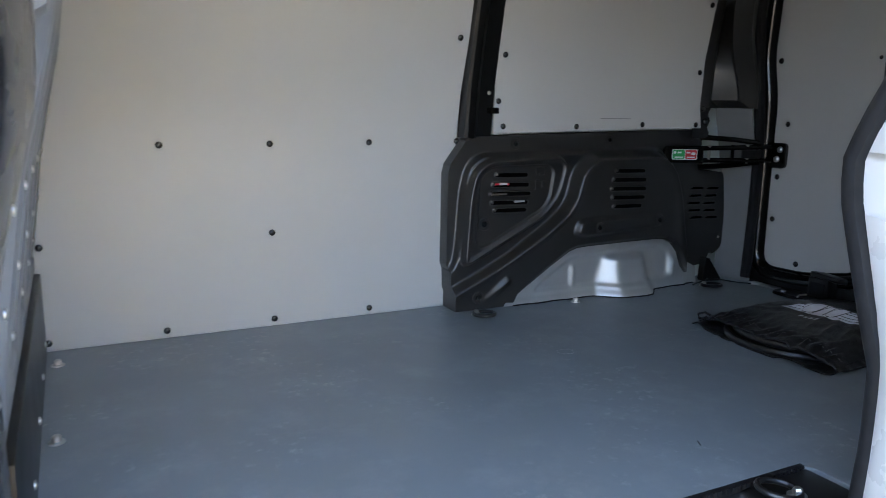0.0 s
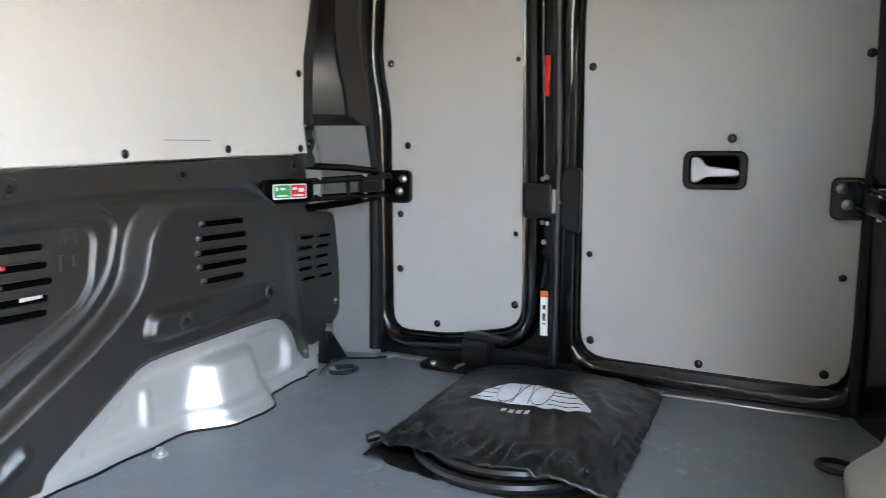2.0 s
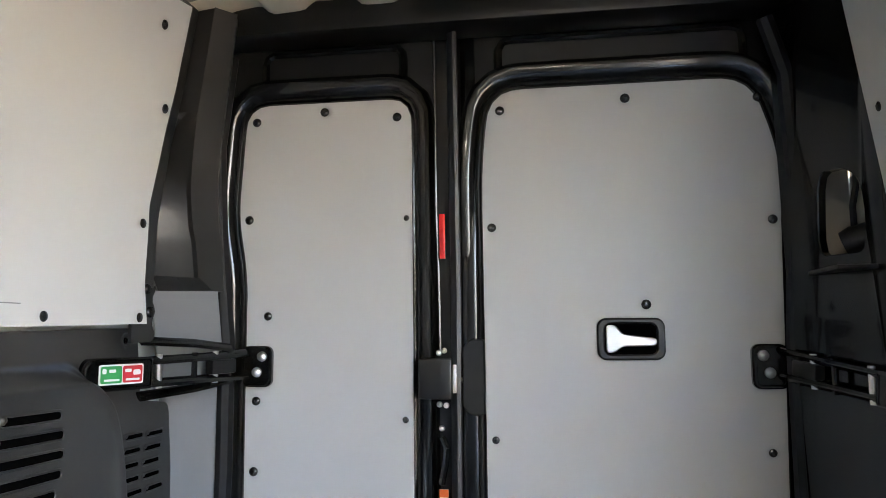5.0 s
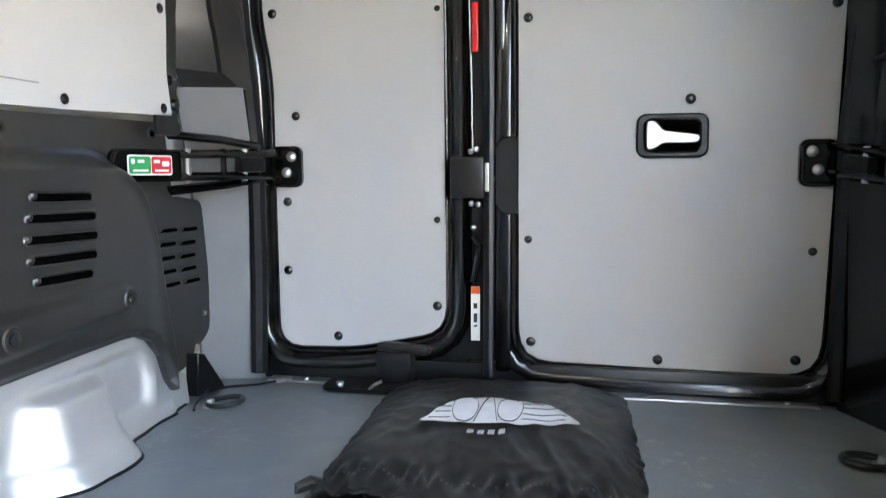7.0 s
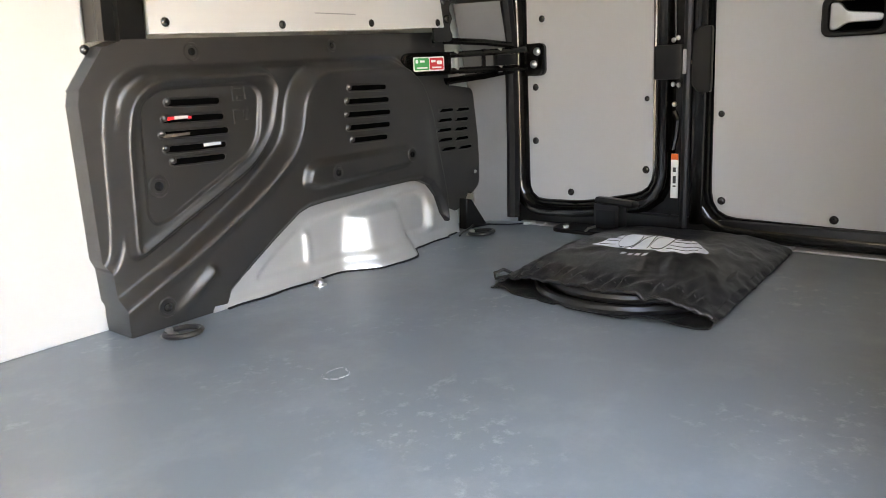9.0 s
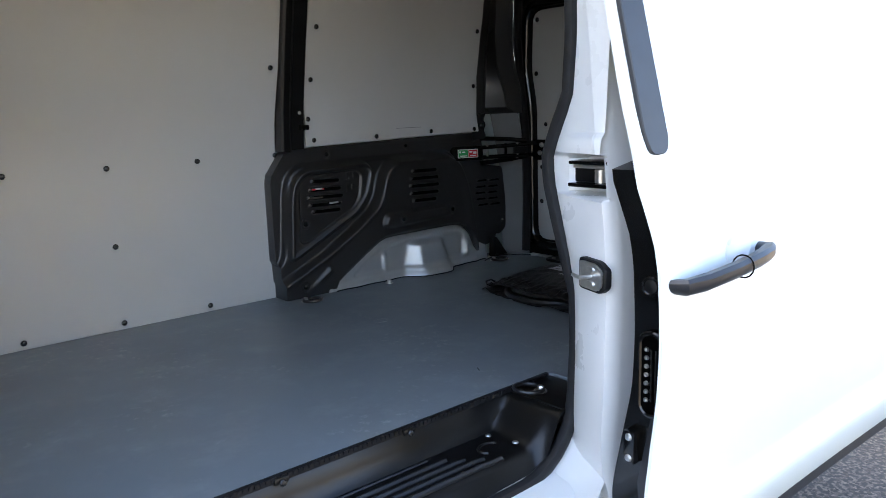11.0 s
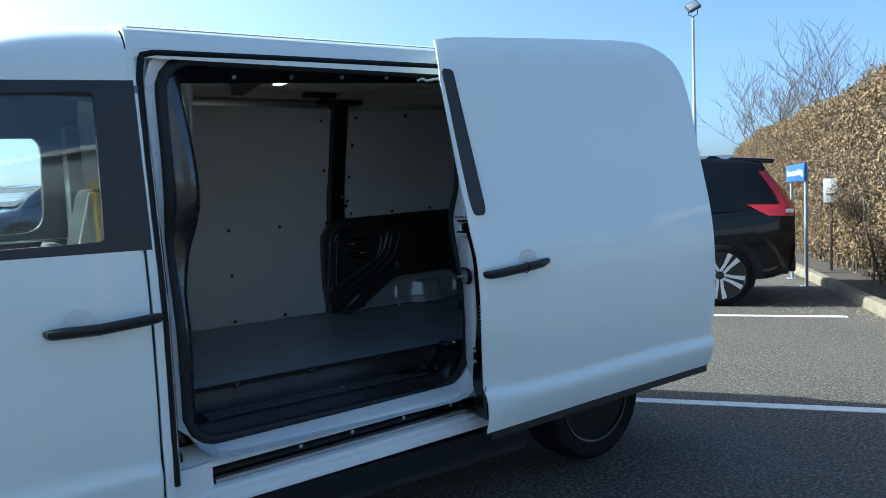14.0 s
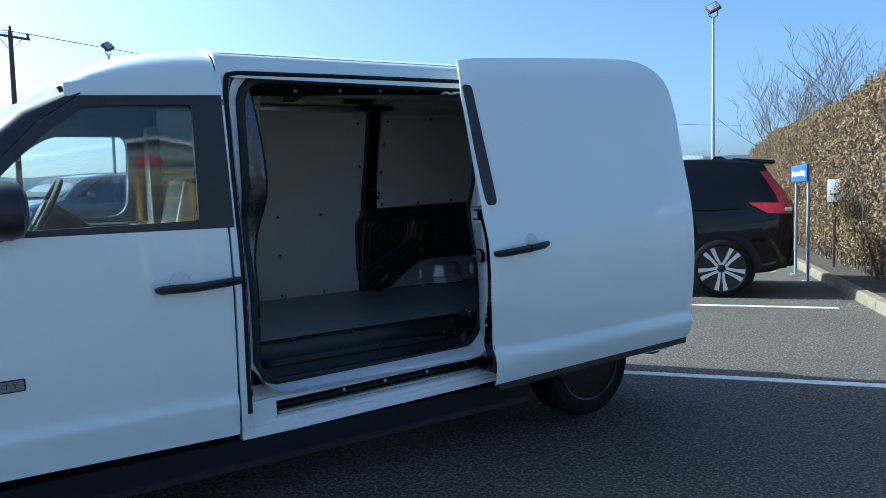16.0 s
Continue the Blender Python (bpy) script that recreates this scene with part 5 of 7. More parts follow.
for x, z in ((1.910, 1.05), (1.900, 0.92), (1.890, 0.83), (1.925, 1.23), (1.955, 1.42), (1.94, 1.60), (1.70, 1.12), (1.62, 0.93), (1.40, 1.25)):
    bolt_head((x, -0.061 + 0.15 * max(0, z - 1.45), z), (0, 1, 0), panel_n)
part("panel_backing", box(1.60, 2.0, -0.098, -0.090, 0.78, 1.10, 0.002), BLACK_SATIN, panel_n)
near_line = [(1.165, 0.6512), (1.20, 0.75), (1.30, 0.85), (1.45, 0.90), (1.70, 0.90), (1.82, 0.86), (1.93, 0.78), (1.99, 0.70), (2.01, 0.6512)]


def near_depth(x, z):
    d = inside_distance(x, z, near_line)[0]
    db = inside_distance(x, z, round_corners([(1.45, 0.55), (1.46, 0.76), (1.55, 0.82), (1.72, 0.80), (1.80, 0.55)], 0.04, 4))[0]
    return -0.055 + 0.075 * smooth_step(d, 0.0, 0.09) + 0.06 * smooth_step(db, -0.02, 0.05)


part("wheel_housing", relief(near_line, 0.008, near_depth, -0.05), SILVER, van, "silver-grey painted wheel housing", 70)

# ---- tail doors ----
def door_bead(outline, x, parent, wide=0.030, proud=0.028):
    """The pressed black bead that runs round a door's lining board."""
    inner = even_loop(outline, 120)
    loops = []
    for g, dx in ((-0.004, 0.004), (0.002, -0.006), (0.006, -0.004), (0.010, -0.010), (wide * 0.6, -proud * 0.8), (wide, -proud), (wide * 1.5, -proud), (wide * 1.9, -proud * 0.5), (wide * 2.0, 0.01)):
        loops.append([Vector((x + dx, y, z)) for y, z in grown(inner, g)])
    return part("door_bead", loft(loops), BLACK_PAINT, parent, "glossy black pressed bead")


def lean(z, x=2.290):
    return x - 0.05 * max(0, z - 1.25)


def tail_door(y0, y1, outline, bolts, label):
    door = new("tail_door")
    door.parent = van
    tagged(door, label)
    part("door_frame", thick([[Vector((lean(z) + 0.004, y, z)) for y in spaced(y0, y1, 4)] for z in (0.665, 0.9, 1.25, 1.6, 1.94)], Vector((0.035, 0, 0))), BLACK_SATIN, door, "black inner frame of the tail door")
    shear = lambda bm: ([setattr(v, "co", Vector((v.co.x + lean(v.co.z) - 2.290, v.co.y, v.co.z))) for v in bm.verts], bm)[1]
    part("door_board", shear(plate(outline, lambda y, z: (2.2885, y, z), (0.004, 0, 0))), GREY_PANEL, door, "smooth pale grey lining board")
    ob = door_bead(outline, 2.290, door)
    for v in ob.data.vertices:
        v.co.x += lean(v.co.z) - 2.290
    for y, z in bolts:
        bolt_head((lean(z) - (0.016 if 0.2 < y < 0.5 and 1.2 < z < 1.4 else 0.002), y, z), (-1, 0, 0), door, 0.0095)
    part("outer_skin", thick([[Vector((2.335 - 0.03 * max(0, z - 1.3), y, z)) for y in spaced(y0, y1, 4)] for z in (0.45, 0.8, 1.3, 1.7, 1.95)], Vector((0.015, 0, 0))), WHITE, door)
    return door


c_line = round_corners([(0.838, 0.770), (0.838, 1.765), (1.238, 1.765), (1.262, 1.50), (1.240, 1.36), (1.240, 0.722), (1.05, 0.726)], 0.055, 6)
c_bolts = [(1.235, 1.490), (1.188, 1.261), (1.214, 1.064), (1.217, 0.903), (1.096, 0.750), (0.858, 0.828), (0.856, 1.025), (0.880, 1.257), (0.851, 1.484), (1.216, 1.725), (1.047, 1.742), (0.872, 1.722)]
door_c = tail_door(0.735, 1.325, c_line, c_bolts, "narrow black-framed tail door with a grey lining board, shut")
d_line = round_corners([(0.048, 0.705), (0.030, 1.60), (0.085, 1.772), (0.655, 1.772), (0.676, 1.60), (0.672, 0.712), (0.36, 0.706)], 0.07, 6)
d_bolts = [(0.655, 1.456), (0.655, 1.230), (0.653, 0.983), (0.646, 0.754), (0.373, 0.725), (0.096, 0.736), (0.073, 0.965), (0.067, 1.222), (0.050, 1.458), (0.070, 1.726), (0.352, 1.738), (0.632, 1.724), (0.321, 1.278)]
door_d = tail_door(-0.03, 0.722, d_line, d_bolts, "wide black-framed tail door with a grey lining board, shut")
for d, y0, y1 in ((door_c, 0.86, 1.19), (door_d, 0.10, 0.63)):
    x = lean(1.84)
    ring = even_loop(rounded(y0, y1, 1.800, 1.885, 0.02, 4), 60)
    part("header_pressing", loft([[Vector((x - 0.002 + dx, y, z)) for y, z in grown(ring, g)] for g, dx in ((0.014, 0.004), (0.008, -0.006), (0.0, -0.006), (-0.006, 0.0))]), BLACK_PAINT, d)
# Corner posts of the door opening and the seal strips.
part("tail_seal", tube([(2.235, 1.272, FZ + 0.02), (2.240, 1.268, 0.9), (2.240, 1.268, 1.2), (2.225, 1.285, 1.45), (2.205, 1.285, 1.65), (2.185, 1.25, 1.86)], 0.020, 8), RUBBER, van)
part("tail_seal", tube([(2.238, 0.030, FZ + 0.02), (2.243, 0.030, 1.2), (2.225, 0.015, 1.5), (2.200, 0.030, 1.75), (2.185, 0.07, 1.87)], 0.018, 8), RUBBER, van)
part("tail_foot", box(2.266, 2.300, -0.02, 1.32, 0.60, 0.705, 0.004), BLACK_SATIN, van)
part("tail_joint", box(2.296, 2.330, 0.705, 0.755, 0.45, 1.95, 0.004), TRIM_BLACK, van)
for y0, y1 in ((-0.185, -0.02), (1.315, 1.475)):
    part("tail_corner", box(2.295, 2.340, y0, y1, 0.30, 1.55, 0.015), WHITE, van)
part("tail_top", box(2.20, 2.345, -0.08, 1.37, 1.93, 1.985, 0.015), WHITE, van)
part("tail_sill", box(2.20, 2.31, -0.13, 1.42, 0.26, 0.47, 0.03), TRIM_BLACK, van)
part("tail_header", box(2.15, 2.26, -0.05, 1.34, 1.895, 1.97, 0.015), BLACK_SATIN, van)
# Centre joint: grey seal, black edge, pull rod, lock box, label.
part("centre_seal", tube([(2.262, 0.738, 0.68), (2.258, 0.736, 1.0), (2.256, 0.735, 1.3), (2.235, 0.735, 1.6), (2.215, 0.735, 1.90)], 0.011, 8, squash=(1.4, 0.9)), RUBBER, van, "grey rubber centre seal").data.materials[0] = TRIM_BLACK
part("pull_rod", tube([(2.252, 0.782, 1.90), (2.262, 0.780, 1.50), (2.268, 0.776, 1.35), (2.272, 0.774, 1.18)], 0.0035, 6), BOLT_DARK, door_c, "thin dark pull rod")
lock = part("lock_box", box(2.235, 2.285, 0.744, 0.818, 1.075, 1.163, 0.006), BLACK_SATIN, door_c, "black lock box")
part("lock_plate", box(2.240, 2.275, 0.734, 0.743, 1.088, 1.150, 0.002), STEEL, lock)
part("lock_tongue", tube([(2.255, 0.742, 1.118), (2.253, 0.712, 1.116), (2.262, 0.704, 1.110)], 0.006, 8), STEEL, lock)
for y, z in ((0.776, 1.175), (0.764, 1.180), (0.775, 1.062), (0.760, 1.060), (0.770, 1.01)):
    part("lock_screw", lathe([(0.0, 0.006), (0.005, 0.005), (0.007, 0.0)], pose(2.262, y, z, 0, -90, 0), 8), STEEL, lock)
part("reflector_strip", box(2.248, 2.254, 0.758, 0.772, 1.385, 1.487, 0.002), RED, door_c, "red reflector strip")
part("lower_lever", tube([(2.262, 0.770, 0.990), (2.256, 0.758, 0.970), (2.262, 0.764, 0.930), (2.264, 0.772, 0.890)], 0.008, 8), BLACK_PAINT, door_c)
lab = part("warning_label", box(2.266, 2.2685, 0.757, 0.777, 0.757, 0.878, 0), LABEL_WHITE, door_c, "white and orange warning label")
part("label_band", box(2.2645, 2.2662, 0.757, 0.777, 0.862, 0.878, 0), ORANGE_INK, lab)
for z, h in ((0.835, 0.012), (0.808, 0.020), (0.790, 0.004)):
    part("label_bar", box(2.2645, 2.2662, 0.763, 0.771, z - h / 2, z + h / 2, 0), INK_DARK, lab)
part("door_plug", lathe([(0.0, 0.006), (0.014, 0.005), (0.017, 0.0)], pose(2.285, 0.808, 0.905, 0, -90, 0), 14), BLACK_PAINT, door_c)
part("door_plug", lathe([(0.0, 0.006), (0.014, 0.005), (0.017, 0.0)], pose(2.285, 0.785, 0.690, 0, -90, 0), 14), BLACK_PAINT, door_c)
part("edge_bar", box(2.255, 2.288, 0.688, 0.722, 0.69, 1.90, 0.008), BLACK_PAINT, door_d)
keep = part("striker_cover", plate(round_corners([(0.672, 1.040), (0.672, 1.205), (0.705, 1.205), (0.722, 1.185), (0.722, 1.060), (0.705, 1.040)], 0.008, 3), lambda y, z: (2.246, y, z), (0.02, 0, 0), (), 0.003), BLACK_SATIN, door_d)
# Latch box at the floor.
latch = part("floor_latch", box(2.215, 2.285, 0.905, 0.985, 0.66, 0.735, 0.008), BLACK_SATIN, door_c, "black latch box at the floor")
part("latch_window", box(2.2135, 2.217, 0.917, 0.975, 0.672, 0.718, 0.002), RUBBER, latch)
part("latch_hood", turned(box(-0.035, 0.04, -0.075, 0.042, 0, 0.020, 0.009), pose(2.250, 0.942, 0.728, 4, 10, 0)), BLACK_SATIN, latch)
base = part("latch_base", plate(round_corners([(2.165, 1.10), (2.165, 0.90), (2.255, 0.90), (2.255, 1.10)], 0.03, 4), lambda x, y: (x, y, FZ + 0.001), (0, 0, 0.012), (), 0.003), BLACK_SATIN, van)
part("base_bolt", lathe([(0.009, 0.0), (0.009, 0.006), (0.0, 0.008)], pose(2.19, 1.06, FZ + 0.013), 6), STEEL, base)
part("base_clip", tube([(2.17, 0.985, FZ + 0.012), (2.165, 0.975, FZ + 0.022), (2.19, 0.965, FZ + 0.024)], 0.004, 6), STEEL, base)
part("threshold", box(2.225, 2.262, 0.06, 1.25, FZ + 0.001, FZ + 0.006, 0.002), ALU, van, "thin metal threshold strip")
for y in (0.12, 0.45, 0.80, 1.16):
    part("threshold_screw", lathe([(0.0, 0.004), (0.006, 0.003), (0.007, 0.0)], pose(2.243, y, FZ + 0.006), 8), STEEL, van)
# Inner handle of the wide door.
pull = part("door_pull", plate(rounded(0.284, 0.428, 1.158, 1.249, 0.020, 5), lambda y, z: (2.266, y, z), (0.022, 0, 0), [rounded(0.302, 0.411, 1.171, 1.236, 0.014, 5)], 0.004), BLACK_SATIN, door_d, "black inset door pull with a silver lever")
# Black sheet in place of the shade within the pull's well.
part("pull_well", box(2.2715, 2.2735, 0.298, 0.415, 1.168, 1.239, 0), SHADE_BLACK, pull)
part("lever", plate(round_corners([(0.409, 1.174), (0.409, 1.234), (0.388, 1.234), (0.374, 1.214), (0.306, 1.206), (0.299, 1.198), (0.306, 1.188), (0.374, 1.188), (0.392, 1.174)], 0.008, 3), lambda y, z: (2.262 + 0.006 * (y < 0.33), y, z), (0.010, 0, 0), (), 0.0025), ALU, pull, "silver lever")


def door_check(yd, hub, s, slope):
    """A door check: a rounded housing on the wall, two arms, and a plate with two bolts on the door."""
    check = new("door_check")
    check.parent = van
    py = (min(yd, yd + s * 0.072), max(yd, yd + s * 0.072))
    pl = part("hinge_plate", plate(rounded(py[0], py[1], 1.098, 1.192, 0.016, 4), lambda y, z: (2.262, y, z), (0.020, 0, 0), (), 0.004), BLACK_PAINT, check, "black hinge plate")
    part("plate_rim", tube([(2.261, y, z) for y, z in rounded(py[0] + 0.006, py[1] - 0.006, 1.104, 1.186, 0.012, 4)], 0.003, 6, closed=True), BLACK_PAINT, pl)
    for dy, dz in ((0.022, 1.168), (0.034, 1.132)):
        part("plate_bolt", lathe([(0.012, 0.0), (0.011, 0.005), (0.006, 0.009), (0.0, 0.010)], pose(2.262, yd + s * dy, dz, 0, -90, 0), 10), STEEL, pl)
    hm = pose(*hub, 0, slope, -s * 22)
    a, b = hm @ Vector((0.070, 0, 0)), Vector((2.258, yd + s * 0.058, 1.150))
    for dz in (0.022, -0.022):
        part("arm", tube([a + Vector((0, 0, dz)), a.lerp(b, 0.5) + Vector((0, 0, dz * 1.05)), b + Vector((0, 0, dz * 1.2))], 0.0075, 8, squash=(1.5, 0.9)), BLACK_PAINT, check)
    for u in (0.12, 0.45, 0.66, 0.80):
        q = a.lerp(b, u)
        part("arm_pin", tube([q + Vector((0, 0, -0.034)), q + Vector((0, 0, 0.034))], 0.0065, 8), STEEL if u in (0.12, 0.66) else BLACK_PAINT, check)
    part("arm_block", turned(box(-0.035, 0.035, -0.012, 0.012, -0.016, 0.016, 0.005), Matrix.Translation(a.lerp(b, 0.72)) @ (b - a).to_track_quat("X", "Z").to_matrix().to_4x4()), BLACK_SATIN, check)
    for z0, z1 in ((0.062, 0.040), (-0.050, -0.030)) if s > 0 else ():
        part("stay", tube([hm @ Vector((0.080, 0.030, z0)), a.lerp(b, 0.5) + Vector((0.0, 0.014, (z0 + z1) * 0.52)), a.lerp(b, 0.85) + Vector((0, 0.008, z1))], 0.009, 8, squash=(1.5, 0.7)), BLACK_PAINT, check)
    out = -0.020 * s
    h = part("check_housing", plate(rounded(-0.078, 0.076, -0.031, 0.031, (0.018, 0.006, 0.006, 0.024), 5), lambda u, v: hm @ Vector((u, out, v)), hm.to_3x3() @ Vector((0, 0.045 * s, 0)), (), 0.004), BLACK_PAINT, check, "black check housing")
    part("housing_rim", tube([hm @ Vector((u, out, v)) for u, v in rounded(-0.074, 0.070, -0.027, 0.027, (0.016, 0.005, 0.005, 0.021), 5)], 0.0028, 6, closed=True), BLACK_PAINT, h)
    face = lambda u0, u1, v0, v1, lift: plate(rounded(u0, u1, v0, v1, min(0.004, (v1 - v0) * 0.3), 2), lambda u, v: hm @ Vector((u, out - s * lift, v)), hm.to_3x3() @ Vector((0, 0.0008 * s, 0)))
    card = part("housing_label", face(-0.046, 0.050, -0.019, 0.019, 0.001), LABEL_WHITE, h, "small green and red label")
    for u0, u1, mat in ((-0.043, 0.002, GREEN_INK), (0.004, 0.047, RED_INK)):
        part("label_field", face(u0, u1, -0.016, 0.016, 0.0022), mat, card)
    for u0, u1, v0, v1 in ((-0.040, -0.032, 0.002, 0.012), (-0.026, -0.012, 0.004, 0.010), (-0.036, -0.004, -0.012, -0.008), (0.008, 0.022, 0.004, 0.010), (0.026, 0.042, -0.002, 0.008), (0.010, 0.040, -0.012, -0.008)):
        part("label_bar", face(u0, u1, v0, v1, 0.0034), LABEL_WHITE, card)


door_check(1.169, (1.937, 1.355, 1.146), 1, 0)
door_check(0.110, (1.938, -0.070, 1.112), -1, -6)

# ---- roof inside ----
rows = []
for x in spaced(-0.06, 2.18, 8):
    rows.append([Vector((x, y, 1.962 + 0.014 * math.tanh(3 * math.sin((y - 0.1) * math.tau / 0.21)) - 0.065 * abs((y - MID) / 0.70) ** 6)) for y in spaced(0.0, 1.29, 90)])
part("roof_lining", thick(rows, Vector((0, 0, 0.008))), CREAM, van, "cream ribbed inner roof")
for x in (1.10, 1.95):
    part("roof_bow", thick([[Vector((x + dx, y, 1.935 - 0.065 * abs((y - MID) / 0.70) ** 6 + dz)) for y in spaced(0.02, 1.27, 20)] for dx, dz in ((-0.06, 0.012), (-0.04, 0.0), (0.04, 0.0), (0.06, 0.012))], Vector((0, 0, 0.006))), CREAM if x < 1.5 else BLACK_SATIN, van)
part("roof_bracket", plate([(0.17, 0.40), (0.38, 0.40), (0.40, 0.60), (0.42, 0.85), (0.465, 1.17), (0.40, 1.17), (0.33, 0.95), (0.25, 0.62)], lambda x, y: (x, y, 1.915), (0, 0, 0.012)), BLACK_SATIN, van)
lamp = part("load_lamp", box(0.405, 0.452, 0.455, 0.615, 1.892, 1.912, 0.006), LABEL_WHITE, van, "lit strip lamp on the inner roof")
part("diffuser", box(0.409, 0.448, 0.460, 0.610, 1.886, 1.8915, 0.002), LED, lamp)
head_z = lambda x: 1.798 + 0.042 * (x + 0.12)
part("header_lining", thick([[Vector((x, y, head_z(x) + dz)) for x in spaced(-0.25, 1.15, 8)] for y, dz in ((-0.02, 0.045), (0.0, 0.034), (0.030, 0.028), (0.058, 0.006), (0.072, 0.0), (0.088, 0.012), (0.100, 0.10))], Vector((0, 0, 0.01))), BLACK_PAINT, van, "black lining above the side opening")
for x in (0.03, 0.26, 0.48, 0.69):
    part("header_screw", lathe([(0.0, 0.006), (0.008, 0.005), (0.010, 0.0)], pose(x, 0.042, head_z(x) + 0.018, 140, 0, 0), 10), STEEL, van)
part("near_inner_wall", thick([[Vector((x, -0.045 + 0.16 * max(0, z - 1.45), z)) for x in (1.00, 1.08, 1.20)] for z in (0.62, 1.0, 1.45, 1.9)], Vector((0, -0.006, 0))), BLACK_SATIN, van)

# ---- drawstring bag with a coiled charging cable ----
def bag_place(u, v, lift=0.0):
    """u runs across the bag's mouth, v from the mouth to its closed end."""
    a, b, c, d = Vector((1.634, 0.920)), Vector((1.604, 0.424)), Vector((2.195, 0.440)), Vector((2.205, 0.940))
    p = (a * (1 - u) + b * u) * (1 - v) + (d * (1 - u) + c * u) * v
    p = p + Vector((-0.026, -0.004)) * (math.sin(math.pi * u) * (1 - v) ** 2) + Vector((0.02, 0.0)) * math.sin(math.pi * u) * v
    e = min(u, 1 - u)
    puff = (1 - math.exp(-e * 11)) * (0.62 + 0.38 * math.sin(math.pi * min(1, v * 0.85 + 0.12))) * (1 - 0.62 * math.exp(-v * 9)) * (1 - math.exp(-(1.06 - v) * 20))
    # The coil lifts a soft ring; creases run from the gathered mouth, long folds cross the right half.
    ring = math.hypot((u - 0.5) * 0.50, (v - 0.26) * 0.58)
    w = 0.010 * math.exp(-((ring - 0.17) / 0.05) ** 2)
    w += 0.008 * noise.noise(Vector((u * 4, v * 4, 3.1)))
    w += 0.016 * (0.35 - abs(noise.noise(Vector((u * 7 + v * 5, v * 2.2 - u * 2, 8.3))))) * min(1, 0.25 + max(0, u - 0.35) * 2.2) * (1 - 0.6 * v)
    w += 0.012 * (0.3 - abs(noise.noise(Vector((u * 17 + v * 6, v * 4, 7.7))))) * math.exp(-v * 5)
    w += 0.0055 * math.sin(u * 95 + 6 * noise.noise(Vector((u * 9, 0, 2)))) * math.exp(-((v - 0.085) / 0.035) ** 2)
    w += 0.007 * (0.28 - abs(noise.noise(Vector((u * 11 + v * 8, v * 10 - u * 6, 4.4))))) * (0.35 + 0.65 * abs(u - 0.5) * 2)
    w += 0.006 * noise.noise(Vector((u * 26, v * 26, 1.0))) * math.exp(-e * 14)
    edge = 1 - math.exp(-e * 20)
    return Vector((p.x, p.y, FZ + 0.010 + 0.050 * puff + w * edge + 0.006 * math.exp(-v * 20) * edge + lift))


bag = new("cable_bag")
bag.matrix_world = VAN
tagged(bag, "black nylon drawstring bag with a coiled cable inside", "bag")
gu, gv = spaced(0, 1, 120), spaced(0, 1, 90)
part("bag_top", thick([[bag_place(u, v) + (Vector((0.010 * noise.noise(Vector((u * 20, v * 20, 1))), 0.010 * noise.noise(Vector((u * 20, v * 20, 9))), 0)) if min(u, 1 - u, v, 1 - v) < 0.02 else Vector()) for u in gu] for v in gv], Vector((0, 0, -0.003))), CLOTH, bag)
part("bag_base", thick([[Vector((bag_place(u, v).x - 0.012 * (v < 0.1), bag_place(u, v).y, FZ + 0.002 + 0.022 * max(0, noise.noise(Vector((u * 11, v * 14, 5)))) * math.exp(-max(0, v) * 9))) for u in spaced(0.0, 0.995, 70)] for v in spaced(-0.035, 1.0, 50)], Vector((0, 0, 0.003))), CLOTH, bag)
hem = part("hem", tube([bag_place(u, 0.0) + Vector((-0.004, 0, 0.002 + 0.0015 * math.sin(u * 110))) for u in spaced(0.03, 0.99, 90)], 0.0035, 6), CLOTH, bag)
bm = bmesh.new()
for k in range(58):
    u = 0.05 + k * 0.0158
    tube([bag_place(u + d, 0.078, 0.0012) for d in (0.0, 0.003, 0.006)], 0.0011, 4, bm=bm)
part("stitching", bm, THREAD, bag, "grey stitching along the mouth")
part("drawstring", tube([Vector((1.672, 0.905, FZ + 0.020)), Vector((1.654, 0.918, FZ + 0.032)), Vector((1.644, 0.936, FZ + 0.024)), Vector((1.655, 0.942, FZ + 0.008)), Vector((1.676, 0.922, FZ + 0.010))], 0.004, 6), CABLE, bag)
for k, (r, z, off) in enumerate(((0.230, 0.011, 0.0), (0.214, 0.026, 0.010), (0.190, 0.014, 0.012))):
    part("coiled_cable", tube([(1.796 + off + r * 1.02 * math.cos(a), 0.660 + r * 0.90 * math.sin(a), FZ + z + 0.002) for a in spaced(0, math.tau, 49)[:-1]], 0.0105, 8, closed=True), CABLE, bag, "black coiled cable")


spread = lambda v: 0.385 + (v - 0.405) * 1.42


def print_on(poly, lift=0.0022):
    """A printed patch that follows the cloth."""
    poly = [(u, spread(v)) for u, v in poly]
    bm = bmesh.new()
    us, vs = [p[0] for p in poly], [p[1] for p in poly]
    n = 40
    gx, gz = np.meshgrid(np.linspace(min(us), max(us), n), np.linspace(min(vs), max(vs), n), indexing="ij")
    d, nx, nz = inside_distance(gx, gz, poly)
    vx, vz = np.where(d > 0, gx, nx), np.where(d > 0, gz, nz)
    vert = {}
    for i in range(n - 1):
        for j in range(n - 1):
            q = [(i, j), (i + 1, j), (i + 1, j + 1), (i, j + 1)]
            if max(d[a] for a in q) > 0:
                for a in q:
                    if a not in vert:
                        vert[a] = bm.verts.new(bag_place(float(vx[a]), float(vz[a]), lift))
                bm.faces.new([vert[a] for a in q])
    bmesh.ops.remove_doubles(bm, verts=bm.verts, dist=1e-5)
    return bm


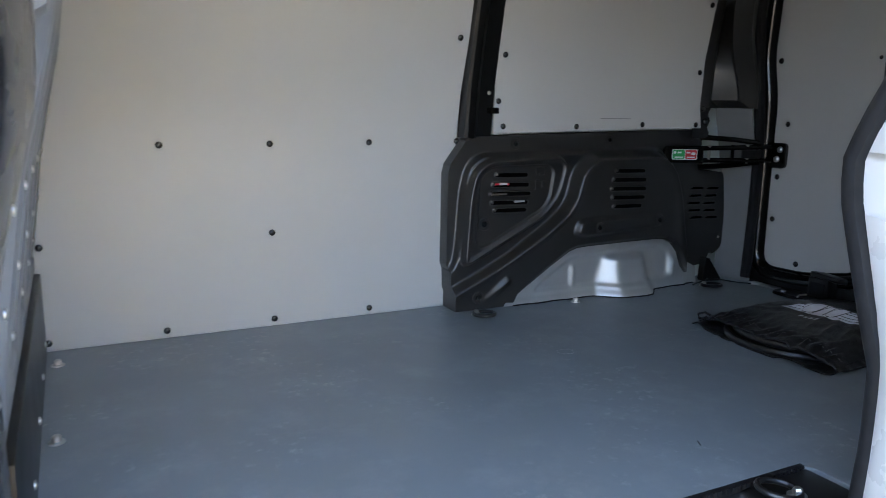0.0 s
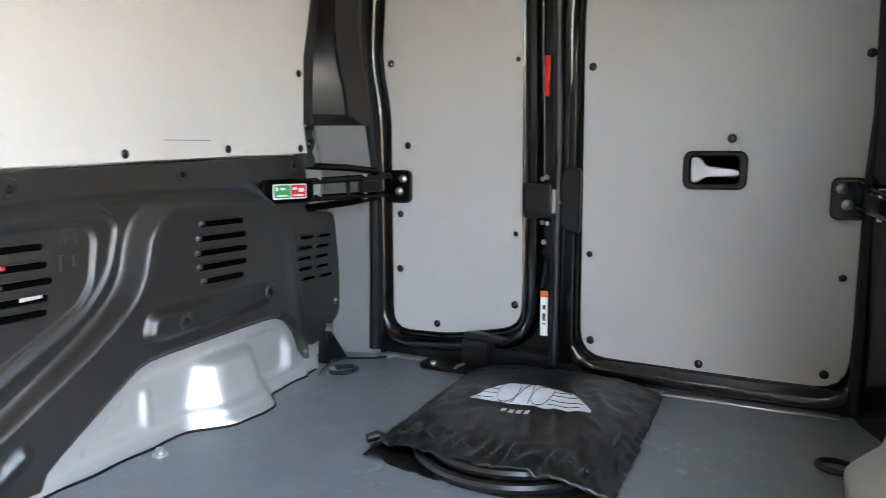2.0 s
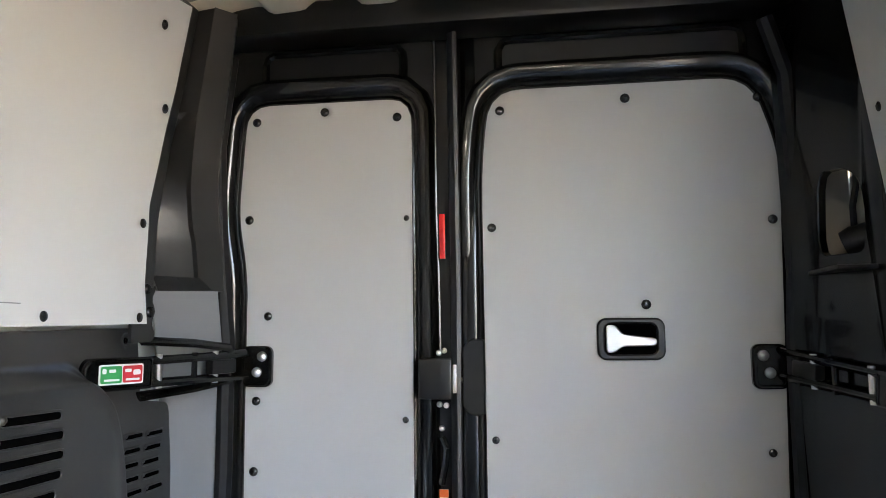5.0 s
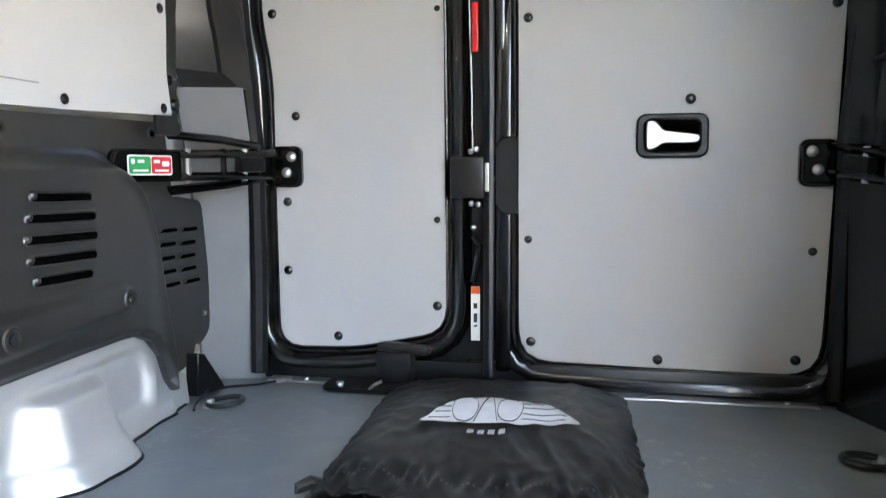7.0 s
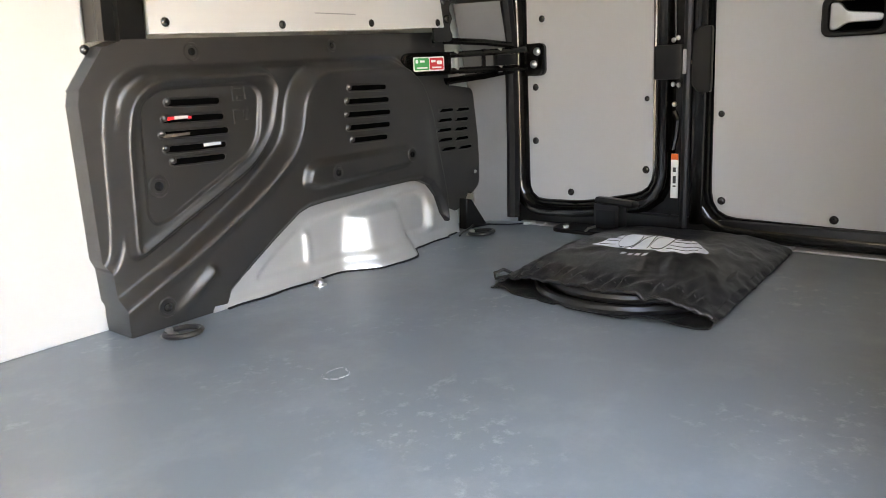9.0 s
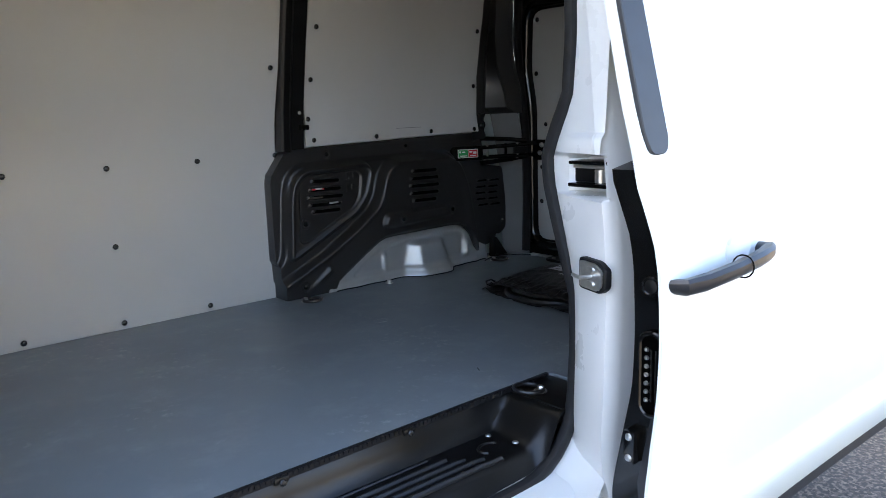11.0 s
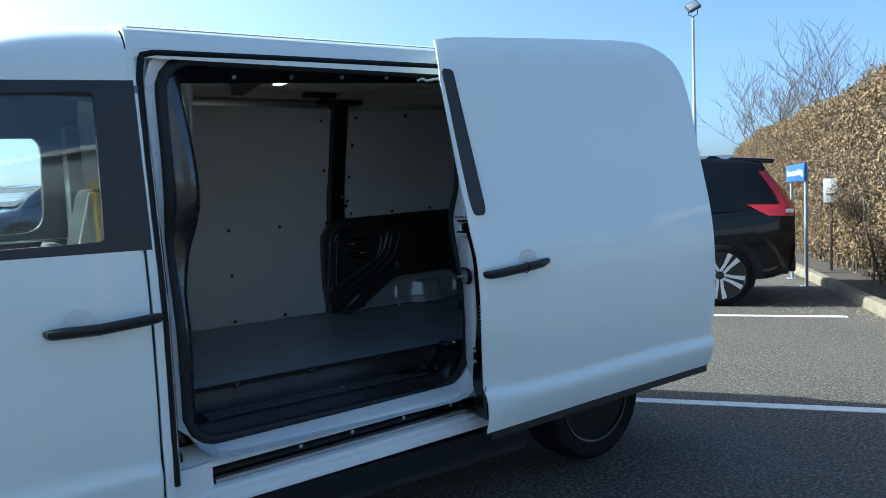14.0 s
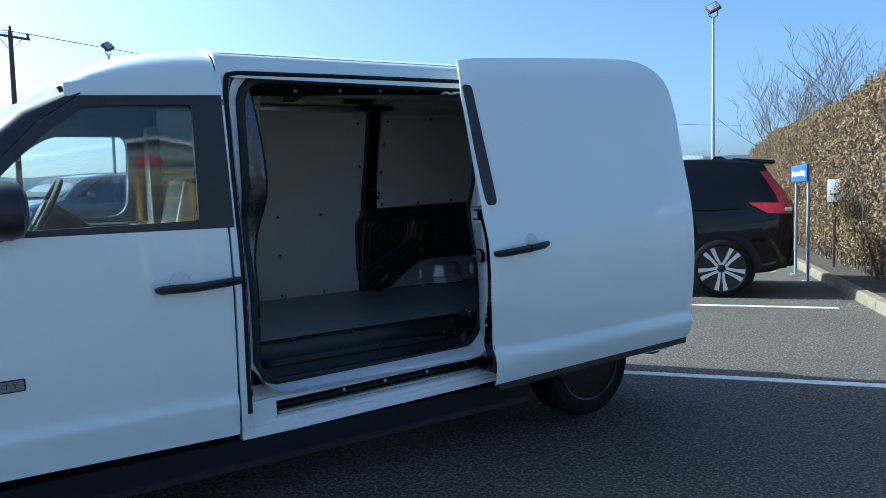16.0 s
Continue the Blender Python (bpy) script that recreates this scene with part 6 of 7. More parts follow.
wing = round_corners([(0.255, 0.405), (0.34, 0.418), (0.46, 0.425), (0.58, 0.418), (0.80, 0.428), (0.795, 0.452), (0.72, 0.500), (0.63, 0.545), (0.55, 0.560), (0.45, 0.560), (0.38, 0.540), (0.32, 0.490)], 0.012, 3)
emblem = part("printed_emblem", print_on(wing), PRINT, bag, "pale winged emblem print")
dark = [[(0.40 + 0.045 * math.cos(a) * s, 0.487 + 0.062 * math.sin(a)) for a in spaced(0, math.tau, 21)[:-1]] for s in (1.0,)] + [[(0.56 + 0.045 * math.cos(a), 0.487 + 0.062 * math.sin(a)) for a in spaced(0, math.tau, 21)[:-1]]]
for loop in dark:
    part("emblem_line", tube([bag_place(u, spread(v), 0.0032) for u, v in loop], 0.0009, 4, closed=True, squash=(1, 0.5)), INK_DARK, emblem)
for a, b in (((0.44, 0.43), (0.47, 0.555)), ((0.52, 0.43), (0.49, 0.555)), ((0.355, 0.44), (0.285, 0.425)), ((0.355, 0.46), (0.30, 0.452)), ((0.352, 0.485), (0.30, 0.482)), ((0.355, 0.510), (0.33, 0.510)), ((0.605, 0.44), (0.75, 0.440)), ((0.605, 0.46), (0.755, 0.460)), ((0.608, 0.485), (0.72, 0.487)), ((0.605, 0.51), (0.68, 0.512))):
    part("emblem_line", tube([bag_place(a[0] + (b[0] - a[0]) * t, spread(a[1] + (b[1] - a[1]) * t), 0.0032) for t in spaced(0, 1, 8)], 0.0008, 4, squash=(1, 0.5)), INK_DARK, emblem)
for u in (0.44, 0.475, 0.51, 0.545):
    part("print_bar", print_on([(u - 0.011, 0.372), (u + 0.011, 0.372), (u + 0.011, 0.392), (u - 0.011, 0.392)]), PRINT, bag)

# ---- the yard ----
def flat(name, pts, z, mat, label, thickness=0.004):
    ob = part(name, plate(pts, lambda x, y: (x, y, z), (0, 0, -thickness)), mat, None)
    return tagged(ob, label, name.replace("_", " "), kind="structure")


bm = bmesh.new()
bmesh.ops.create_grid(bm, x_segments=60, y_segments=60, size=1)
for v in bm.verts:
    r = max(abs(v.co.x), abs(v.co.y))
    k = 12 * r + 2500 * r ** 6
    v.co = Vector((v.co.x / max(r, 1e-6) * k, v.co.y / max(r, 1e-6) * k, 0)) if r > 0 else Vector()
tagged(part("ground", bm, ASPHALT, None), "dark asphalt yard with fine pale grit", "ground", kind="structure")
E1 = Vector((0.755, 0.656, 0))   # along the kerb
D1 = Vector((0.62, -0.785, 0))   # along the bays, towards the kerb
LINE0 = Vector((2.68, 0.50, 0))


def bay_line(p, length, back, name="bay_line"):
    a, b, w = p - D1 * back, p + D1 * length, E1 * 0.05
    return flat(name, [((q).x, (q).y) for q in (a - w, b - w, b + w, a + w)], 0.005, LINE_PAINT, "worn white painted bay line on the asphalt")


bay_line(LINE0, 4.2, 4.0)
bay_line(Vector((6.10, 1.82, 0)), 0.85, 5.2)
bay_line(Vector((9.1, 4.40, 0)), 0.75, 5.0)
KB = Vector((8.80, 2.62, 0))
for k in range(-9, 16):
    a = KB + E1 * (0.915 * k)
    bm = bmesh.new()
    prof = [(0.0, 0.0), (0.008, 0.085), (0.03, 0.115), (0.125, 0.12), (0.125, 0.0)]
    loops = [[a + E1 * t + D1 * u + Vector((0, 0, z)) for u, z in prof] for t in (0.004, 0.908)]
    tagged(part("kerb_stone", loft(loops, True, (True, True)), KERB, None), "pale concrete kerb stone at the edge of the yard", "kerb", "kerb stones", "structure")
bed = [KB + D1 * 0.125 + E1 * -8.2, KB + D1 * 0.125 + E1 * 14.6, KB + D1 * 4.5 + E1 * 14.6, KB + D1 * 4.5 + E1 * -8.2]
flat("verge", [(p.x, p.y) for p in bed], 0.09, SOIL_AND_SHADE, "bare earth verge under the hedge", 0.08)
# Pale dry grit gathered along the foot of the kerb.
rng = random.Random(5)
verts, faces = [], []
for k in range(2600):
    s, o = rng.uniform(-3, 6), rng.gauss(-0.22, 0.32) if rng.random() < 0.72 else rng.uniform(-2.8, 0)
    p = KB + E1 * s + D1 * min(-0.01, o)
    r, n = 0.003 + 0.013 * rng.random() ** 2, len(verts)
    verts += [(p.x + r * math.cos(a), p.y + r * math.sin(a), 0.001) for a in (0, 2.1, 4.2)] + [(p.x, p.y, r * 0.9)]
    faces += [(n, n + 1, n + 3), (n + 1, n + 2, n + 3), (n + 2, n, n + 3)]
me = bpy.data.meshes.new("grit")
me.from_pydata(verts, [], faces)
me.materials.append(KERB)
tagged(new("grit", me), "scattered pale grit and dry leaf crumbs on asphalt", "grit", kind="stuff")

# ---- beech hedge with dry leaves ----
hedge = new("hedge")
hedge.location = KB + D1 * 0.85
tagged(hedge, "tall clipped beech hedge with dry brown leaves", "hedge")


def hedge_surface(s, a):
    """s along the hedge, a from the foot of the face (0) over the top to the back (1)."""
    h = 2.75 * min(1.0, max(0.1, (15.5 - s) / 2.4) ** 0.5) + 0.14 * noise.noise(Vector((s * 0.9, a * 3, 0)))
    w = 1.25 * min(1.0, max(0.15, (15.8 - s) / 1.6) ** 0.5)
    c = [(0.10, 0.0), (-0.08, 0.25 * h), (-0.10, 0.62 * h), (0.0, 0.86 * h), (0.22, 0.97 * h), (0.6, h), (1.1, 0.95 * h), (1.3, 0.5 * h), (1.3, 0.0)]
    t = a * (len(c) - 1)
    i = min(len(c) - 2, int(t))
    f = t - i
    u, z = c[i][0] + (c[i + 1][0] - c[i][0]) * f, c[i][1] + (c[i + 1][1] - c[i][1]) * f
    b = 0.16 * noise.noise(Vector((s * 1.6, z * 1.6, 4))) + 0.08 * noise.noise(Vector((s * 4.5, z * 4.5, 9)))
    return E1 * s + D1 * (u * w / 1.25 - b - 0.35) + Vector((0, 0, 0.08 + z))


verts, faces = [], []
rng = random.Random(11)
for k in range(165000):
    s = rng.uniform(-3.4, 15.6)
    a = rng.random() ** 1.15 * 0.80
    p = hedge_surface(s, a) + D1 * abs(rng.gauss(0, 0.10)) + Vector((rng.gauss(0, 0.03), rng.gauss(0, 0.03), rng.gauss(0, 0.05)))
    if p.z < 0.12 + 0.5 * rng.random() * (rng.random() < 0.7):
        continue
    L = rng.uniform(0.010, 0.027)
    q = Euler((rng.uniform(0, 6.3), rng.uniform(0, 6.3), rng.uniform(0, 6.3))).to_matrix()
    n = len(verts)
    verts += [tuple(p + q @ Vector(c)) for c in ((-L, 0, 0), (0, -L * 0.55, L * 0.12), (L, 0, 0), (0, L * 0.55, L * 0.12))]
    faces.append((n, n + 1, n + 2, n + 3))
me = bpy.data.meshes.new("leaves")
me.from_pydata(verts, [], faces)
me.materials.append(HEDGE_LEAF)
ob = tagged(new("foliage", me), "dry brown and olive leaves", kind="stuff")
ob.parent = hedge
bm = bmesh.new()
for k in range(1300):
    s = rng.uniform(-3.3, 15.2)
    a0, top = E1 * s + D1 * rng.uniform(-0.25, 0.5), hedge_surface(s + rng.uniform(-0.3, 0.3), rng.uniform(0.15, 0.62))
    mid = a0.lerp(top, 0.5) + Vector((rng.gauss(0, 0.08), rng.gauss(0, 0.08), 0.1))
    tube([a0, mid, top + Vector((rng.gauss(0, 0.06), rng.gauss(0, 0.06), rng.uniform(-0.02, 0.14)))], [0.014, 0.008, 0.003], 4, bm=bm)
ob = tagged(part("twig_mass", bm, TWIG, hedge), kind="stuff")
# Dark sheet behind the leaves, put in for the shade inside the hedge.
part("shade_core", loft([[hedge_surface(s, a) + D1 * 0.26 + Vector((0, 0, -0.14)) for a in spaced(0.06, 0.94, 14)] for s in spaced(-3.3, 15.2, 40)], False), SOIL_AND_SHADE, hedge, "dark brown sheet for the shade inside the hedge")


# ---- bare trees ----
def bare_tree(name, base, height, seed, spread=0.55, label="leafless tree with fine upright twigs"):
    tree = new(name)
    tree.location = base
    tagged(tree, label, "tree", "bare trees")
    r = random.Random(seed)
    trunk, twigs = bmesh.new(), bmesh.new()

    def grow(p, d, length, rad, level):
        pts, rr = [p], [rad]
        for k in range(4):
            d = (d + Vector((r.gauss(0, 0.09), r.gauss(0, 0.09), 0.15 + r.gauss(0, 0.05)))).normalized()
            pts.append(pts[-1] + d * length / 4)
            rr.append(rad * (1 - 0.17 * (k + 1)))
        tube(pts, rr, 6 if level < 2 else 4, bm=trunk if level < 1 else twigs)
        if level >= 4:
            return
        for k in range((5, 5, 4, 3)[level]):
            t = r.uniform(0.5, 1.0) if level == 0 else r.uniform(0.25, 1.0)
            i = min(3, int(t * 4))
            q = pts[i].lerp(pts[i + 1], t * 4 - i)
            side = Vector((r.gauss(0, 1), r.gauss(0, 1), r.gauss(0, 0.25))).normalized()
            grow(q, (d * 0.75 + side * spread).normalized(), length * (r.uniform(0.9, 1.3) if level == 0 else r.uniform(0.48, 0.70)), max(0.0052, rr[i] * 0.53), level + 1)

    grow(Vector((0, 0, 0)), Vector((r.gauss(0, 0.06), r.gauss(0, 0.06), 1)), height * 0.32, height * 0.016, 0)
    part("trunk", trunk, TWIG, tree)
    tagged(part("crown", twigs, TWIG, tree, "fine bare twigs"), kind="stuff")
    return tree


bare_tree("tree", Vector((20.6, 10.0, 0)), 6.6, 3, 0.72)
bare_tree("tree", Vector((21.8, 10.4, 0)), 6.2, 5, 0.72)
bare_tree("tree", Vector((16.8, 6.3, 0)), 6.0, 8, 0.70)
bare_tree("tree", Vector((15.4, 5.0, 0)), 6.0, 14, 0.70)
bare_tree("tree", Vector((24.6, 16.4, 0)), 3.2, 21, 0.65)


# ---- signs and lamp posts ----
def sign_board(centre, along, width, height, top, text, size, label, posts=True, board=SIGN_BLUE, post_mat=POST_GREY, tall=1.0, half=0.035):
    """A board on two square posts with lettering on the face to the left of 'along'."""
    s = new("sign")
    ang = math.degrees(math.atan2(along.y, along.x))
    s.matrix_world = pose(centre.x, centre.y, 0, 0, 0, ang)
    tagged(s, label, "sign")
    part("board", box(-width / 2, width / 2, -0.015, 0.015, top - height, top, 0.006), board, s)
    for x in (-width * 0.38, width * 0.38):
        part("post", box(x - half, x + half, -0.055, 0.055 - 0.075, 0, top - 0.02, 0.006), post_mat, s)
        part("foot_plate", box(x - 0.07, x + 0.07, -0.10, 0.03, 0, 0.012, 0.003), post_mat, s)
    words(text, size, SIGN_WHITE, Matrix.Translation((0, 0.0165, top - height / 2)) @ pose(0, 0, 0, 90, 0, 180) @ Matrix.Diagonal((1, tall, 1, 1)), s, bold=size * 0.022)
    return s


sign_board(Vector((8.98, 3.06, 0)), E1, 1.25, 0.24, 1.66, "Demonstrator Parking", 0.115, "blue parking sign on two grey posts beside the kerb")
sign_board(Vector((4.315, -2.29, 0)), Vector((0.443, 0.896, 0)), 1.20, 0.40, 1.93, "Demonstrator Parking", 0.112, "dark blue parking sign on two grey posts", board=SIGN_NAVY, post_mat=POST_GREY, tall=2.9, half=0.024)
notice = new("notice")
notice.matrix_world = pose(*(KB + D1 * 0.40 + E1 * 1.15), 0, 0, 118)
tagged(notice, "small white notice on a short post in the hedge", "notice")
part("notice_plate", box(-0.10, 0.10, -0.01, 0.01, 1.10, 1.45, 0.004), LABEL_WHITE, notice)
part("notice_post", box(-0.02, 0.02, -0.05, -0.011, 0.05, 1.40, 0.004), WOOD_POLE, notice)
for z in (1.22,):
    part("notice_bar", box(-0.06, 0.06, 0.0105, 0.012, z - 0.012, z + 0.012, 0), INK_DARK, notice)


def flood_post(x, y, h, turn):
    p = new("flood_light_post")
    p.matrix_world = pose(x, y, 0, 0, 0, turn)
    tagged(p, "grey steel post with a square floodlight on top", "lamp post", "floodlight posts")
    part("pole", lathe([(0.10, 0.0), (0.10, 0.05), (0.075, 0.06), (0.070, h * 0.55), (0.055, h * 0.56), (0.050, h - 0.35), (0.0, h - 0.35)], pose(0, 0, 0), 12), POST_GREY, p)
    part("bracket", tube([(-0.16, 0, h - 0.05), (-0.16, 0, h - 0.28), (0, 0, h - 0.36), (0.16, 0, h - 0.28), (0.16, 0, h - 0.05)], 0.02, 6), LAMP_GREY, p)
    head = part("lamp_head", turned(box(-0.24, 0.24, -0.06, 0.06, -0.20, 0.20, 0.03), pose(0, 0.02, h + 0.02, -38, -26, 0)), LAMP_GREY, p)
    part("lamp_glass", turned(box(-0.19, 0.19, -0.068, -0.0605, -0.15, 0.15, 0.004), pose(0, 0.02, h + 0.02, -38, -26, 0)), ALU, head)
    return p


flood_post(22.6, 14.9, 8.15, -40)
flood_post(4.3, 32.4, 8.3, 40)

pole = new("power_pole")
pole.matrix_world = pose(1.1, 42, 0.9, 0, 0, 24)
tagged(pole, "wooden power pole with a steel cross-arm and wires", "power pole")
part("shaft", lathe([(0.16, 0), (0.11, 9.7), (0.0, 9.7)], pose(0, 0, 0), 12), WOOD_POLE, pole)
part("cross_arm", box(-1.0, 1.0, -0.05, 0.05, 9.35, 9.47, 0.01), LAMP_GREY, pole)
part("brace", tube([(-0.6, 0.06, 9.36), (0.0, 0.10, 8.7), (0.6, 0.06, 9.36)], 0.025, 5), LAMP_GREY, pole)
for x in (-0.9, 0.0, 0.9):
    part("insulator", lathe([(0.05, 0), (0.09, 0.06), (0.06, 0.12), (0.09, 0.18), (0.0, 0.26)], pose(x, 0, 9.47 + (0.25 if x == 0 else 0)), 10), LAMP_GREY, pole)
part("step_bracket", box(-0.5, 0.0, -0.03, 0.03, 5.3, 5.38, 0.01), LAMP_GREY, pole)
wires = tagged(new("overhead_wires"), "thin overhead power wires", "wires")
for k, off in enumerate((-0.9, 0.0, 0.9)):
    for a, b in (((1.1 + off * 0.9, 42 + off * 0.4, 10.6), (95, 60, 10.5)), ((1.1 + off * 0.9, 42 + off * 0.4, 10.6), (-70, 24, 10.2))):
        part("wire", tube([tuple(a[i] + (b[i] - a[i]) * t - (1.6 * 4 * t * (1 - t) if i == 2 else 0) for i in range(3)) for t in spaced(0, 1, 24)], 0.012, 4), LAMP_GREY, wires)


# ---- parked cars ----
def car(m, paint, label, length=4.43, rear=-0.84, wheelbase=2.70, half=0.93, height=1.64):
    """A parked car: x forward from its rear axle, y to its left, z up."""
    c = new("car")
    c.matrix_world = m
    tagged(c, label, "car")
    front = rear + length
    # stations: x, underside, waist height, roof height, half-width at waist, half-width at roof, half-width low
    st = [(rear, 0.55, 1.00, 1.07, 0.70, 0.64, 0.68), (rear + 0.03, 0.44, 1.08, 1.18, 0.84, 0.68, 0.80), (rear + 0.10, 0.36, 1.12, 1.30, 0.90, 0.68, 0.86),
          (rear + 0.24, 0.31, 1.12, 1.48, 0.925, 0.67, 0.90), (rear + 0.36, 0.29, 1.11, height - 0.06, half, 0.65, 0.91), (rear + 0.60, 0.27, 1.09, height - 0.02, half, 0.66, 0.92),
          (rear + 1.2, 0.26, 1.03, height, half, 0.68, 0.92), (rear + 2.1, 0.25, 1.00, height, half, 0.69, 0.92), (rear + 2.7, 0.25, 0.98, height - 0.08, half, 0.68, 0.92),
          (rear + 3.1, 0.25, 0.97, 1.32, half, 0.68, 0.92), (rear + 3.45, 0.25, 0.97, 1.06, half, 0.72, 0.92), (front - 0.35, 0.26, 0.90, 0.96, 0.91, 0.70, 0.90),
          (front - 0.12, 0.30, 0.80, 0.86, 0.84, 0.64, 0.82), (front, 0.40, 0.62, 0.66, 0.66, 0.50, 0.62)]
    loops = []
    for x, zb, zw, zr, hw, hr, hl in st:
        half_loop = [(0.0, zb), (hl * 0.8, zb), (hl * 0.97, zb + 0.05), (hl, zb + 0.16), (hw * 1.0, (zb + zw) / 2 + 0.02), (hw, zw - 0.10), (hw * 0.985, zw - 0.02), (hw * 0.96, zw), (hr + (hw - hr) * 0.45, zw + (zr - zw) * 0.5), (hr + 0.02, zw + (zr - zw) * 0.88), (hr * 0.90, zr - 0.008), (hr * 0.5, zr), (0.0, zr)]
        loops.append([Vector((x, y, z)) for y, z in half_loop] + [Vector((x, -y, z)) for y, z in half_loop[-2:0:-1]])
    part("body", loft(loops, True, (True, True)), paint, c)

    def at_side(x, z, out=0.004):
        """A point of the left flank at x and height z."""
        v = [interp(x, [(q[0], q[i]) for q in st]) for i in range(1, 7)]
        zb, zw, zr, hw, hr, hl = v
        y = interp(z, [(zb, hl * 0.97), (zb + 0.16, hl), ((zb + zw) / 2 + 0.02, hw), (zw - 0.1, hw), (zw, hw * 0.96), (zw + (zr - zw) * 0.5, hr + (hw - hr) * 0.45), (zw + (zr - zw) * 0.88, hr + 0.02)])
        return y + out

    for s in (1, -1):
        glass_line = round_corners([(rear + 0.62, 1.10), (rear + 0.80, 1.50), (rear + 1.6, 1.555), (rear + 2.45, 1.52), (rear + 3.15, 1.10)], 0.05, 4)
        part("side_window", plate(glass_line, lambda x, z: (x, s * at_side(x, z), z), (0, -s * 0.01, 0)), CAR_GLASS, c, "dark tinted side window")
        trim = [(rear + 0.55, 1.085), (rear + 3.25, 1.065), (rear + 3.25, 1.085), (rear + 0.55, 1.105)]
        part("window_trim", plate(trim, lambda x, z: (x, s * at_side(x, z, 0.008), z), (0, -s * 0.01, 0)), CAR_GLASS, c)
        clad = [(rear + 0.10, 0.36), (front - 0.2, 0.33), (front - 0.2, 0.44), (rear + 0.10, 0.50)]
        part("lower_cladding", plate(clad, lambda x, z: (x, s * at_side(x, z, 0.006), z), (0, -s * 0.02, 0)), CAR_TRIM, c)
        for ax in (0.0, wheelbase):
            arch = [(ax + 0.46 * math.cos(a), 0.36 + 0.46 * math.sin(a)) for a in spaced(-0.1, math.pi + 0.1, 22)] + [(ax + 0.385 * math.cos(a), 0.36 + 0.385 * math.sin(a)) for a in spaced(math.pi + 0.1, -0.1, 22)]
            part("arch_trim", plate(arch, lambda x, z: (x, s * at_side(ax, 0.6, 0.014), z), (0, -s * 0.05, 0)), CAR_TRIM, c)
            well = [(ax + 0.39 * math.cos(a), 0.36 + 0.39 * math.sin(a)) for a in spaced(0, math.tau, 29)[:-1]]
            part("wheel_well", plate(well, lambda x, z: (x, s * at_side(ax, 0.6, 0.008), z), (0, -s * 0.02, 0)), RUBBER, c)
            w = new("wheel")
            w.parent = c
            wm = pose(ax, s * (half + 0.022), 0.358, -90 * s, 0, 0)
            part("tyre", lathe([(0.283, 0.010), (0.292, 0.022), (0.330, 0.020), (0.350, 0.006), (0.358, -0.02), (0.358, -0.18), (0.33, -0.20)], wm, 40, None, False), TYRE, w)
            part("rim", lathe([(0.0, -0.03), (0.26, -0.035), (0.274, 0.008), (0.284, 0.014), (0.286, 0.0)], wm, 40), WHEEL_BLACK, w)
            for k in range(5):
                a = k * math.tau / 5 + 0.3
                for da in (-0.20, 0.20):
                    tip = a + da
                    spoke = [(0.050, a + da * 2.2 - 0.34), (0.150, a + da - 0.12), (0.276, tip - 0.10), (0.276, tip + 0.10), (0.150, a + da + 0.12), (0.050, a + da * 2.2 + 0.34)]
                    part("spoke", plate([(rr * math.cos(t), rr * math.sin(t)) for rr, t in spoke], lambda u, v: wm @ Vector((u, v, 0.008)), wm.to_3x3() @ Vector((0, 0, -0.018)), (), 0.002), SPOKE_ALLOY, w, "polished alloy spoke")
            part("hub_cap", lathe([(0.0, 0.018), (0.035, 0.016), (0.048, 0.006)], wm, 16), WHEEL_BLACK, w)
        lens = lambda z: 0.30 + 0.22 * (z - 1.02) / 0.13
        low = [[Vector((rear + 0.02 + u * lens(z), s * at_side(rear + 0.02 + u * lens(z), z, 0.030 - 0.018 * u), z + 0.012 * u)) for u in spaced(0, 1, 10)] for z in spaced(1.02, 1.15, 5)]
        lamp_low = part("tail_lamp", thick(low, Vector((0, -s * 0.07, 0))), RED_LAMP, c, "red wrap-around tail lamp")
        blade = [[Vector((rear + x + w, s * at_side(rear + x + w, z, 0.030 - 0.06 * w), z)) for w in spaced(0, 0.15 - 0.08 * (z - 1.15) / 0.4, 4)] for x, z in ((0.03, 1.14), (0.09, 1.25), (0.16, 1.34), (0.24, 1.44), (0.32, 1.54))]
        part("lamp_blade", thick(blade, Vector((0, -s * 0.07, 0))), RED_LAMP, lamp_low)
        part("reverse_lens", box(rear + 0.05, rear + 0.13, min(s * 0.84, s * 0.925), max(s * 0.84, s * 0.925), 1.055, 1.100, 0.01), ALU, lamp_low)
        part("head_lamp", box(front - 0.42, front - 0.14, min(s * 0.62, s * 0.86), max(s * 0.62, s * 0.86), 0.70, 0.82, 0.02), ALU, c, "clear head lamp")
        part("door_mirror", box(rear + 2.95, rear + 3.08, min(s * 0.98, s * 1.12), max(s * 0.98, s * 1.12), 1.06, 1.20, 0.03), paint, c)
    part("spoiler", turned(box(-0.15, 0.34, -0.60, 0.60, -0.035, 0.016, 0.016), pose(rear + 0.36, 0, height - 0.052, 0, -5, 0)), paint, c)
    part("rear_screen", thick([[Vector((interp(z, [(1.10, rear + 0.075), (1.42, rear + 0.235), (1.53, rear + 0.31)]) - 0.006, y, z)) for y in spaced(-0.58, 0.58, 6)] for z in (1.12, 1.25, 1.42, 1.53)], Vector((0.01, 0, 0))), CAR_GLASS, c, "dark rear screen")
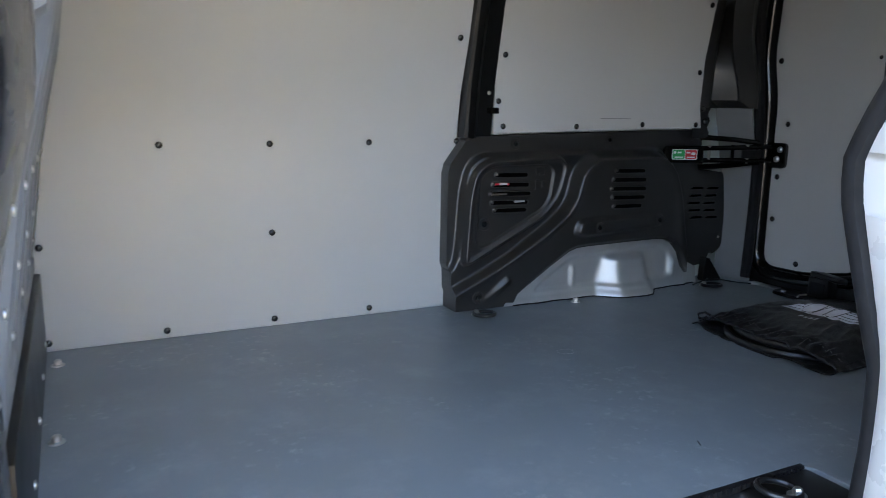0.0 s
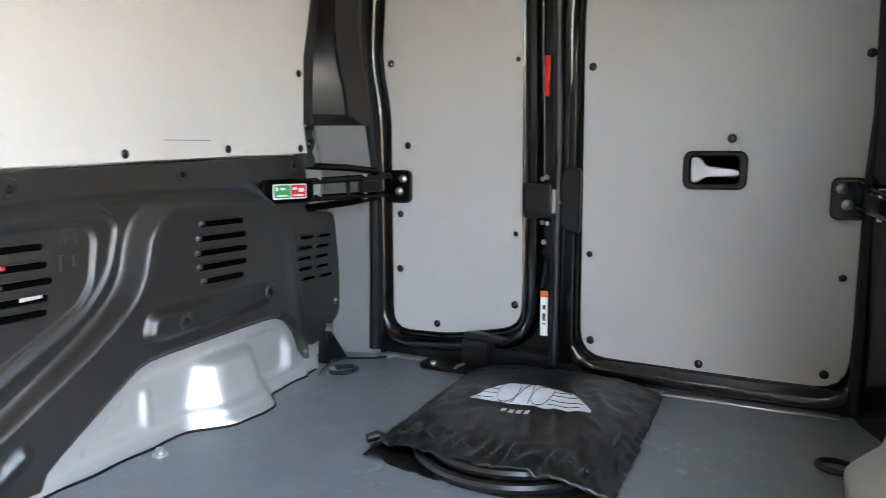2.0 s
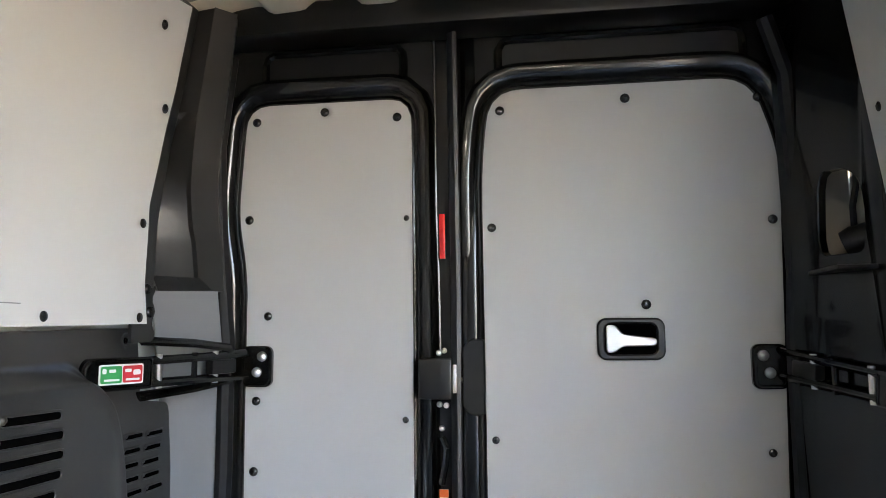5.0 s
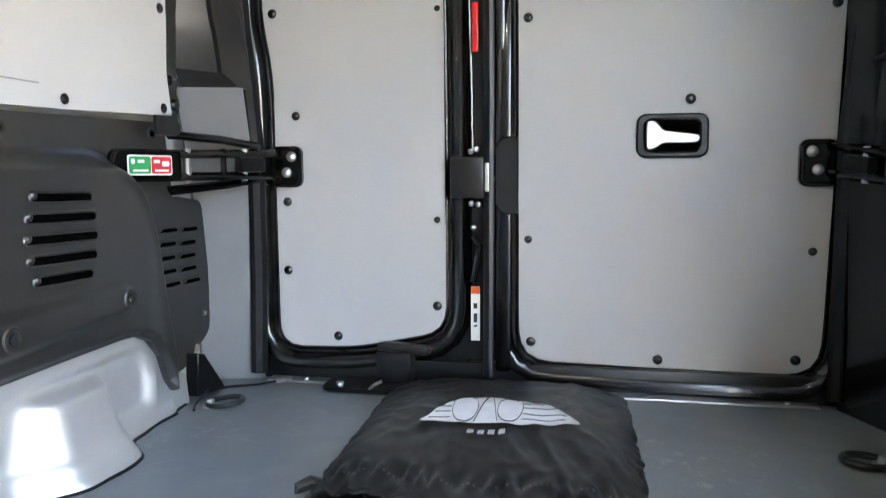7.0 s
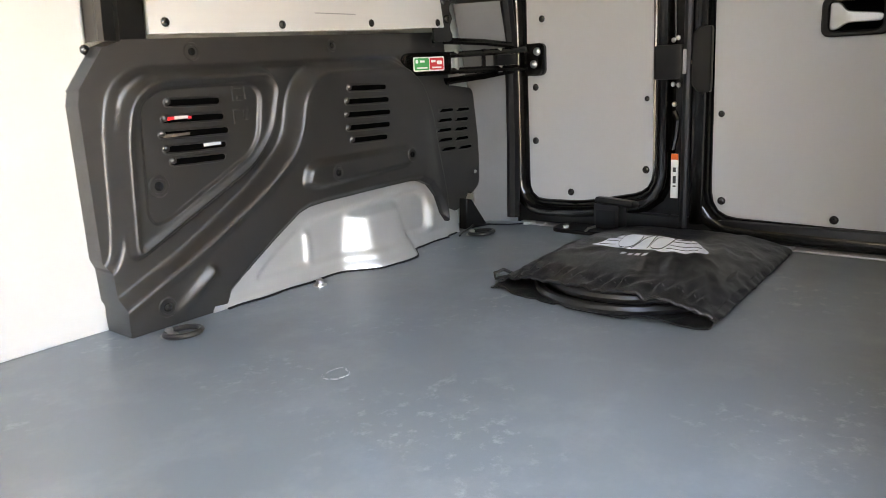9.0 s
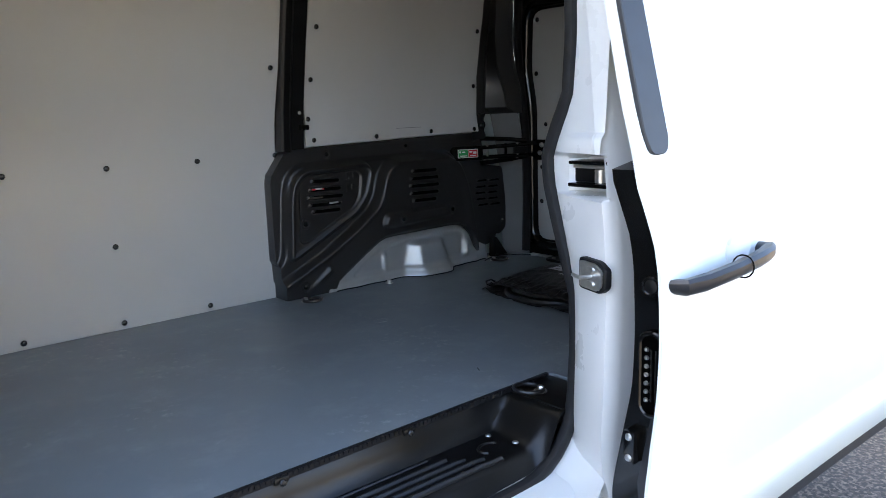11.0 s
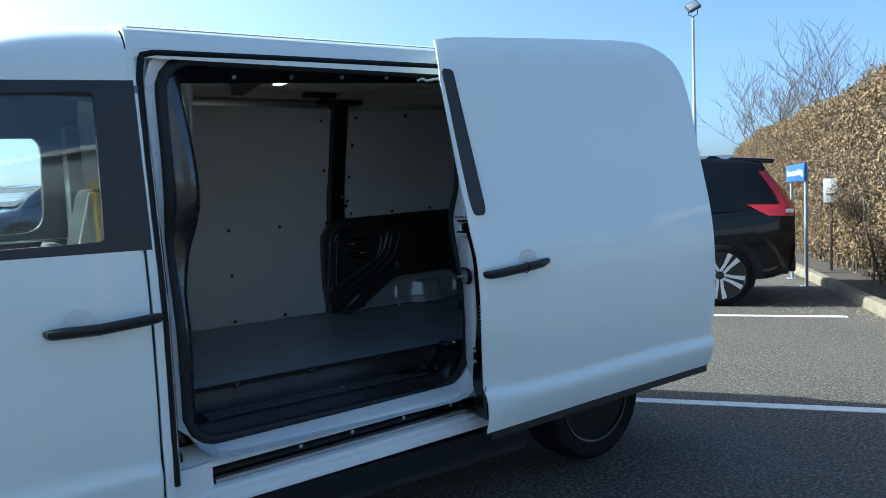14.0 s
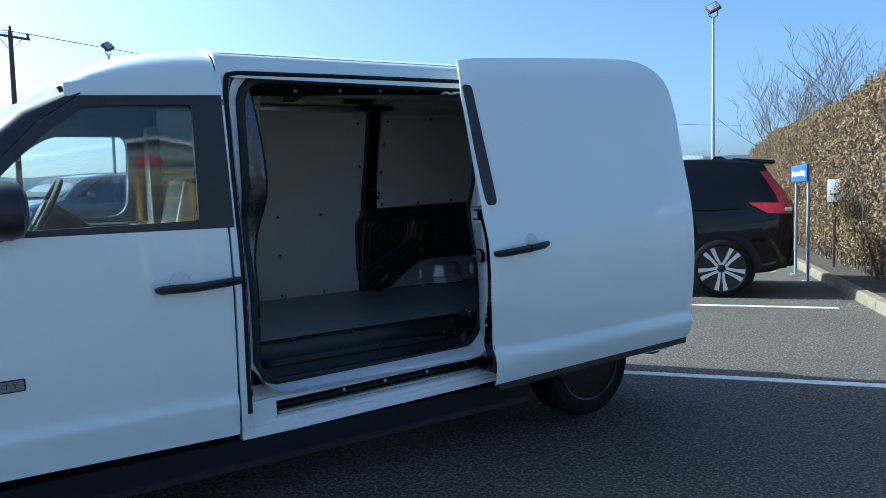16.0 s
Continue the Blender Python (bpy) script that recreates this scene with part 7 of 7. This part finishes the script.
    part("wind_screen", thick([[Vector((x, y, interp(x, [(rear + 2.72, height - 0.07), (rear + 3.42, 1.10)]) + 0.006)) for y in spaced(-0.62, 0.62, 6)] for x in spaced(rear + 2.75, rear + 3.40, 5)], Vector((0, 0, -0.01))), CAR_GLASS, c, "dark windscreen")
    part("bumper_insert", box(rear - 0.012, rear + 0.10, -0.62, 0.62, 0.36, 0.56, 0.03), CAR_TRIM, c)
    part("plate_bar", box(rear - 0.016, rear, -0.26, 0.26, 0.74, 0.85, 0.004), LABEL_WHITE, c)
    part("roof_fin", loft([[Vector((rear + 0.72 + 0.10 * k + w, y, height - 0.012 + 0.055 * k)) for w, y in ((0, -0.018 + 0.010 * k), (0.24 - 0.16 * k, -0.018 + 0.010 * k), (0.24 - 0.16 * k, 0.018 - 0.010 * k), (0, 0.018 - 0.010 * k))] for k in (0, 0.5, 1)], True, (True, True)), paint, c)
    return c


FWD = Vector((-0.62, 0.785, 0))
LEFT = Vector((-0.785, -0.62, 0))
axle = Vector((6.46, 2.52, 0)) - LEFT * 0.93
car(Matrix(((FWD.x, LEFT.x, 0, axle.x), (FWD.y, LEFT.y, 0, axle.y), (0, 0, 1, 0), (0, 0, 0, 1))), CAR_BLACK, "glossy black estate car with red tail lamps, parked by the hedge", height=1.73)
flat("upper_yard", [(-3.0, 12.0), (5.5, 12.0), (5.5, 19.0), (-3.0, 19.0)], 0.42, ASPHALT, "raised asphalt parking ground beyond the van", 0.42)
car(pose(2.10, 15.6, 0.422, 0, 0, 213), CAR_BLUE, "dark blue estate car parked beyond the van", height=1.60)
car(pose(-2.2, 16.0, 0, 0, 0, 145), CAR_WHITE, "white estate car parked beyond the van")

# ---- far surroundings ----
def shed(x, y, w, d, h, turn, wall, label, gable=1.0):
    s = new("shed")
    s.matrix_world = pose(x, y, 0, 0, 0, turn)
    tagged(s, label, "building")
    part("wall", box(-w / 2, w / 2, -d / 2, d / 2, 0, h, 0.02), wall, s)
    part("roof", plate([(-w / 2 - 0.3, h), (w / 2 + 0.3, h), (0, h + gable)], lambda u, z: (u, -d / 2 - 0.3, z), (0, d + 0.6, 0)), DARK_CLAD, s, "dark low-pitched roof")
    for k in range(int(w // 2.2)):
        part("cladding_rib", box(-w / 2 + 1 + 2.2 * k, -w / 2 + 1.06 + 2.2 * k, d / 2, d / 2 + 0.03, 0.1, h - 0.05, 0), wall, s)
    return s


shed(50, 32.5, 7, 6, 3.1, 35, CLADDING, "pale low shed beyond the hedge")
shed(4.0, -27, 44, 8, 3.2, 0, GREY_CLAD, "long low grey clad building at the back of the yard", 0.6)
show = tagged(new("showroom"), "tall grey gabled showroom with a red name panel", "building")
show.matrix_world = pose(3.2, -22, 0)
part("wall", box(-4.5, 4.5, -4, 4, 0, 7.25, 0.02), GREY_CLAD, show)
part("gable_wall", plate([(-4.5, 7.25), (4.5, 7.25), (0, 8.5)], lambda u, z: (u, 3.99, z), (0, -7.98, 0)), GREY_CLAD, show)
for s in (1, -1):
    part("roof_slope", thick([[Vector((s * u, y, 8.52 - 1.27 * u / 4.5)) for u in (0.0, 2.4, 4.9)] for y in (-4.2, 4.2)], Vector((0, 0, 0.16))), CLADDING, show, "pale roof edge")
part("name_panel", box(-0.62, 0.10, 4.01, 4.08, 7.50, 7.82, 0.02), RED_INK, show, "red name panel")
part("name_bar", box(0.25, 1.2, 4.01, 4.06, 7.52, 7.70, 0.02), INK_DARK, show)
part("dark_front", box(-4.2, 4.2, 4.0, 4.05, 0.0, 6.9, 0.01), DARK_CLAD, show, "dark glazed lower front")
rack = tagged(new("gantry_frame"), "tall yellow tubular steel gantry frame in the yard", "gantry")
rack.matrix_world = pose(1.42, -9.5, 0, 0, 0, 6)
for x in (-0.42, 0.42):
    part("upright", tube([(x, 0, 0), (x, 0, 4.5)], 0.045, 8), YELLOW, rack)
for z in (3.55, 3.95, 4.26, 4.48):
    part("rail", tube([(-0.42, 0, z), (0.42, 0, z)], 0.038, 8), YELLOW, rack)

# Distance haze is put into the hills' pale blue-grey colour.
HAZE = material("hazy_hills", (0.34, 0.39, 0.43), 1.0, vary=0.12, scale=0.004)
WOODS = leaf_material("winter_woods", (0.34, 0.29, 0.22), (0.22, 0.20, 0.16))
bm = bmesh.new()
for band, (dist, top, seed) in enumerate(((1900, 150, 1), (2300, 210, 2))):
    prev = None
    for k in range(97):
        a = math.tau * k / 96
        z = top * (0.45 + 0.4 * noise.noise(Vector((math.cos(a) * 2.2, math.sin(a) * 2.2, seed))) + 0.08 * noise.noise(Vector((math.cos(a) * 9, math.sin(a) * 9, seed))))
        pair = (bm.verts.new((dist * math.cos(a), dist * math.sin(a), -5)), bm.verts.new((1.06 * dist * math.cos(a), 1.06 * dist * math.sin(a), max(8, z))))
        if prev:
            bm.faces.new((prev[0], pair[0], pair[1], prev[1]))
        prev = pair
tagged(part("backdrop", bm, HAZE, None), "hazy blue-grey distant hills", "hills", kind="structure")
rng = random.Random(4)
verts, faces = [], []
for k in range(78000):
    a = rng.uniform(0.1, 2.5) if k < 60000 else rng.uniform(-0.80, -0.20)
    dist = rng.uniform(70, 125) if k < 60000 else rng.uniform(36, 46)
    x, y = dist * math.cos(a), dist * math.sin(a)
    h = 2.6 + 1.6 * noise.noise(Vector((a * 14, 1.0, 0))) + 1.0 * noise.noise(Vector((a * 60, 5.0, 0)))
    z = rng.random() ** 0.8 * max(1.0, h + (1.6 if k >= 60000 else 0.0))
    s = rng.uniform(0.05, 0.15)
    q = Euler((rng.uniform(0, 6.3), rng.uniform(0, 6.3), rng.uniform(0, 6.3))).to_matrix()
    n = len(verts)
    verts += [tuple(Vector((x, y, z)) + q @ Vector(c)) for c in ((-s, 0, 0), (0, -s * 0.6, 0), (s, 0, 0), (0, s * 0.6, 0))]
    faces.append((n, n + 1, n + 2, n + 3))
me = bpy.data.meshes.new("far_woods")
me.from_pydata(verts, [], faces)
me.materials.append(WOODS)
tagged(new("far_woods", me), "far belt of leafless winter scrub and trees", "woods", kind="stuff")
